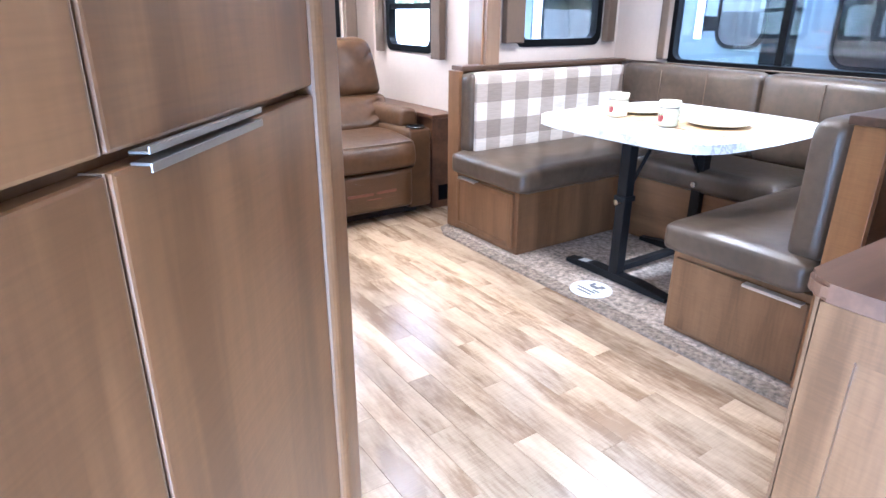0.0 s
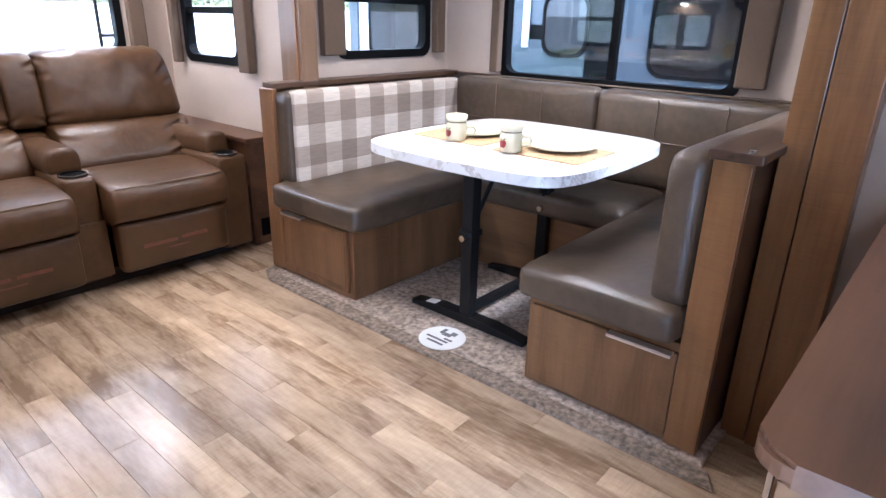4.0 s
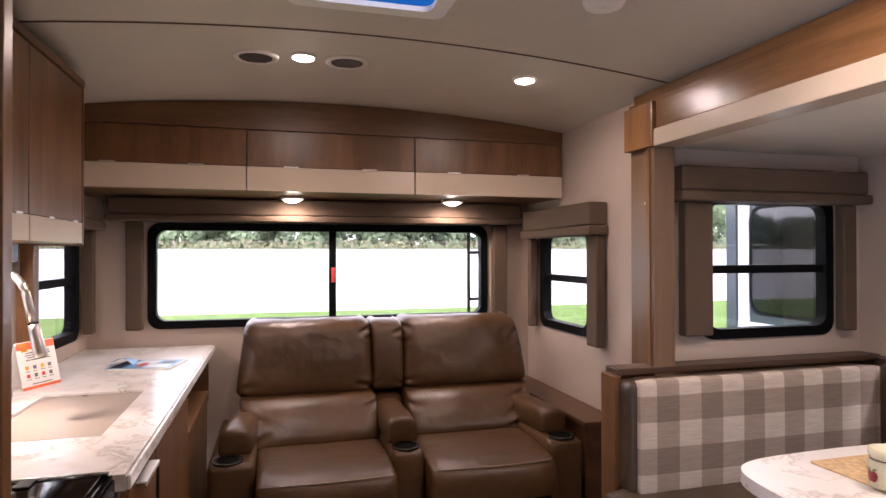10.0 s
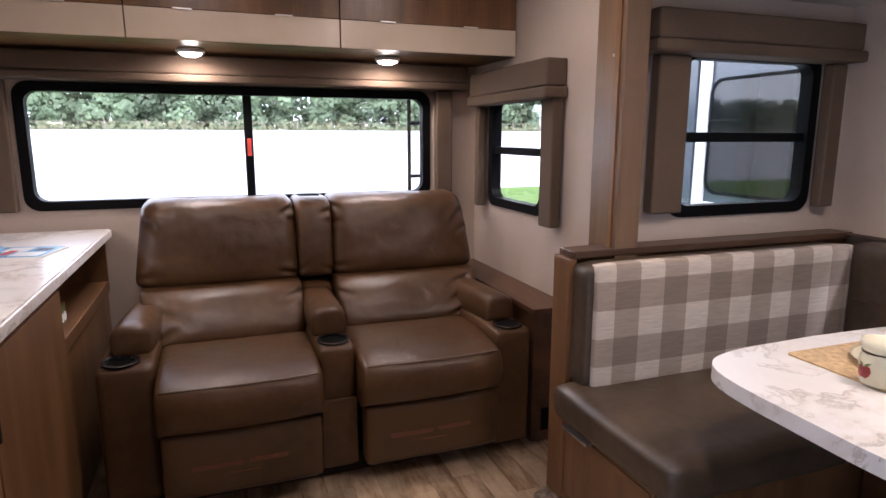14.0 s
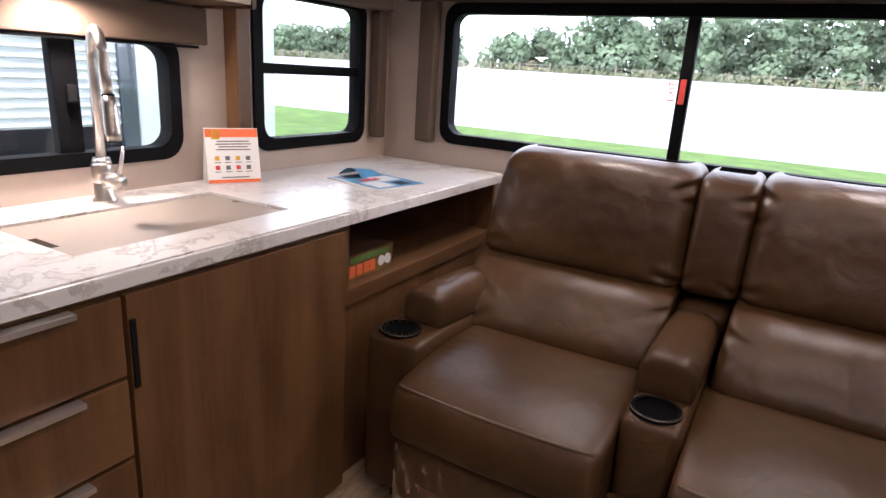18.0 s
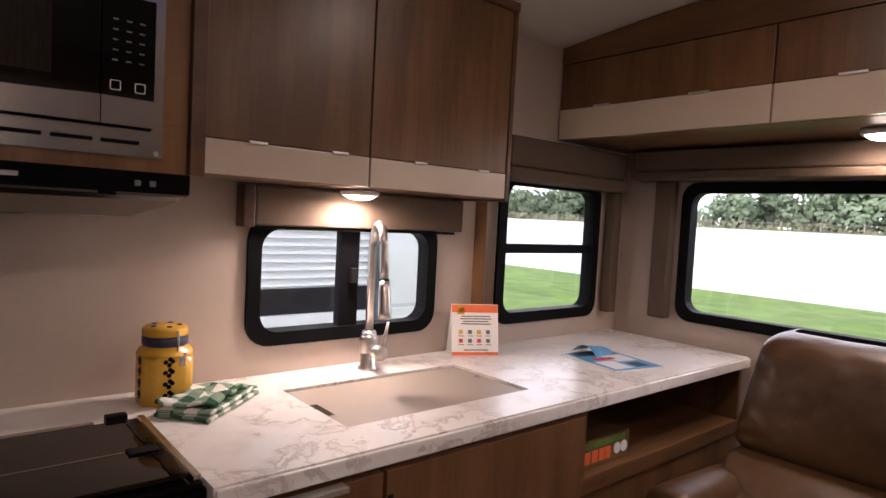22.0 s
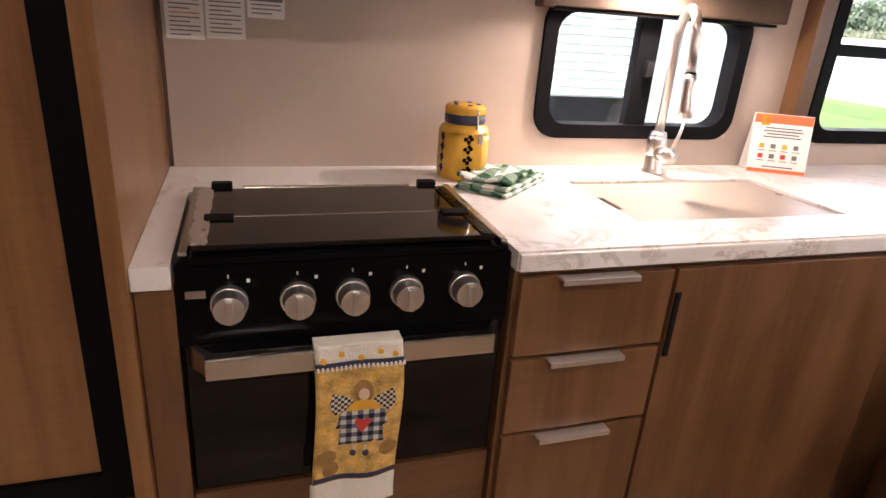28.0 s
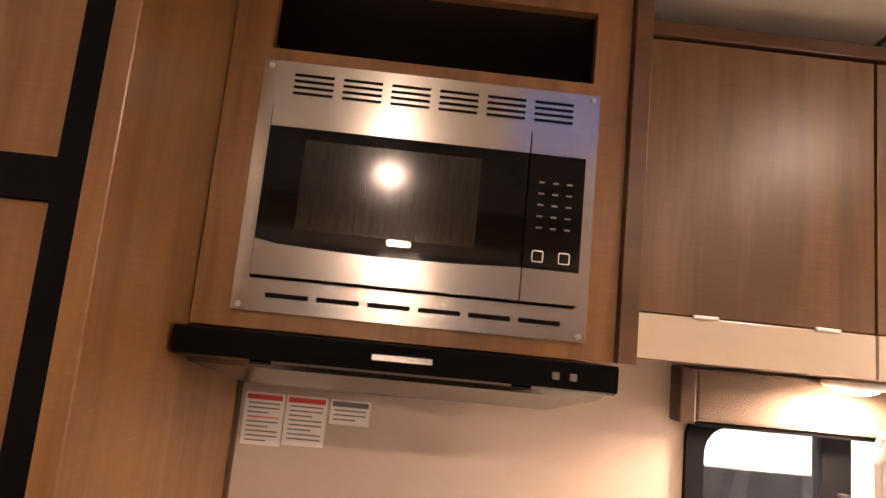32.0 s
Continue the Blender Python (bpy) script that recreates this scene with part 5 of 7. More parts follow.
def stuffed(line, y_back, x_low, x_high, nu=64, flat=14.0, wrinkle=0.004, seed=0, tucks=(), drop=0.0, sag=0.0, edge=0.05, corner=0.0):
    """A cushion that follows a side outline (y, z) from x_low to x_high, each a pair (at the foot, at the head).
    Its flanks are rounded by edge and run back to y_back; drop lowers them; sag brings the middle forward; tucks as in soft()."""
    line = smooth_line(line)
    z0, z1 = min(q.y for q in line), max(q.y for q in line)
    bm = bmesh.new()
    rows = []
    for q in line:
        f = (q.y - z0) / (z1 - z0)
        xa, xb = x_low[0] + (x_low[1] - x_low[0]) * f, x_high[0] + (x_high[1] - x_high[0]) * f
        if corner:
            d = min(corner, max(0.0, corner - (z1 - q.y), corner - (q.y - z0)))
            inset = corner - math.sqrt(corner * corner - d * d)
            xa, xb = xa + inset, xb - inset
        row = []
        for i in range(nu + 1):
            e = -math.cos(math.pi * i / nu)
            e = math.copysign(abs(e) ** 0.8, e)
            full = max(0.0, 1 - abs(e) ** flat) ** 0.5
            x = (xa + xb) / 2 + (xb - xa) / 2 * e
            y = min(y_back, q.x + edge * (1 - full)) - sag * (1 - e * e) * (q.x < y_back - 0.2)
            z = q.y - drop * (1 - full)
            n = noise.noise(Vector((x * 9 + seed, y * 9, z * 9))) * wrinkle + noise.noise(Vector((x * 26 + seed, y * 26, z * 26))) * wrinkle * 0.3
            y, z = y - n * full, z + 0.5 * n * full
            for ax, az, bx, bz, w, deep in tucks:
                ux, uz = bx - ax, bz - az
                k = max(0.0, min(1.0, ((x - ax) * ux + (z - az) * uz) / (ux * ux + uz * uz)))
                far = math.hypot(x - ax - k * ux, z - az - k * uz)
                y += (1 - k) * deep * (math.exp(-(far / w) ** 2) - 0.35 * math.exp(-((far - 2 * w) / w) ** 2))
            row.append(bm.verts.new((x, y, z)))
        rows.append(row)
    for a, b in zip(rows, rows[1:]):
        for i in range(nu):
            bm.faces.new((a[i], a[i + 1], b[i + 1], b[i]))
    for col in (0, nu):
        flank = [bm.verts.new((row[col].co.x, y_back, row[col].co.z)) for row in rows]
        for a, b, c, d in zip(rows, rows[1:], flank, flank[1:]):
            bm.faces.new((a[col], b[col], d, c))
    back = [[bm.verts.new((v.co.x, max(y_back, v.co.y + 0.01), v.co.z)) for v in row] for row in (rows[0], rows[-1])]
    for row, b in zip((rows[0], rows[-1]), back):
        for i in range(nu):
            bm.faces.new((row[i], row[i + 1], b[i + 1], b[i]))
    return bm


def arm(x0, x1, pad0, pad1, cx, y_front, splay, name="arm"):
    a = part(name, soft(x0, x1, y_front, 4.38, 0.045, 0.535, 0.022, (0.004, 0.004, 0), 14, 0.0015, x0), M_LEATHER, sofa, smooth=True)
    part("armrest_pad", pad_roll(pad0, pad1, y_front + 0.138, 4.16, 0.530, 0.640, splay), M_LEATHER, a, "padded leather armrest", smooth=True)
    cy = y_front + 0.068
    part("cup_well", cyl((cx, cy, 0.5368), 0.050, 0.050, 0.003, seg=36), M_WELL, a, "dark cup well")
    part("cup_holder", lathe([(0.0495, 0.0), (0.0495, 0.008), (0.056, 0.008), (0.060, 0.004), (0.060, 0.0)], (cx, cy, 0.5352), 36, False), M_BLACK, a, "black cup holder rim", smooth=False)
    part("cup_ring", ring([(cx + 0.0590 * math.cos(k * math.pi / 20), cy + 0.0590 * math.sin(k * math.pi / 20)) for k in range(40)], [(cx + 0.0572 * math.cos(k * math.pi / 20), cy + 0.0572 * math.sin(k * math.pi / 20)) for k in range(40)], 'z', 0.541, 0.5434), M_STEEL, a)
    if name == "arm":
        for k in range(14):
            q = 2 * math.pi * k / 14
            part("cup_rib", box(cx + 0.047 * math.cos(q) - 0.003, cx + 0.047 * math.cos(q) + 0.003, cy + 0.047 * math.sin(q) - 0.003, cy + 0.047 * math.sin(q) + 0.003, 0.5384, 0.5425, 0.001), M_STEEL, a, "bright rim tab")
    return a


arm(0.895, 1.075, 0.958, 1.092, 0.970, 3.630, -0.034)
arm(2.312, 2.478, 2.300, 2.430, 2.400, 3.575, 0.038)
console = arm(1.626, 1.764, 1.628, 1.766, 1.692, 3.620, -0.004, "console")
part("front_panel", box(1.628, 1.76, 3.596, 3.619, 0.07, 0.332, 0.004), M_LEATHER, console)
FOLDS = (((1.628, 0.985, 1.555, 0.955, 0.011, 0.037), (1.63, 0.93, 1.57, 0.945, 0.009, 0.020), (1.02, 0.95, 1.08, 0.90, 0.012, 0.010), (1.00, 0.72, 1.10, 0.735, 0.012, 0.008), (1.62, 0.70, 1.53, 0.72, 0.011, 0.024)),
         ((1.772, 0.995, 1.85, 0.965, 0.011, 0.037), (1.772, 0.90, 1.845, 0.925, 0.010, 0.031), (2.415, 0.94, 2.34, 0.88, 0.012, 0.014), (2.425, 0.87, 2.35, 0.83, 0.010, 0.012), (1.775, 0.71, 1.86, 0.725, 0.012, 0.020)))
LOWFOLDS = (((1.03, 0.62, 1.16, 0.585, 0.012, 0.020), (1.62, 0.64, 1.52, 0.62, 0.011, 0.020), (1.05, 0.51, 1.14, 0.56, 0.012, 0.020)),
            ((2.39, 0.65, 2.26, 0.62, 0.010, 0.022), (2.37, 0.60, 2.24, 0.55, 0.012, 0.025), (2.36, 0.54, 2.25, 0.50, 0.011, 0.024), (1.776, 0.63, 1.87, 0.61, 0.011, 0.020)))
SEAT = [(4.12, 0.455), (4.05, 0.485), (3.90, 0.508), (3.74, 0.512), (3.60, 0.502), (3.525, 0.490), (3.500, 0.480), (3.484, 0.455), (3.476, 0.420), (3.478, 0.385), (3.490, 0.350), (3.515, 0.332), (3.57, 0.328)]
LUMBAR = [(4.06, 0.475), (3.985, 0.478), (3.945, 0.495), (3.945, 0.530), (3.975, 0.575), (4.020, 0.620), (4.065, 0.655), (4.12, 0.676), (4.19, 0.680)]
UPPER = [(4.32, 0.668), (4.24, 0.664), (4.180, 0.678), (4.160, 0.715), (4.165, 0.775), (4.180, 0.850), (4.200, 0.920), (4.228, 0.982), (4.272, 1.018), (4.335, 1.032), (4.40, 1.022), (4.45, 0.985)]
for k, (x0, x1) in enumerate(((1.082, 1.622), (1.768, 2.312))):
    seat = part("seat_cushion", stuffed(SEAT, 4.14, (x0 - 0.004, x0 - 0.002), (x1 + 0.004, x1 + 0.002), 56, 14.0, 0.005, k * 5, (), 0.016, 0.014, 0.030), M_LEATHER, sofa, "brown leather seat cushion", smooth=True)
    welt = []
    for i in range(25):
        e = -1 + 2 * (0.03 + 0.94 * i / 24)
        full = (1 - abs(e) ** 14.0) ** 0.5
        welt.append(((x0 + x1) / 2 + (x1 - x0) / 2 * e, 3.5045 + 0.030 * (1 - full) - 0.014 * (1 - e * e), 0.4855 - 0.016 * (1 - full)))
    part("seam", tube(welt, 0.0045, 6), M_PIPING, seat, smooth=True)
    foot = part("footrest", soft(x0 + 0.004, x1 - 0.004, 3.515, 3.60, 0.085, 0.325, 0.025, (0, 0.010, 0), 10, 0.003, 20 + k), M_LEATHER, sofa, "leather footrest panel under clear film", smooth=True)
    w = (x1 - x0)
    for i, (a, b, z, h) in enumerate(((0.18, 0.48, 0.193, 0.017), (0.52, 0.76, 0.196, 0.017), (0.40, 0.58, 0.166, 0.006))):
        part("print_bar", box(x0 + w * a, x0 + w * b, 3.5035, 3.509, z, z + h, 0.001), M_RUSSET, foot)
    film = bmesh.new()
    nx, nz = 60, 14
    g = [[film.verts.new((x0 + 0.015 + (w - 0.03) * i / nx, 3.4975 - 0.011 * math.sin(math.pi * i / nx) + (0.0022 + 0.022 * max(0, v - 0.8)) * noise.noise(Vector((i * 0.35 + 40 * k, v * 9, 1))) + 0.003 * v ** 8, 0.10 + 0.222 * v)) for i in range(nx + 1)] for v in [j / nz for j in range(nz + 1)]]
    for ra, rb in zip(g, g[1:]):
        for i in range(nx):
            film.faces.new((ra[i], ra[i + 1], rb[i + 1], rb[i]))
    part("film", film, M_FILM, foot, "crinkled clear shrink film", smooth=True)
    lo, hi = ((0.965, 1.010), (1.634, 1.628)) if k == 0 else ((1.788, 1.792), (2.478, 2.430))
    part("back_cushion", stuffed(UPPER, 4.46, lo, hi, 84, 12.0, 0.006, 40 + k, FOLDS[k], edge=0.075, corner=0.045), M_LEATHER, sofa, "padded leather upper back", smooth=True)
    lo, hi = ((1.05, 0.985), (1.628, 1.632)) if k == 0 else ((1.776, 1.788), (2.352, 2.462))
    part("lumbar_cushion", stuffed(LUMBAR, 4.36, lo, hi, 72, 14.0, 0.005, 60 + k, LOWFOLDS[k], corner=0.020), M_LEATHER, sofa, "padded leather lower back", smooth=True)
part("centre_back", stuffed([(4.34, 0.668), (4.245, 0.664), (4.190, 0.682), (4.180, 0.74), (4.190, 0.83), (4.210, 0.92), (4.238, 0.985), (4.285, 1.014), (4.36, 1.022), (4.44, 0.99)], 4.46, (1.630, 1.632), (1.790, 1.795), 36, 9.0, 0.004, 80, edge=0.055, corner=0.030, tucks=((1.785, 0.965, 1.725, 0.95, 0.010, 0.018), (1.785, 0.915, 1.735, 0.925, 0.008, 0.012), (1.785, 0.70, 1.72, 0.72, 0.010, 0.016), (1.64, 0.71, 1.68, 0.735, 0.009, 0.010))), M_LEATHER, sofa, "narrow leather centre back", smooth=True)
part("centre_lumbar", soft(1.634, 1.780, 4.15, 4.40, 0.50, 0.648, 0.035, (0, 0.012, 0), 8, 0.003, 81), M_LEATHER, sofa, smooth=True)
part("back_shell", box(1.0, 2.42, 4.38, 4.50, 0.05, 0.95, 0.03), M_LEATHER, sofa)
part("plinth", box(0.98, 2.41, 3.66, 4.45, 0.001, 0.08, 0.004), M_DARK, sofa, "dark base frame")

# ledge along the side wall
ledge = thing("side_ledge", (2.6, 4.1, 0), "dark wooden ledge box along the side wall", "ledge")
part("body", box(2.515, XR - 0.002, 3.625, YR - 0.002, 0.001, 0.575, 0.003), M_DARKTOPY, ledge)
part("top", box(2.495, XR - 0.002, 3.595, YR - 0.002, 0.577, 0.602, 0.006), M_DARKTOPY, ledge)
part("vent", box(2.56, 2.64, 3.618, 3.6245, 0.05, 0.15, 0.002), M_BLACK, ledge, "black vent grille")


# ---- kitchen ----
CT = 0.875
XF = 0.815            # cabinet fronts
counter = thing("countertop", (0.53, 3.3, 0.84), "white marble-look laminate kitchen countertop", "countertop")
SINK = (0.38, 0.698, 2.953, 3.535)
part("slab", sheet_wall('z', 0.838, CT, XK + 0.002, 0.829, 2.003, 4.61, [(0.43, 0.86, 2.058, 2.620), (0.822, 0.86, 1.99, 2.058), SINK]), M_MARBLE, counter)
part("front_edge", box(0.8295, 0.839, 2.622, 4.61, 0.838, CT - 0.003, 0.004), M_MARBLE, counter)
part("sink_well", box(SINK[0] - 0.01, SINK[1] + 0.01, SINK[2] - 0.01, SINK[3] + 0.01, 0.68, 0.836), M_SINK, counter, "beige composite sink")
cover = thing("sink_cover", (0.54, 3.24, 0.86), "beige sink cover board with a finger notch", "sink cover")
part("board", sheet_wall('z', 0.856, 0.868, SINK[0] + 0.003, SINK[1] - 0.003, SINK[2] + 0.003, SINK[3] - 0.003, [(0.505, 0.595, SINK[2], SINK[2] + 0.03)]), M_SINK, cover)
part("notch_liner", box(0.505, 0.595, SINK[2] + 0.003, SINK[2] + 0.03, 0.848, 0.8545), M_BLACK, cover, "dark finger notch")
part("plug", cyl((0.51, 3.515, 0.8692), 0.010, 0.010, 0.002), M_STEEL, cover)


def handle_y(parent, y, z, length=0.16, x=XF + 0.018):
    return pull_bar(x, y, z, length, 'y', 1, parent, 0.026)


drawers = thing("drawer_cabinet", (0.5, 2.8, 0), "wooden three-drawer kitchen cabinet with aluminium pulls", "cabinet", "kitchen base cabinets")
part("body", box(XK + 0.003, XF - 0.002, 2.624, 2.962, 0.001, 0.836, 0.002), M_WOOD, drawers)
for z0, z1 in ((0.662, 0.823), (0.486, 0.652), (0.245, 0.476)):
    d = part("drawer", box(XF, XF + 0.018, 2.632, 2.957, z0, z1, 0.002), M_WOOD, drawers)
    handle_y(d, 2.782, z1 - 0.001)
grille = part("floor_vent", cyl((XF + 0.004, 2.76, 0.12), 0.058, 0.058, 0.012, 'X', 32), M_BLACK, drawers, "round black heater vent")
part("rim", ring([(2.76 + 0.066 * math.cos(a * math.pi / 16), 0.12 + 0.066 * math.sin(a * math.pi / 16)) for a in range(32)], [(2.76 + 0.05 * math.cos(a * math.pi / 16), 0.12 + 0.05 * math.sin(a * math.pi / 16)) for a in range(32)], 'x', XF - 0.001, XF + 0.014), M_DARKTOP, grille)
part("stile", box(XF - 0.001, XF + 0.012, 2.912, 2.959, 0.002, 0.24, 0.002), M_WOOD, drawers)

sinkcab = thing("sink_cabinet", (0.5, 3.3, 0), "wooden sink cabinet with one tall door", "cabinet", "kitchen base cabinets")
bm = box(XK + 0.003, 0.37, 2.964, 3.632, 0.001, 0.836)
box(0.371, XF - 0.002, 2.964, 3.632, 0.001, 0.67, 0, bm)
box(0.71, XF - 0.002, 2.964, 3.632, 0.671, 0.836, 0, bm)
part("body", bm, M_WOOD, sinkcab)
door = part("door", box(XF, XF + 0.018, 2.966, 3.615, 0.008, 0.823, 0.002), M_WOOD, sinkcab)
part("pull", box(XF + 0.0185, XF + 0.024, 2.968, 2.980, 0.63, 0.775, 0.002), M_BLACKMETAL, door, "dark edge pull")

shelfcab = thing("shelf_cabinet", (0.5, 4.1, 0), "wooden end cabinet with an open shelf under the counter", "cabinet", "kitchen base cabinets")
part("body", box(XK + 0.003, XF - 0.014, 3.634, 4.61, 0.001, 0.58, 0.002), M_WOOD, shelfcab)
part("shelf_board", box(XK + 0.003, XF - 0.005, 3.634, 4.61, 0.582, 0.632, 0.003), M_WOODY, shelfcab)
part("side", box(XK + 0.003, XF - 0.005, 3.634, 3.655, 0.634, 0.836, 0.002), M_WOOD, shelfcab)
part("side", box(XK + 0.003, XF - 0.005, 4.59, 4.61, 0.634, 0.836, 0.002), M_WOOD, shelfcab)
# the open shelf's shade is put into the back's darker colour
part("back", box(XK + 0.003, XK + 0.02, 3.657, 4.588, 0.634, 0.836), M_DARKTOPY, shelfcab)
game = thing("game_box", (0.70, 3.86, 0.633), "orange and yellow cardboard game box on the open shelf", "box")
part("carton", box(0.52, 0.775, 3.68, 3.925, 0.634, 0.712, 0.002), material("olive_carton", (0.17, 0.10, 0.025), 0.5, vary=0.4, scale=18), game)
part("lid_panel", box(0.521, 0.774, 3.681, 3.924, 0.7125, 0.716), M_DARKTOP, game)
part("stripe", box(0.7755, 0.777, 3.70, 3.90, 0.690, 0.708), M_GREEN, game, "green stripe")
for y in (3.86, 3.895):
    part("badge", cyl((0.777, y, 0.668), 0.017, 0.017, 0.003, 'X', 20), M_PAPER, game, "white round badge")
for i, y in enumerate((3.70, 3.735, 3.77, 3.80)):
    part("print_bar", box(0.7755, 0.777, y, y + 0.028, 0.646, 0.682), M_ORANGE, game)

# stove
stove = thing("gas_range", (0.55, 2.34, 0.42), "black gas range with glass cover, oven and steel handle", "stove")
Y0, Y1 = 2.064, 2.615
part("body", box(0.432, 0.795, Y0, Y1, 0.43, 0.868, 0.003), M_ENAMEL, stove)
part("front_panel", prism([(0.795, 0.735), (0.812, 0.735), (0.808, 0.866), (0.795, 0.868)], 'y', Y0 - 0.002, Y1 + 0.002, 0.001), M_ENAMEL, stove)
top = part("top_tray", box(0.434, 0.806, Y0 + 0.004, Y1 - 0.004, 0.869, 0.879, 0.002), M_ENAMEL, stove)
for y in (Y0 + 0.004, Y1 - 0.018):
    part("side_trim", box(0.44, 0.80, y, y + 0.014, 0.8795, 0.889, 0.003), M_STEEL, top, "bright side trim")
cov = part("glass_cover", box(0.468, 0.79, Y0 + 0.022, Y1 - 0.022, 0.884, 0.893, 0.003), material("smoked_glass", (0.010, 0.007, 0.005), 0.06, vary=0.3, scale=9, spec=0.3), stove, "smoked black glass cover")
part("fold_line", box(0.647, 0.650, Y0 + 0.025, Y1 - 0.025, 0.8931, 0.8936), M_STEEL, cov)
for y in (Y0 + 0.06, Y1 - 0.06):
    part("hinge", box(0.640, 0.672, y - 0.025, y + 0.025, 0.8932, 0.897, 0.002), M_BLACK, cov)
    part("rear_hinge", box(0.442, 0.466, y - 0.02, y + 0.02, 0.8795, 0.902, 0.003), M_BLACK, stove)
for ya, yb in ((Y0 + 0.018, Y0 + 0.046), (Y1 - 0.050, Y1 - 0.018)):
    film = bmesh.new()
    g = [[film.verts.new((0.47 + 0.32 * i / 40, ya + (yb - ya) * j / 6 + 0.003 * noise.noise(Vector((i * 0.4, j, 3 * ya))), 0.8945 + 0.0045 * abs(noise.noise(Vector((i * 0.45, j * 1.3, 9 * ya)))))) for j in range(7)] for i in range(41)]
    for ra, rb in zip(g, g[1:]):
        for j in range(6):
            film.faces.new((ra[j], ra[j + 1], rb[j + 1], rb[j]))
    part("film", film, M_FILM, cov, "crinkled clear film strip", smooth=True)
part("rear_rail", box(0.448, 0.463, Y0 + 0.1, Y1 - 0.1, 0.8795, 0.893, 0.002), M_STEEL, stove)
for y in (2.139, 2.244, 2.333, 2.425, 2.530):
    k = part("knob", cyl((0.815, y, 0.806), 0.0285, 0.0285, 0.012, 'X', 28), M_KNOB, stove, "brushed steel knob")
    part("dial", cyl((0.833, y, 0.806), 0.0265, 0.0235, 0.024, 'X', 28), M_KNOB, k)
    part("grip", box(0.842, 0.854, y - 0.006, y + 0.006, 0.786, 0.826, 0.003), M_KNOB, k)
    part("mark", box(0.8095, 0.8105, y - 0.0008, y + 0.0008, 0.846, 0.852), M_PAPER, k)
    part("flame_mark", box(0.8105, 0.8112, y + 0.027, y + 0.032, 0.838, 0.844), M_PAPER, k)
oven = part("oven_door", box(0.796, 0.81, Y0 + 0.004, Y1 - 0.004, 0.445, 0.732, 0.003), M_BLACKGLASS, stove, "black glass oven door")
part("window", box(0.8102, 0.8108, Y0 + 0.10, Y1 - 0.10, 0.51, 0.66), M_BLACKGLASS, oven)
h = part("handle", box(0.840, 0.862, Y0 + 0.035, Y1 - 0.035, 0.696, 0.734, 0.003), M_STEEL, stove, "brushed steel bar handle")
for a, b in ((Y0 + 0.008, Y0 + 0.045), (Y1 - 0.008, Y1 - 0.045)):
    part("handle_end", prism([(0.810, a), (0.810, a + (b - a) * 0.35), (0.840, b), (0.862, b)], 'z', 0.696, 0.734), M_STEEL, h)
part("badge", box(0.8105, 0.8112, 2.075, 2.105, 0.815, 0.828), M_STEEL, stove)
low = thing("range_surround", (0.5, 2.33, 0), "wooden panel below and beside the range", "cabinet", "kitchen base cabinets")
part("panel", box(0.35, 0.803, 2.062, 2.618, 0.001, 0.427, 0.002), M_WOODY, low)
part("filler", box(0.35, 0.812, 2.004, 2.060, 0.001, 0.836, 0.002), M_WOOD, low)

# dish towel over the oven handle
towel = thing("dish_towel", (0.865, 2.345, 0.36), "ochre printed dish towel hanging over the oven handle", "towel")


def ty(y):
    return 2.258 + (y - 2.262) * 0.916


def tz(z):
    return 0.744 - (0.728 - z) * 0.971


def wave(y, z, amp=0.004):
    v = (0.744 - z) / 0.34
    return amp * math.sin((y - 2.258) / 0.152 * 9 + v * 2) * (0.3 + v) + 0.003 * math.sin(v * 7)


def sway(z):
    return 0.004 * math.sin((0.744 - z) / 0.34 * 5)


def cloth(y0, y1, z0, z1, x, ny=14, nz=24, amp=0.004):
    y0, y1, z0, z1 = ty(y0), ty(y1), tz(z0), tz(z1)
    bm = bmesh.new()
    g = []
    for j in range(nz + 1):
        for i in range(ny + 1):
            u, v = i / ny, j / nz
            y, z = y0 + (y1 - y0) * u, z1 + (z0 - z1) * v
            g.append((x + wave(y, z, amp), y + sway(z), z - 0.006 * max(0.0, (0.744 - z) / 0.34) ** 3 * math.sin(u * 3 + 0.4)))
    front = [bm.verts.new(p) for p in g]
    rear = [bm.verts.new((p[0] - 0.004, p[1], p[2])) for p in g]
    w = ny + 1
    for j in range(nz):
        for i in range(ny):
            a = j * w + i
            bm.faces.new((front[a], front[a + 1], front[a + w + 1], front[a + w]))
            bm.faces.new((rear[a], rear[a + w], rear[a + w + 1], rear[a + 1]))
    edge = [j * w for j in range(nz + 1)], [j * w + ny for j in range(nz + 1)], list(range(w)), [nz * w + i for i in range(w)]
    for e in edge:
        for a, b in zip(e, e[1:]):
            bm.faces.new((front[a], front[b], rear[b], rear[a]))
    return bm


part("hem", cloth(2.262, 2.428, 0.385, 0.445, 0.869), M_TOWELWHITE, towel, "white hem", smooth=True)
part("field", cloth(2.266, 2.428, 0.445, 0.690, 0.869), M_TOWEL, towel, smooth=True)
part("upper_band", cloth(2.268, 2.427, 0.691, 0.728, 0.868, 14, 4), M_TOWELWHITE, towel, "white upper band", smooth=True)
part("over_bar", box(0.836, 0.8685, ty(2.268), ty(2.427), 0.7385, 0.7445, 0.002), M_TOWELWHITE, towel)
part("rear_flap", cloth(2.272, 2.405, 0.366, 0.722, 0.834, 10, 8), M_TOWELWHITE, towel, smooth=True)
for z in (0.686, 0.447):
    part("check_border", cloth(2.267, 2.428, z, z + 0.010, 0.8695, 14, 2), M_NAVY, towel, "navy stitched border")
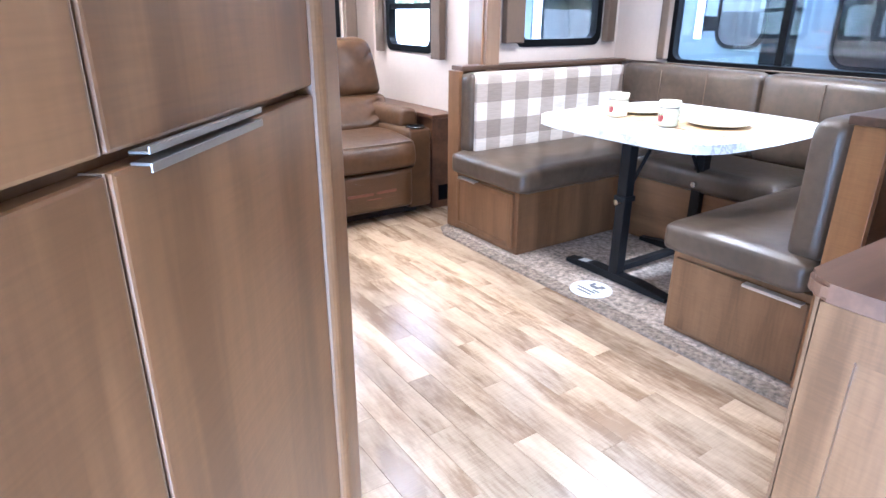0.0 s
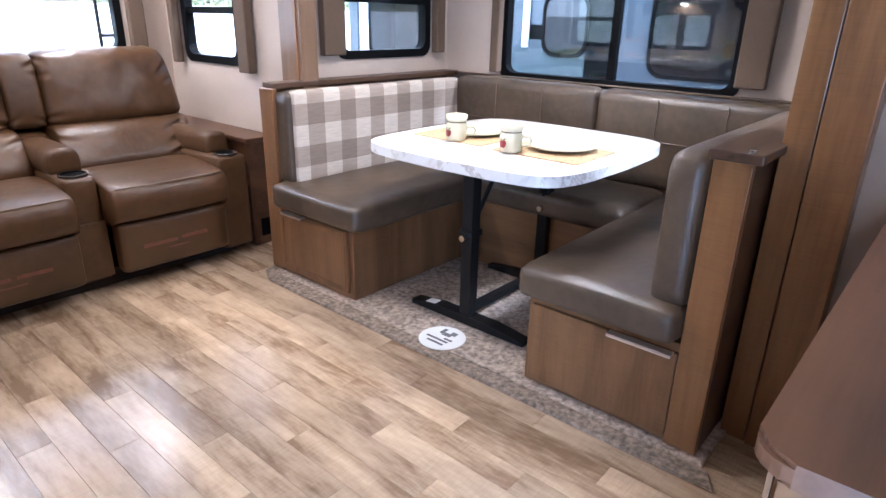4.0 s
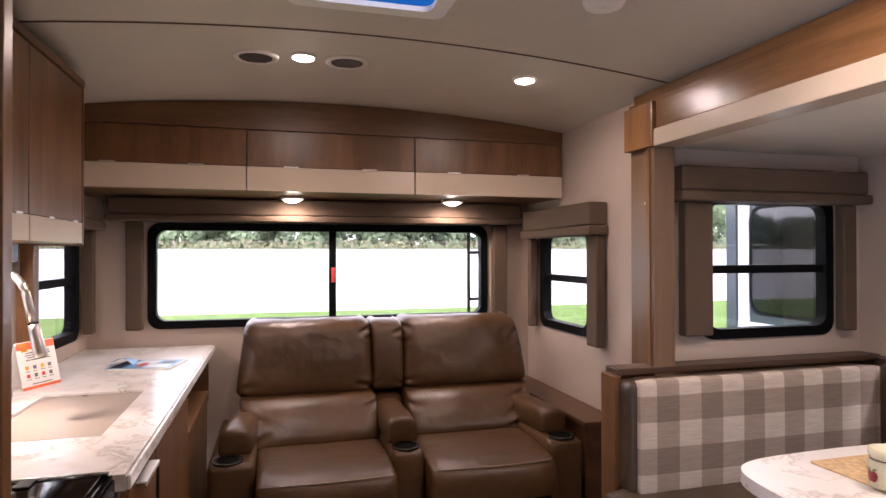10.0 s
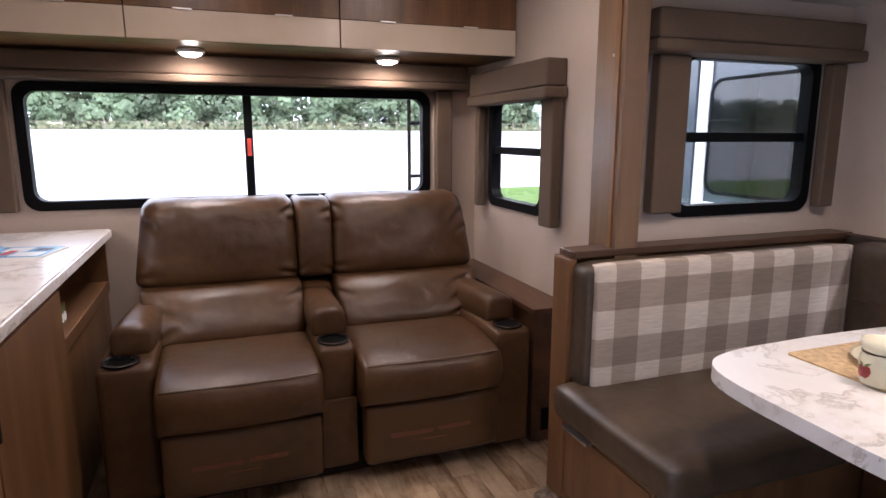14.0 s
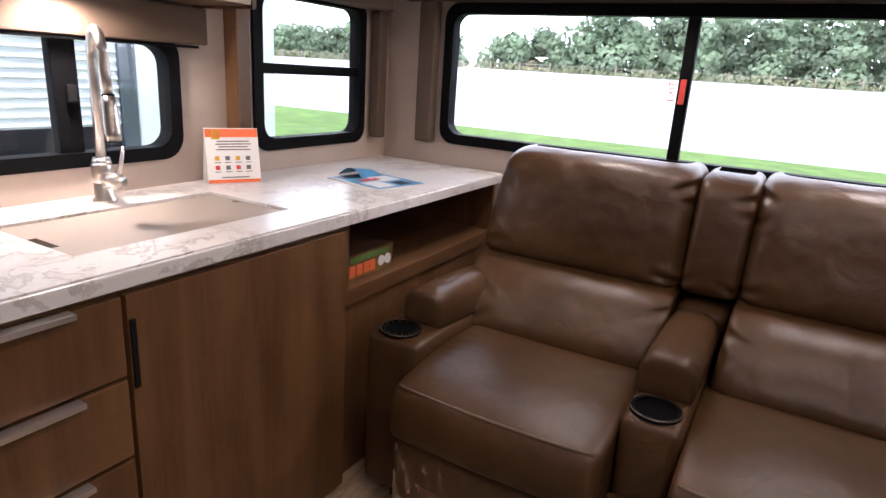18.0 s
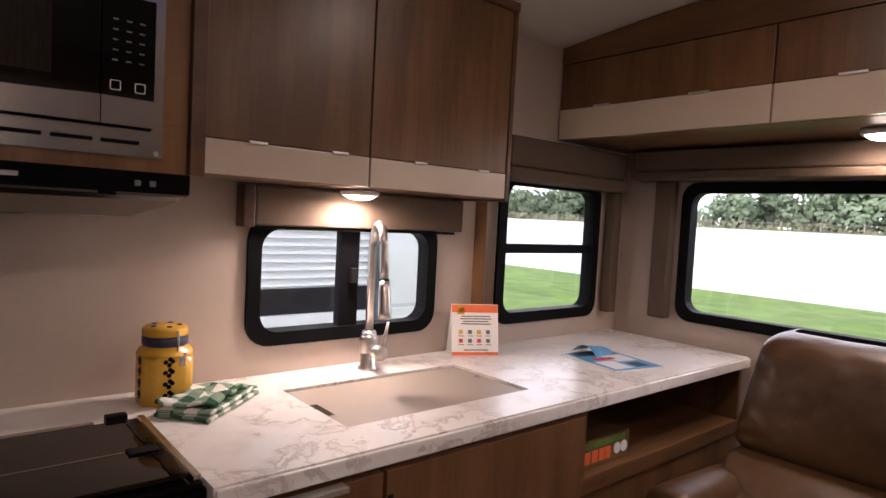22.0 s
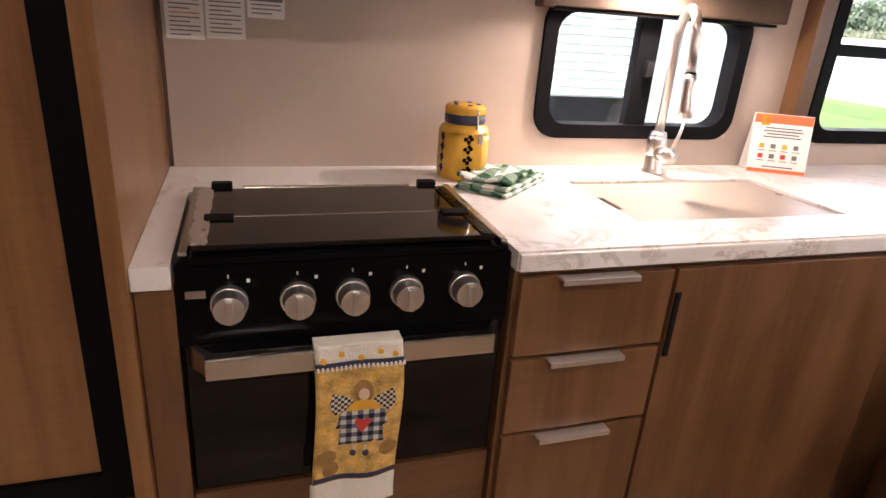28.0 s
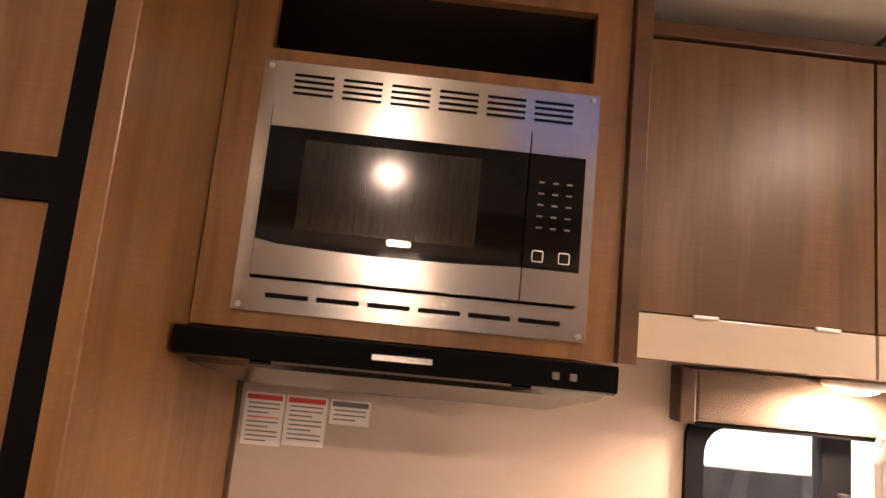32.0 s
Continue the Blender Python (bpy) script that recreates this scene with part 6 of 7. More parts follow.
M_NCHECK = check("navy_check", 0.0095, ((0.62, 0.60, 0.54), (0.14, 0.15, 0.20), (0.008, 0.010, 0.022)), axes=(1, 2))
M_WINGCHECK = check("black_check", 0.0055, ((0.60, 0.55, 0.42), (0.02, 0.018, 0.02), (0.55, 0.50, 0.38)), axes=(1, 2))
M_SKIN = material("pale_print", (0.70, 0.52, 0.36), 0.95)
M_HAIR = material("brown_print", (0.30, 0.17, 0.05), 0.95, vary=0.3, scale=40)


def print_on(name, points, mat, label="", proud=0.0):
    """A flat printed shape on the hanging towel; points are (y, z)."""
    bm = prism([(ty(u), tz(v)) for u, v in points], 'x', 0.8675 + proud, 0.8702 + proud)
    for v in bm.verts:
        v.co.x += wave(v.co.y, v.co.z)
        v.co.y += sway(v.co.z)
    part(name, bm, mat, towel, label)


def oval(cy, cz, ry, rz, n=14):
    return [(cy + ry * math.cos(2 * math.pi * k / n), cz + rz * math.sin(2 * math.pi * k / n)) for k in range(n)]


print_on("dress", [(2.312, 0.522), (2.396, 0.524), (2.392, 0.560), (2.400, 0.562), (2.394, 0.600), (2.312, 0.598), (2.304, 0.560), (2.314, 0.560)], M_NCHECK, "navy and white check patch")
for sgn in (-1, 1):
    c = 2.3525
    print_on("patch", [(c + sgn * 0.014, 0.604), (c + sgn * 0.052, 0.592), (c + sgn * 0.062, 0.612), (c + sgn * 0.056, 0.638), (c + sgn * 0.022, 0.622)], M_WINGCHECK, "dark check patch", 0.0016)
    print_on("shoe", oval(c + sgn * 0.012, 0.500, 0.006, 0.007), M_NAVY, "", 0.0003)
    print_on("stocking", [(c + sgn * 0.010 - 0.003, 0.504), (c + sgn * 0.010 + 0.003, 0.504), (c + sgn * 0.010 + 0.003, 0.517), (c + sgn * 0.010 - 0.003, 0.517)], M_SKIN, "", 0.0001)
print_on("collar", [(2.318, 0.598), (2.388, 0.599), (2.376, 0.612), (2.353, 0.620), (2.330, 0.612)], M_YELLOW, "yellow patch", 0.0032)
print_on("hair_patch", oval(2.353, 0.634, 0.018, 0.024), M_HAIR, "brown patch", 0.0024)
print_on("pale_patch", oval(2.353, 0.630, 0.010, 0.012), M_SKIN, "pale patch", 0.0036)
print_on("heart", [(2.353, 0.548), (2.368, 0.570), (2.364, 0.580), (2.353, 0.574), (2.342, 0.580), (2.338, 0.570)], M_RED, "red heart patch", 0.0040)
for cy, cz, w in ((2.290, 0.498, 0.020), (2.408, 0.505, 0.018), (2.300, 0.470, 0.016)):
    print_on("ochre_patch", oval(cy, cz, w, 0.016), M_HAIR, "brown patch", 0.0002)
for y, z in ((2.285, 0.655), (2.41, 0.66), (2.282, 0.60), (2.415, 0.60), (2.30, 0.635), (2.395, 0.64), (2.29, 0.56), (2.40, 0.54), (2.315, 0.66), (2.375, 0.665)):
    print_on("star", oval(y, z, 0.0045, 0.0045, 5), M_YELLOW, "", 0.0003)
for y in (2.282, 2.315, 2.350, 2.385, 2.412):
    print_on("moon", oval(y, 0.706 + 0.006 * math.sin(y * 90), 0.0055, 0.0055, 8), M_YELLOW, "yellow moon print", 0.0003)
for k in range(20):
    y = 2.27 + k * 0.0082
    print_on("stitch", [(y, 0.683), (y + 0.004, 0.683), (y + 0.004, 0.690), (y, 0.690)], M_PAPER, "", 0.0032)

# faucet
faucet = thing("faucet", (0.30, 3.262, CT), "brushed nickel gooseneck pull-down faucet", "faucet")
part("base", lathe([(0.03, 0), (0.03, 0.006), (0.024, 0.012), (0.023, 0.105), (0.02, 0.115), (0.0, 0.116)], (0.30, 3.262, CT), 24), M_CHROME, faucet, smooth=True)
FX, FY = 0.93, -0.37           # the way the spout points


def along(r, z):
    return (0.30 + FX * r, 3.262 + FY * r, CT + z)


neck = [along(0, 0.11), along(0, 0.34)] + [along(0.072 * (1 - math.cos(radians(a))), 0.358 + 0.072 * math.sin(radians(a))) for a in range(0, 166, 11)] + [along(0.150, 0.345), along(0.166, 0.285)]
part("neck", tube(neck, 0.0122, 16), M_CHROME, faucet, smooth=True)
part("hose_ring", tube([along(0.166, 0.285), along(0.1672, 0.2805)], 0.0142, 16), M_BLACK, faucet, "dark joint ring")
part("spray_head", tube([along(0.1672, 0.2803), along(0.172, 0.262), along(0.189, 0.198), along(0.193, 0.183)], [0.0145, 0.0160, 0.0185, 0.0160], 16), M_CHROME, faucet, smooth=True)
part("joint", lathe([(0.024, 0.0), (0.026, 0.01), (0.026, 0.045), (0.022, 0.055)], (0.30, 3.262, CT + 0.05), 24), M_CHROME, faucet, smooth=True)
part("lever_hub", cyl((0.342, 3.262, CT + 0.060), 0.019, 0.021, 0.062, 'X', 20), M_CHROME, faucet, smooth=True)
part("lever", tube([(0.362, 3.266, CT + 0.076), (0.366, 3.276, CT + 0.115), (0.368, 3.282, CT + 0.150)], [0.006, 0.005, 0.004], 10), M_CHROME, faucet, smooth=True)

# jar
jx, jy = 0.320, 2.684
jar = thing("storage_jar", (jx, jy, CT), "yellow ceramic storage jar with painted flowers and a clamp lid", "jar")
part("pot", prism(rounded(jx - 0.052, jx + 0.052, jy - 0.055, jy + 0.055, 0.026), 'z', CT + 0.001, CT + 0.118, 0.010), M_YELLOW, jar, "yellow glazed pot", smooth=True)
part("shoulder", lathe([(0.062, 0.0), (0.056, 0.01), (0.046, 0.016), (0.046, 0.03)], (jx, jy, CT + 0.116), 28, False), M_YELLOW, jar, smooth=True)
part("collar", lathe([(0.047, 0.0), (0.05, 0.002), (0.05, 0.02), (0.047, 0.022)], (jx, jy, CT + 0.134), 28), M_NAVY, jar, "dark painted collar", smooth=True)
lid = part("lid", lathe([(0.049, 0.0), (0.05, 0.004), (0.05, 0.014), (0.044, 0.021), (0.0, 0.023)], (jx, jy, CT + 0.1565), 28), M_YELLOW, jar, "yellow lid", smooth=True)
for a in range(5):
    part("spot", cyl((jx + 0.03 * math.cos(a * 1.256), jy + 0.03 * math.sin(a * 1.256), CT + 0.1792), 0.006, 0.006, 0.003, seg=10), M_NAVY, lid)
part("wire_clamp", tube([(jx + 0.05, jy + 0.012, CT + 0.115), (jx + 0.058, jy + 0.012, CT + 0.14), (jx + 0.052, jy + 0.012, CT + 0.172)], 0.0025, 6), M_STEEL, jar)
part("tag", box(jx + 0.052, jx + 0.055, jy + 0.018, jy + 0.03, CT + 0.09, CT + 0.12, 0.001), M_STEEL, jar)
for i, z in enumerate((0.022, 0.048, 0.074, 0.098)):
    for s_, dz in ((-0.008, 0.004), (0.0, -0.003), (0.007, 0.005), (0.002, 0.010)):
        part("flower", cyl((jx + 0.0525, jy + s_ - 0.004, CT + z + dz), 0.0058, 0.005, 0.002, 'X', 8), M_BLACK, jar)
        part("flower", cyl((jx + s_ + 0.008, jy - 0.0555, CT + z + dz), 0.005, 0.0058, 0.002, 'Y', 8), M_BLACK, jar)

# folded gingham cloth
bm = bmesh.new()
for k, (x0, x1, y0, y1) in enumerate(((-0.065, 0.065, -0.115, 0.115), (-0.058, 0.062, -0.108, 0.098), (-0.062, 0.050, -0.098, 0.060))):
    n = 14
    vs_ = []
    for s in (0, 1):
        for j in range(n + 1):
            for i in range(n + 1):
                x, y = x0 + (x1 - x0) * i / n, y0 + (y1 - y0) * j / n
                z = 0.002 + k * 0.010 + 0.007 * s + (0.012 * k + 0.004) * abs(noise.noise(Vector((x * 18, y * 18, k))))
                vs_.append(bm.verts.new((x, y + 0.02 * k * (i / n - 0.5), z)))
    w = n + 1
    for s in (0, 1):
        o = s * w * w
        for j in range(n):
            for i in range(n):
                a = o + j * w + i
                bm.faces.new((vs_[a], vs_[a + 1], vs_[a + w + 1], vs_[a + w]))
    rim = [i for i in range(w)] + [j * w + n for j in range(1, w)] + [n * w + i for i in range(n - 1, -1, -1)] + [j * w for j in range(n - 1, 0, -1)]
    for a, b in zip(rim, rim[1:] + rim[:1]):
        bm.faces.new((vs_[a], vs_[b], vs_[b + w * w], vs_[a + w * w]))
cloth_ob = whole("tea_towel", bm, M_GINGHAM, "folded green and white gingham tea towel on the counter", "towel", smooth=True)
cloth_ob.matrix_world = pose(0.408, 2.762, CT, 0, 0, 41)

# tent card
CARD = Matrix.Translation((0.292, 3.695, 0)) @ Matrix.Rotation(radians(-27), 4, 'Z') @ Matrix.Translation((-0.302, -3.6975, 0))


def card_turn(bm):
    bmesh.ops.transform(bm, matrix=CARD, verts=bm.verts)
    return bm


card = thing("tent_card", (0.292, 3.695, CT), "white and orange printed tent card on the counter", "sign")
bm = prism([(0.262, CT + 0.001), (0.265, CT + 0.001), (0.302, CT + 0.165), (0.339, CT + 0.001), (0.342, CT + 0.001), (0.304, CT + 0.170), (0.300, CT + 0.170)], 'y', 3.615, 3.78)
part("card", card_turn(bm), M_PAPER, card)


def on_card(y0, y1, s0, s1, m, lab=""):
    """A print on the card's sloping face; s: from 0 at the foot to 1 at the ridge."""
    q = lambda s, o: (0.342 - 0.038 * s + o, CT + 0.001 + 0.169 * s)
    part("print", card_turn(prism([q(s0, 0.0006), q(s0, 0.0012), q(s1, 0.0012), q(s1, 0.0006)], 'y', y0, y1)), m, card, lab)


on_card(3.616, 3.779, 0.84, 0.99, M_ORANGE, "orange heading")
on_card(3.635, 3.66, 0.80, 0.97, M_YELLOW)
on_card(3.616, 3.779, 0.01, 0.07, M_ORANGE)
for s, inset in ((0.755, 0.004), (0.705, 0.0), (0.655, 0.010), (0.605, 0.002), (0.10, 0.012)):
    on_card(3.645 + inset, 3.755 - inset, s, s + 0.020, M_INK)
for i in range(4):
    for s, c in ((0.42, M_YELLOW), (0.25, M_RED)):
        y = 3.64 + 0.032 * i
        on_card(y, y + 0.014, s, s + 0.075, c if i % 2 == 0 else M_INK)
        on_card(y - 0.002, y + 0.018, s - 0.045, s - 0.032, M_INK)

mag = thing("magazine", (0.6, 4.05, CT), "blue glossy magazine lying on the counter", "magazine")
bm = prism([(0.46, 3.965), (0.72, 3.915), (0.765, 4.125), (0.50, 4.19)], 'z', CT + 0.001, CT + 0.006)
part("cover", bm, M_PAPER, mag)


def on_mag(u0, u1, v0, v1, m, lab="", lift=0.0):
    """A printed field on the magazine; u along its short side, v along its spine, 0 to 1."""
    q = lambda u, v: (0.46 + 0.26 * u + 0.043 * v, 3.965 - 0.05 * u + 0.218 * v)
    part("print", prism([q(u0, v0), q(u1, v0), q(u1, v1), q(u0, v1)], 'z', CT + 0.0061 + lift, CT + 0.0066 + lift), m, mag, lab)


on_mag(0.02, 0.98, 0.02, 0.98, M_BLUE, "blue cover picture")
on_mag(0.05, 0.24, 0.08, 0.92, M_NAVY, "dark title bar", 0.0007)
on_mag(0.30, 0.62, 0.50, 0.90, M_SIDING, "pale picture field", 0.0007)
on_mag(0.55, 0.92, 0.10, 0.45, M_SIDING, "pale picture field", 0.0007)
on_mag(0.40, 0.50, 0.20, 0.60, M_RED, "red print", 0.0014)
on_mag(0.70, 0.90, 0.55, 0.80, M_NAVY, "", 0.0007)
page = bmesh.new()
rows_ = []
for i in range(9):
    u = i / 8
    rows_.append([page.verts.new((0.455 + 0.10 * u, 4.03 + 0.01 * u + 0.11 * v, CT + 0.0075 + 0.030 * math.sin(math.pi * u) * (1 - 0.5 * v))) for v in (0, 0.5, 1)])
for a_, b_ in zip(rows_, rows_[1:]):
    for k in range(2):
        page.faces.new((a_[k], a_[k + 1], b_[k + 1], b_[k]))
sheet = part("loose_page", page, M_BLUE, mag, "curled blue page", smooth=True)

# microwave cabinet, hood, microwave
mwc = thing("microwave_cabinet", (0.4, 2.33, 1.39), "oak-grain wall cabinet round the microwave with an open cubby", "cabinet", "kitchen wall cabinets")
bm = sheet_wall('x', 0.525, 0.545, 2.004, 2.650, 1.392, 2.046, [(2.068, 2.592, 1.838, 1.962), (2.068, 2.60, 1.43, 1.81)])
part("face_frame", bm, M_OAK, mwc, "oak-grain face frame")
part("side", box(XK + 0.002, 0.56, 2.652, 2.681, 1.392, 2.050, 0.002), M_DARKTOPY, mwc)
part("bottom", box(XK + 0.002, 0.524, 2.004, 2.636, 1.392, 1.41), M_WOODY, mwc)
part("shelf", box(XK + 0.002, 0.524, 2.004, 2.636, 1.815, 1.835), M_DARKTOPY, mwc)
# near-black colour here stands in for the shade inside the cubby
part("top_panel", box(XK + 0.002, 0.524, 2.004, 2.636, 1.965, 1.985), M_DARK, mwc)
mw = thing("microwave", (0.4, 2.33, 1.42), "built-in stainless microwave with a black glass door", "microwave")
part("case", box(XK + 0.05, 0.52, 2.075, 2.595, 1.425, 1.81), M_BLACK, mw)
part("trim_frame", sheet_wall('x', 0.546, 0.552, 2.062, 2.602, 1.418, 1.815, [(2.085, 2.58, 1.468, 1.742)]), M_STEEL, mw, "stainless trim frame")
for i in range(6):
    y0 = 2.112 + i * 0.077
    for j in range(4):
        part("vent_slot", box(0.5524, 0.553, y0, y0 + 0.062, 1.762 + j * 0.010, 1.766 + j * 0.010), M_BLACK, mw)
    part("lower_slot", box(0.5524, 0.553, y0, y0 + 0.064, 1.440, 1.447), M_BLACK, mw)
for y, z in ((2.073, 1.806), (2.591, 1.806), (2.073, 1.427), (2.591, 1.427)):
    part("screw", cyl((0.5535, y, z), 0.005, 0.004, 0.003, 'X', 12), M_CHROME, mw)
door = part("door", box(0.547, 0.566, 2.087, 2.4922, 1.470, 1.738, 0.002), M_BLACKGLASS, mw, "black glass door")
part("upper_band", box(0.5662, 0.5675, 2.089, 2.4918, 1.703, 1.737), M_STEEL, door, "stainless band")
lower = [(2.089, 1.472), (2.4918, 1.472), (2.4918, 1.522)] + [(2.488 - 0.399 * i / 12, 1.522 - 0.004 * math.sin(math.pi * i / 12) * 1.6) for i in range(1, 12)] + [(2.089, 1.526)]
part("lower_band", prism(lower, 'x', 0.5662, 0.569), M_STEEL, door, "stainless bowed grip band")
part("window", box(0.5663, 0.5668, 2.145, 2.418, 1.545, 1.685), material("mesh_window", (0.017, 0.014, 0.012), 0.13, vary=0.35, scale=220, spec=0.35, stretch=(1, 1, 0.08)), door, "meshed window")
part("badge", prism(rounded(2.285, 2.322, 1.534, 1.544, 0.004), 'x', 0.5664, 0.568), M_STEEL, door)
panel = part("control_panel", box(0.547, 0.566, 2.4932, 2.582, 1.470, 1.738, 0.002), M_BLACKGLASS, mw, "black control panel")
part("panel_band", box(0.5662, 0.5675, 2.494, 2.581, 1.703, 1.737), M_STEEL, panel)
part("panel_band", box(0.5662, 0.5675, 2.494, 2.581, 1.472, 1.522), M_STEEL, panel)
for r in range(5):
    for c in range(3):
        part("key_print", box(0.5663, 0.5667, 2.510 + c * 0.022, 2.519 + c * 0.022, 1.585 + r * 0.018, 1.588 + r * 0.018), M_INK, panel)
for y in (2.507, 2.548):
    part("key_frame", ring(rounded(y, y + 0.018, 1.533, 1.551, 0.003), rounded(y + 0.0015, y + 0.0165, 1.5345, 1.5495, 0.002), 'x', 0.5663, 0.5668), M_PAPER, panel)
hood = thing("range_hood", (0.4, 2.33, 1.30), "black range hood under the microwave cabinet", "range hood")
part("body", prism([(XK + 0.002, 1.347), (0.600, 1.347), (0.614, 1.351), (0.615, 1.389), (XK + 0.002, 1.389)], 'y', 2.008, 2.636, 0.002), M_ENAMEL, hood, "glossy black fascia and shell")
bm = bmesh.new()
tray = [[bm.verts.new((x, y, z)) for x, y in ((XK + 0.004, 2.02 + e), (0.590 - 2 * e, 2.02 + e), (0.590 - 2 * e, 2.626 - e), (XK + 0.004, 2.626 - e))] for z, e in ((1.3465, 0.0), (1.338, 0.004), (1.305, 0.060))]
for a, b in zip(tray, tray[1:]):
    for k in range(4):
        bm.faces.new((a[k], a[(k + 1) % 4], b[(k + 1) % 4], b[k]))
bm.faces.new(tray[-1])
bm.faces.new(tray[0][::-1])
under = part("underside", bm, material("grey_hood_tray", (0.13, 0.12, 0.11), 0.22, 0.9, vary=0.06), hood, "pale grey underside")
part("filter", cyl((0.36, 2.31, 1.3035), 0.095, 0.095, 0.003, seg=36), M_INK, under, "dark round filter mesh")
part("lamp_lens", box(0.30, 0.40, 2.47, 2.54, 1.3025, 1.3045, 0.001), M_WHITE, under, "unlit lamp lens")
for y in (2.13, 2.50):
    part("clip", box(0.585, 0.605, y - 0.014, y + 0.014, 1.3445, 1.3466), M_BLACK, under)
part("badge", box(0.6152, 0.616, 2.285, 2.37, 1.366, 1.374), M_STEEL, hood)
for y in (2.545, 2.57):
    part("switch", box(0.6152, 0.619, y - 0.005, y + 0.005, 1.363, 1.373, 0.001), M_INK, hood)
for y0, y1, z0, label in ((2.02, 2.098, 1.16, "white warning label with red heading"), (2.102, 2.184, 1.165, "white warning label with red heading"), (2.19, 2.27, 1.213, "small white warning label")):
    s = thing("warning_label", (XK, (y0 + y1) / 2, z0), label, "label", "warning labels")
    part("paper", box(XK + 0.0005, XK + 0.0015, y0, y1, z0, 1.262), M_PAPER, s)
    part("heading", box(XK + 0.0017, XK + 0.0021, y0 + 0.004, y1 - 0.004, 1.248, 1.258), M_RED if z0 < 1.2 else M_INK, s)
    n = int((1.242 - z0) / 0.009)
    for k in range(n):
        part("line", box(XK + 0.0017, XK + 0.0021, y0 + 0.008, y1 - 0.008 - 0.02 * (k % 3 == 2), 1.240 - k * 0.009, 1.2425 - k * 0.009), M_ORANGE if k == 3 and y0 < 2.05 else M_INK, s)

# wall cabinets over the sink
XU = 0.449
upper = thing("wall_cabinet", (0.33, 3.16, 1.40), "two-door wooden wall cabinet with cream bottom strips", "cabinet", "kitchen wall cabinets")
part("body", box(XK + 0.002, XU - 0.002, 2.684, 3.630, 1.402, 1.978, 0.002), M_WOOD, upper)
part("crown", box(XK + 0.002, XU + 0.022, 2.684, 3.652, 1.980, 2.008, 0.003), M_DARKTOPY, upper)
part("end_panel", box(XK + 0.002, XU + 0.020, 3.632, 3.648, 1.395, 1.979, 0.002), M_DARKTOPY, upper, "dark end panel")
for y0, y1 in ((2.686, 3.126), (3.131, 3.628)):
    d = part("door", box(XU, XU + 0.018, y0, y1, 1.482, 1.974, 0.002), M_WOOD, upper)
    part("cream_strip", box(XU, XU + 0.02, y0, y1, 1.404, 1.480, 0.002), M_CREAM, d, "cream laminate strip")
    for f in (0.32, 0.80):
        y = y0 + (y1 - y0) * f
        part("pull", box(XU + 0.0205, XU + 0.028, y - 0.022, y + 0.022, 1.477, 1.484, 0.002), M_ALU, d)

# fridge enclosure and pantry
fr = thing("refrigerator", (0.5, 1.6, 0.45), "built-in refrigerator with wood-panel doors in a black frame", "refrigerator")
part("case", box(XK + 0.02, 0.77, 1.235, 1.965, 0.44, 1.86), M_BLACK, fr)
part("frame", sheet_wall('x', 0.772, 0.795, 1.225, 1.970, 0.436, 1.87, [(1.262, 1.920, 0.49, 1.515), (1.262, 1.920, 1.565, 1.815)]), M_BLACK, fr, "black door frame")
part("door_panel", box(0.773, 0.786, 1.263, 1.919, 0.491, 1.514, 0.002), M_OAK, fr, "wooden lower door panel")
part("door_panel", box(0.773, 0.786, 1.263, 1.919, 1.566, 1.814, 0.002), M_OAK, fr, "wooden freezer door panel")
tall = thing("fridge_cabinet", (0.5, 1.6, 0), "tall wooden cabinet round the refrigerator", "cabinet")
part("side_panel", box(XK + 0.002, 0.832, 1.973, 2.002, 0.001, 2.07, 0.002), M_OAK, tall)
part("side_panel", box(XK + 0.002, 0.775, 1.195, 1.222, 0.001, 2.07, 0.002), M_WOOD, tall)
part("drawer_box", box(XK + 0.002, 0.775, 1.224, 1.971, 0.001, 0.432), M_WOOD, tall)
d = part("drawer", box(0.777, 0.797, 1.228, 1.968, 0.03, 0.428, 0.002), M_WOODY, tall)
pull_bar(0.797, 1.80, 0.428, 0.2, 'y', 1, d, 0.026)
part("top_panel", box(XK + 0.002, 0.797, 1.224, 1.971, 1.875, 2.07), M_OAK, tall)

pantry = thing("pantry", (0.48, 0.9, 0), "tall grey-brown wooden corner pantry with four doors and aluminium pulls", "pantry")
SKEW = Matrix.Translation((0.236, 0.569, 0)) @ Matrix.Rotation(radians(49), 4, 'Z')


def skewed(bm):
    """Turns pantry pieces onto the pantry's angled face: x along the face, -y towards the room."""
    bmesh.ops.transform(bm, matrix=SKEW, verts=bm.verts)
    return bm


part("body", prism([(0.218, 0.60), (0.245, 0.605), (0.70, 1.13), (0.72, 1.194), (0.218, 1.194)], 'z', 0.001, 2.06), M_WOOD, pantry)
for x0, x1 in ((0.004, 0.3645), (0.3695, 0.728)):
    for z0, z1, hz, up in ((0.05, 1.094, 1.094, -1), (1.104, 2.03, 1.101, 1)):
        d = part("door", skewed(box(x0, x1, -0.002, 0.016, z0, z1, 0.003)), M_WOOD, pantry)
        bm = box(x0 + 0.018, x0 + 0.184, -0.016, -0.002, hz, hz + 0.002, 0.0008)
        box(x0 + 0.018, x0 + 0.184, -0.016, -0.0145, hz - 0.004 if up < 0 else hz, hz + 0.002 if up < 0 else hz + 0.005, 0.0006, bm)
        part("pull", skewed(bm), M_NICKEL, d, "aluminium edge pull")
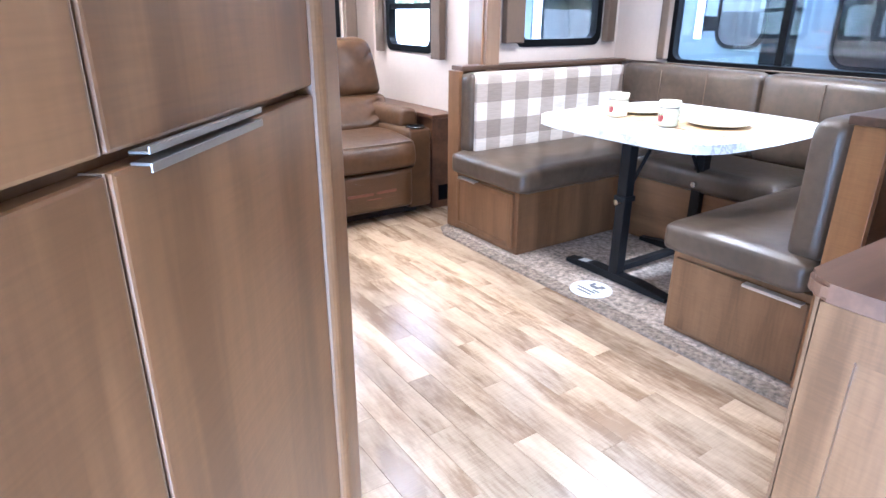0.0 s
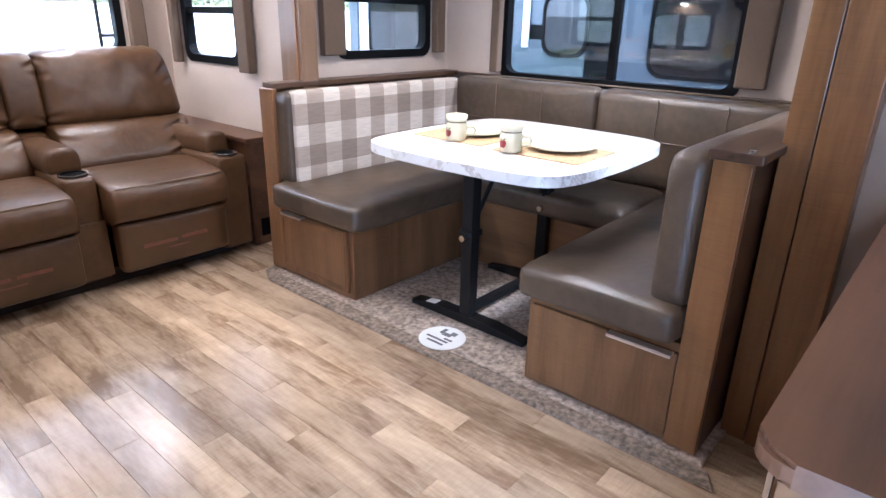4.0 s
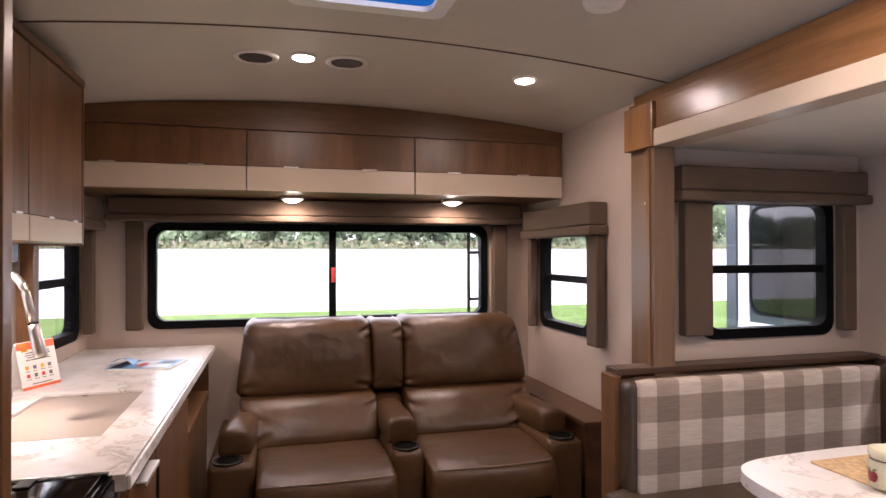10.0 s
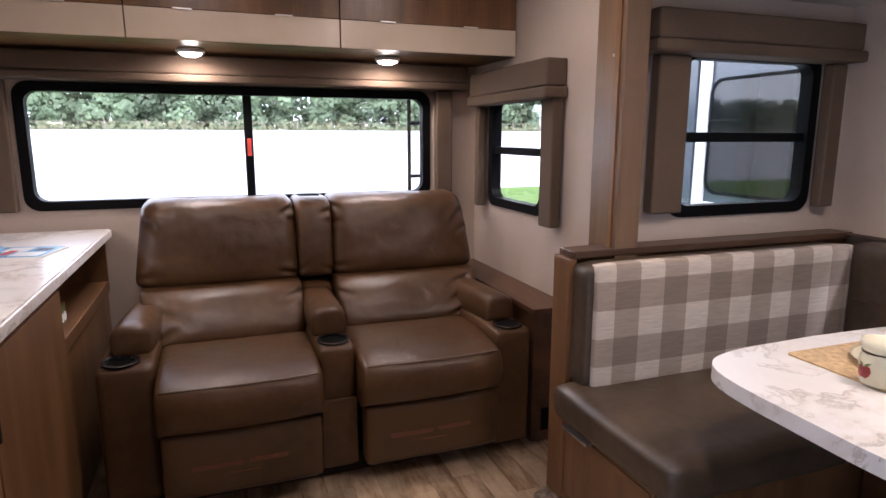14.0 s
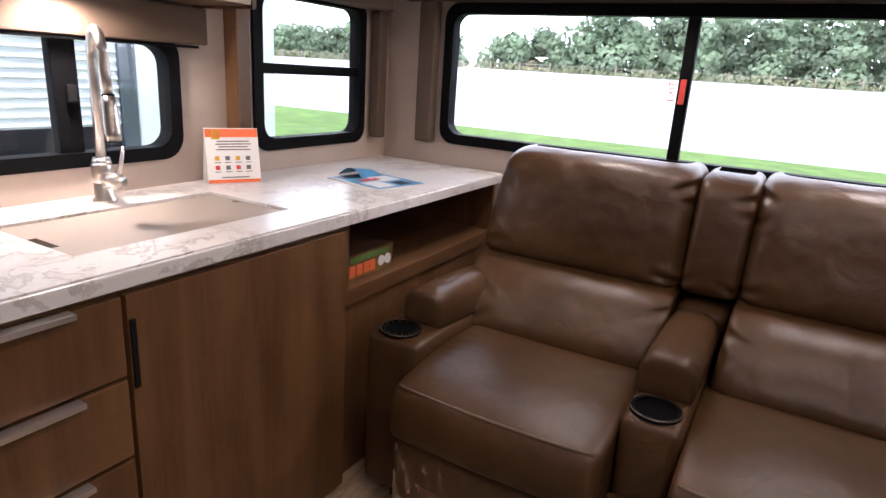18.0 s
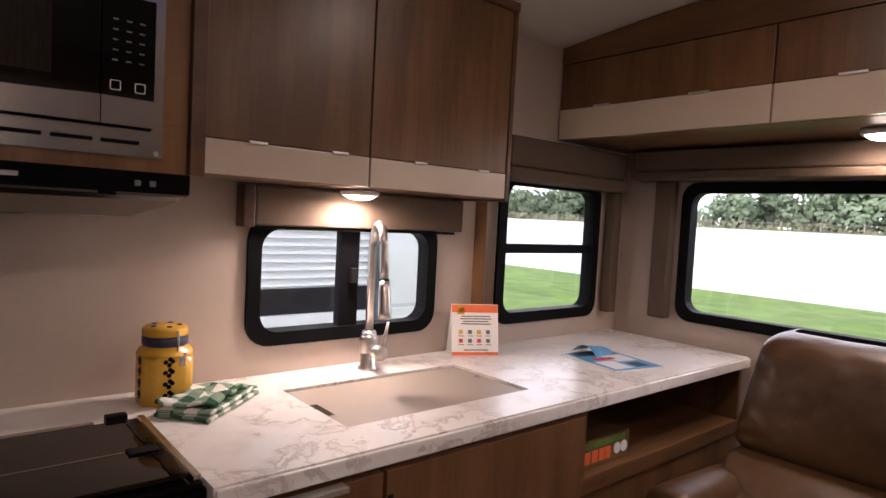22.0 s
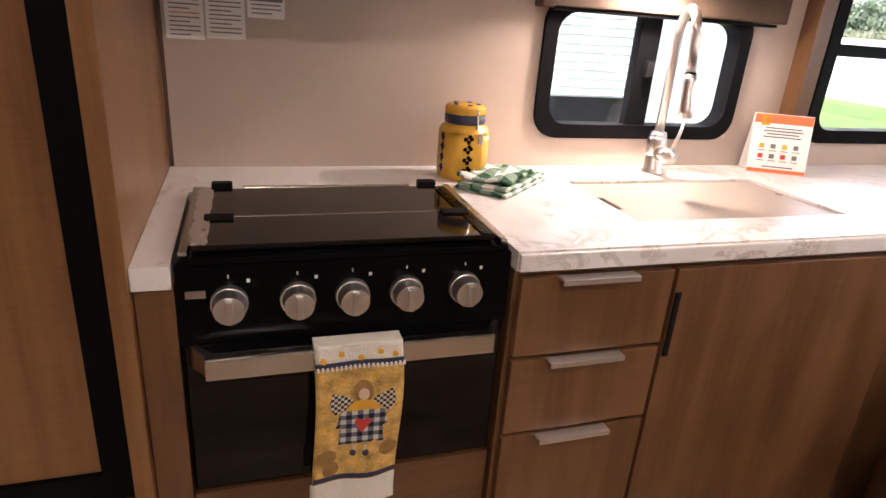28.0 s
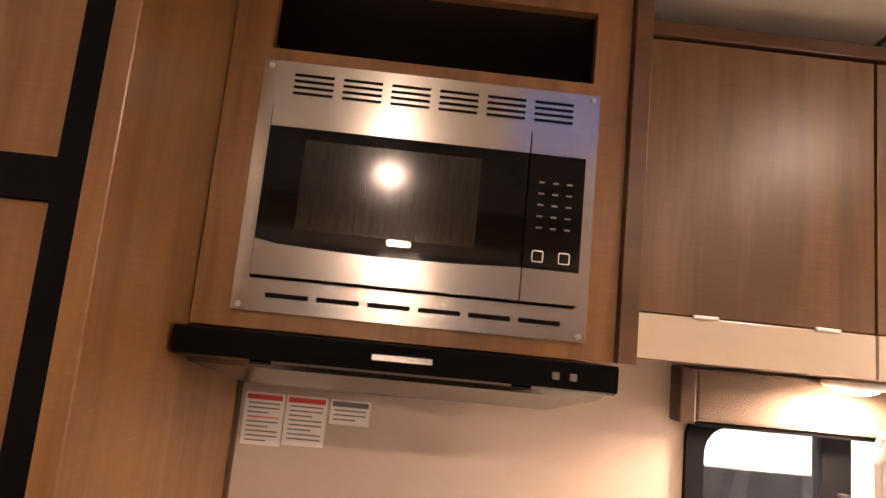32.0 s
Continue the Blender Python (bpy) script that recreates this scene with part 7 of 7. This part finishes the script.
for z0, z1 in ((0.05, 1.094), (1.104, 2.03)):
    part("door_edge", skewed(box(0.3655, 0.3678, 0.001, 0.016, z0, z1)), M_WALL, pantry, "pale door edge")
part("corner_post", skewed(prism(rounded(0.730, 0.812, -0.013, 0.05, 0.018), 'z', 0.062, 2.06)), M_WOOD, pantry, "rounded corner post")
part("foot_block", skewed(box(0.73, 0.812, -0.028, 0.05, 0.001, 0.06, 0.003)), M_WOOD, pantry)

# entry cabinet and plant
entry = thing("entry_cabinet", (2.0, 0.5, 0), "grey-brown panelled entry cabinet with a dark wooden top", "cabinet")
part("body", box(1.40, XR - 0.002, 0.10, 0.835, 0.001, 0.78, 0.003), M_WOOD, entry)
part("side_frame", ring([(0.105, 0.02), (0.83, 0.02), (0.83, 0.775), (0.105, 0.775)], [(0.17, 0.09), (0.765, 0.09), (0.765, 0.70), (0.17, 0.70)], 'x', 1.390, 1.3995), M_WOOD, entry)
part("back_skin", box(1.40, XR - 0.002, 0.836, 0.842, 0.001, 0.78), M_WOODX, entry)
part("top", prism(rounded(1.375, XR - 0.002, 0.08, 0.862, 0.045), 'z', 0.782, 0.812, 0.006), M_ENTRYTOP, entry, "dark wooden top")
plant = thing("potted_plant", (1.50, 0.66, 0.812), "white-speckled green succulent in a gold pot on the cabinet", "plant")
px, py = 1.505, 0.655
part("pot", lathe([(0.070, 0.0), (0.074, 0.003), (0.077, 0.05), (0.078, 0.106), (0.0795, 0.108), (0.0795, 0.126), (0.077, 0.128), (0.074, 0.125), (0.072, 0.10), (0.0, 0.098)], (px, py, 0.8125), 40), M_GOLD, plant, "polished gold pot with a plain rim band", smooth=True)
part("soil", cyl((px, py, 0.9135), 0.071, 0.071, 0.005), M_BARK, plant)
prng = random.Random(7)
for k in range(7):
    a = prng.uniform(0, 6.283)
    bm = bmesh.new()
    bmesh.ops.create_icosphere(bm, subdivisions=1, radius=prng.uniform(0.007, 0.012))
    bmesh.ops.translate(bm, vec=(px + 0.058 * math.cos(a), py + 0.058 * math.sin(a), 0.921), verts=bm.verts)
    part("pebble", bm, M_ORANGE if k % 3 == 0 else M_STRAW, plant, smooth=True)
for k in range(34):
    a = k * 2.39996 + prng.uniform(-0.15, 0.15)
    tier = k / 34
    lean, ln = 0.25 + 1.5 * (1 - tier) + prng.uniform(-0.1, 0.1), 0.070 + 0.025 * prng.random()
    d = Vector((math.cos(a) * lean, math.sin(a) * lean, 1.0)).normalized()
    o = Vector((px + 0.024 * (1 - tier) * math.cos(a), py + 0.024 * (1 - tier) * math.sin(a), 0.914 + 0.018 * tier))
    curl = Vector((0, 0, 0.012 * (1 - tier)))
    pts = [o + d * ln * t + curl * t * t for t in (0, 0.15, 0.35, 0.6, 0.8, 0.93, 1.0)]
    part("leaf", tube(pts, [0.006, 0.0088, 0.0098, 0.0080, 0.0050, 0.0022, 0.0006], 7), M_SPOTTED, plant, smooth=True)

# baseboards and floor planks
whole("baseboard", box(XR - 0.012, XR - 0.001, 3.40, 3.59, 0.001, 0.06, 0.002), M_WOODY, "wooden baseboard along the side wall", "baseboard", kind="structure")
W, L = 0.0945, 0.72
meshes = {}


def plank(x, y0, y1):
    key = (round(y1 - y0, 3))
    if key not in meshes:
        bm = box(-W / 2 + 0.0003, W / 2 - 0.0003, 0.0003, y1 - y0 - 0.0003, -0.0055, 0.0, 0.0005, seg=1)
        me = bpy.data.meshes.new("plank")
        bm.to_mesh(me)
        bm.free()
        me.materials.append(M_FLOOR)
        meshes[key] = me
    ob = new("plank", meshes[key])
    ob.location = (x, y0, 0)
    ob.parent = floor


cols = int((XR - XK) / W) + 1
for c in range(cols):
    x = XK + W / 2 + c * W
    if x + W / 2 > XR:
        continue
    y = YF - (c * 0.618 % 1.0) * L
    while y < YR:
        a, b = max(y, YF), min(y + L, YR)
        if b - a > 0.02:
            plank(x, a, b)
        y += L
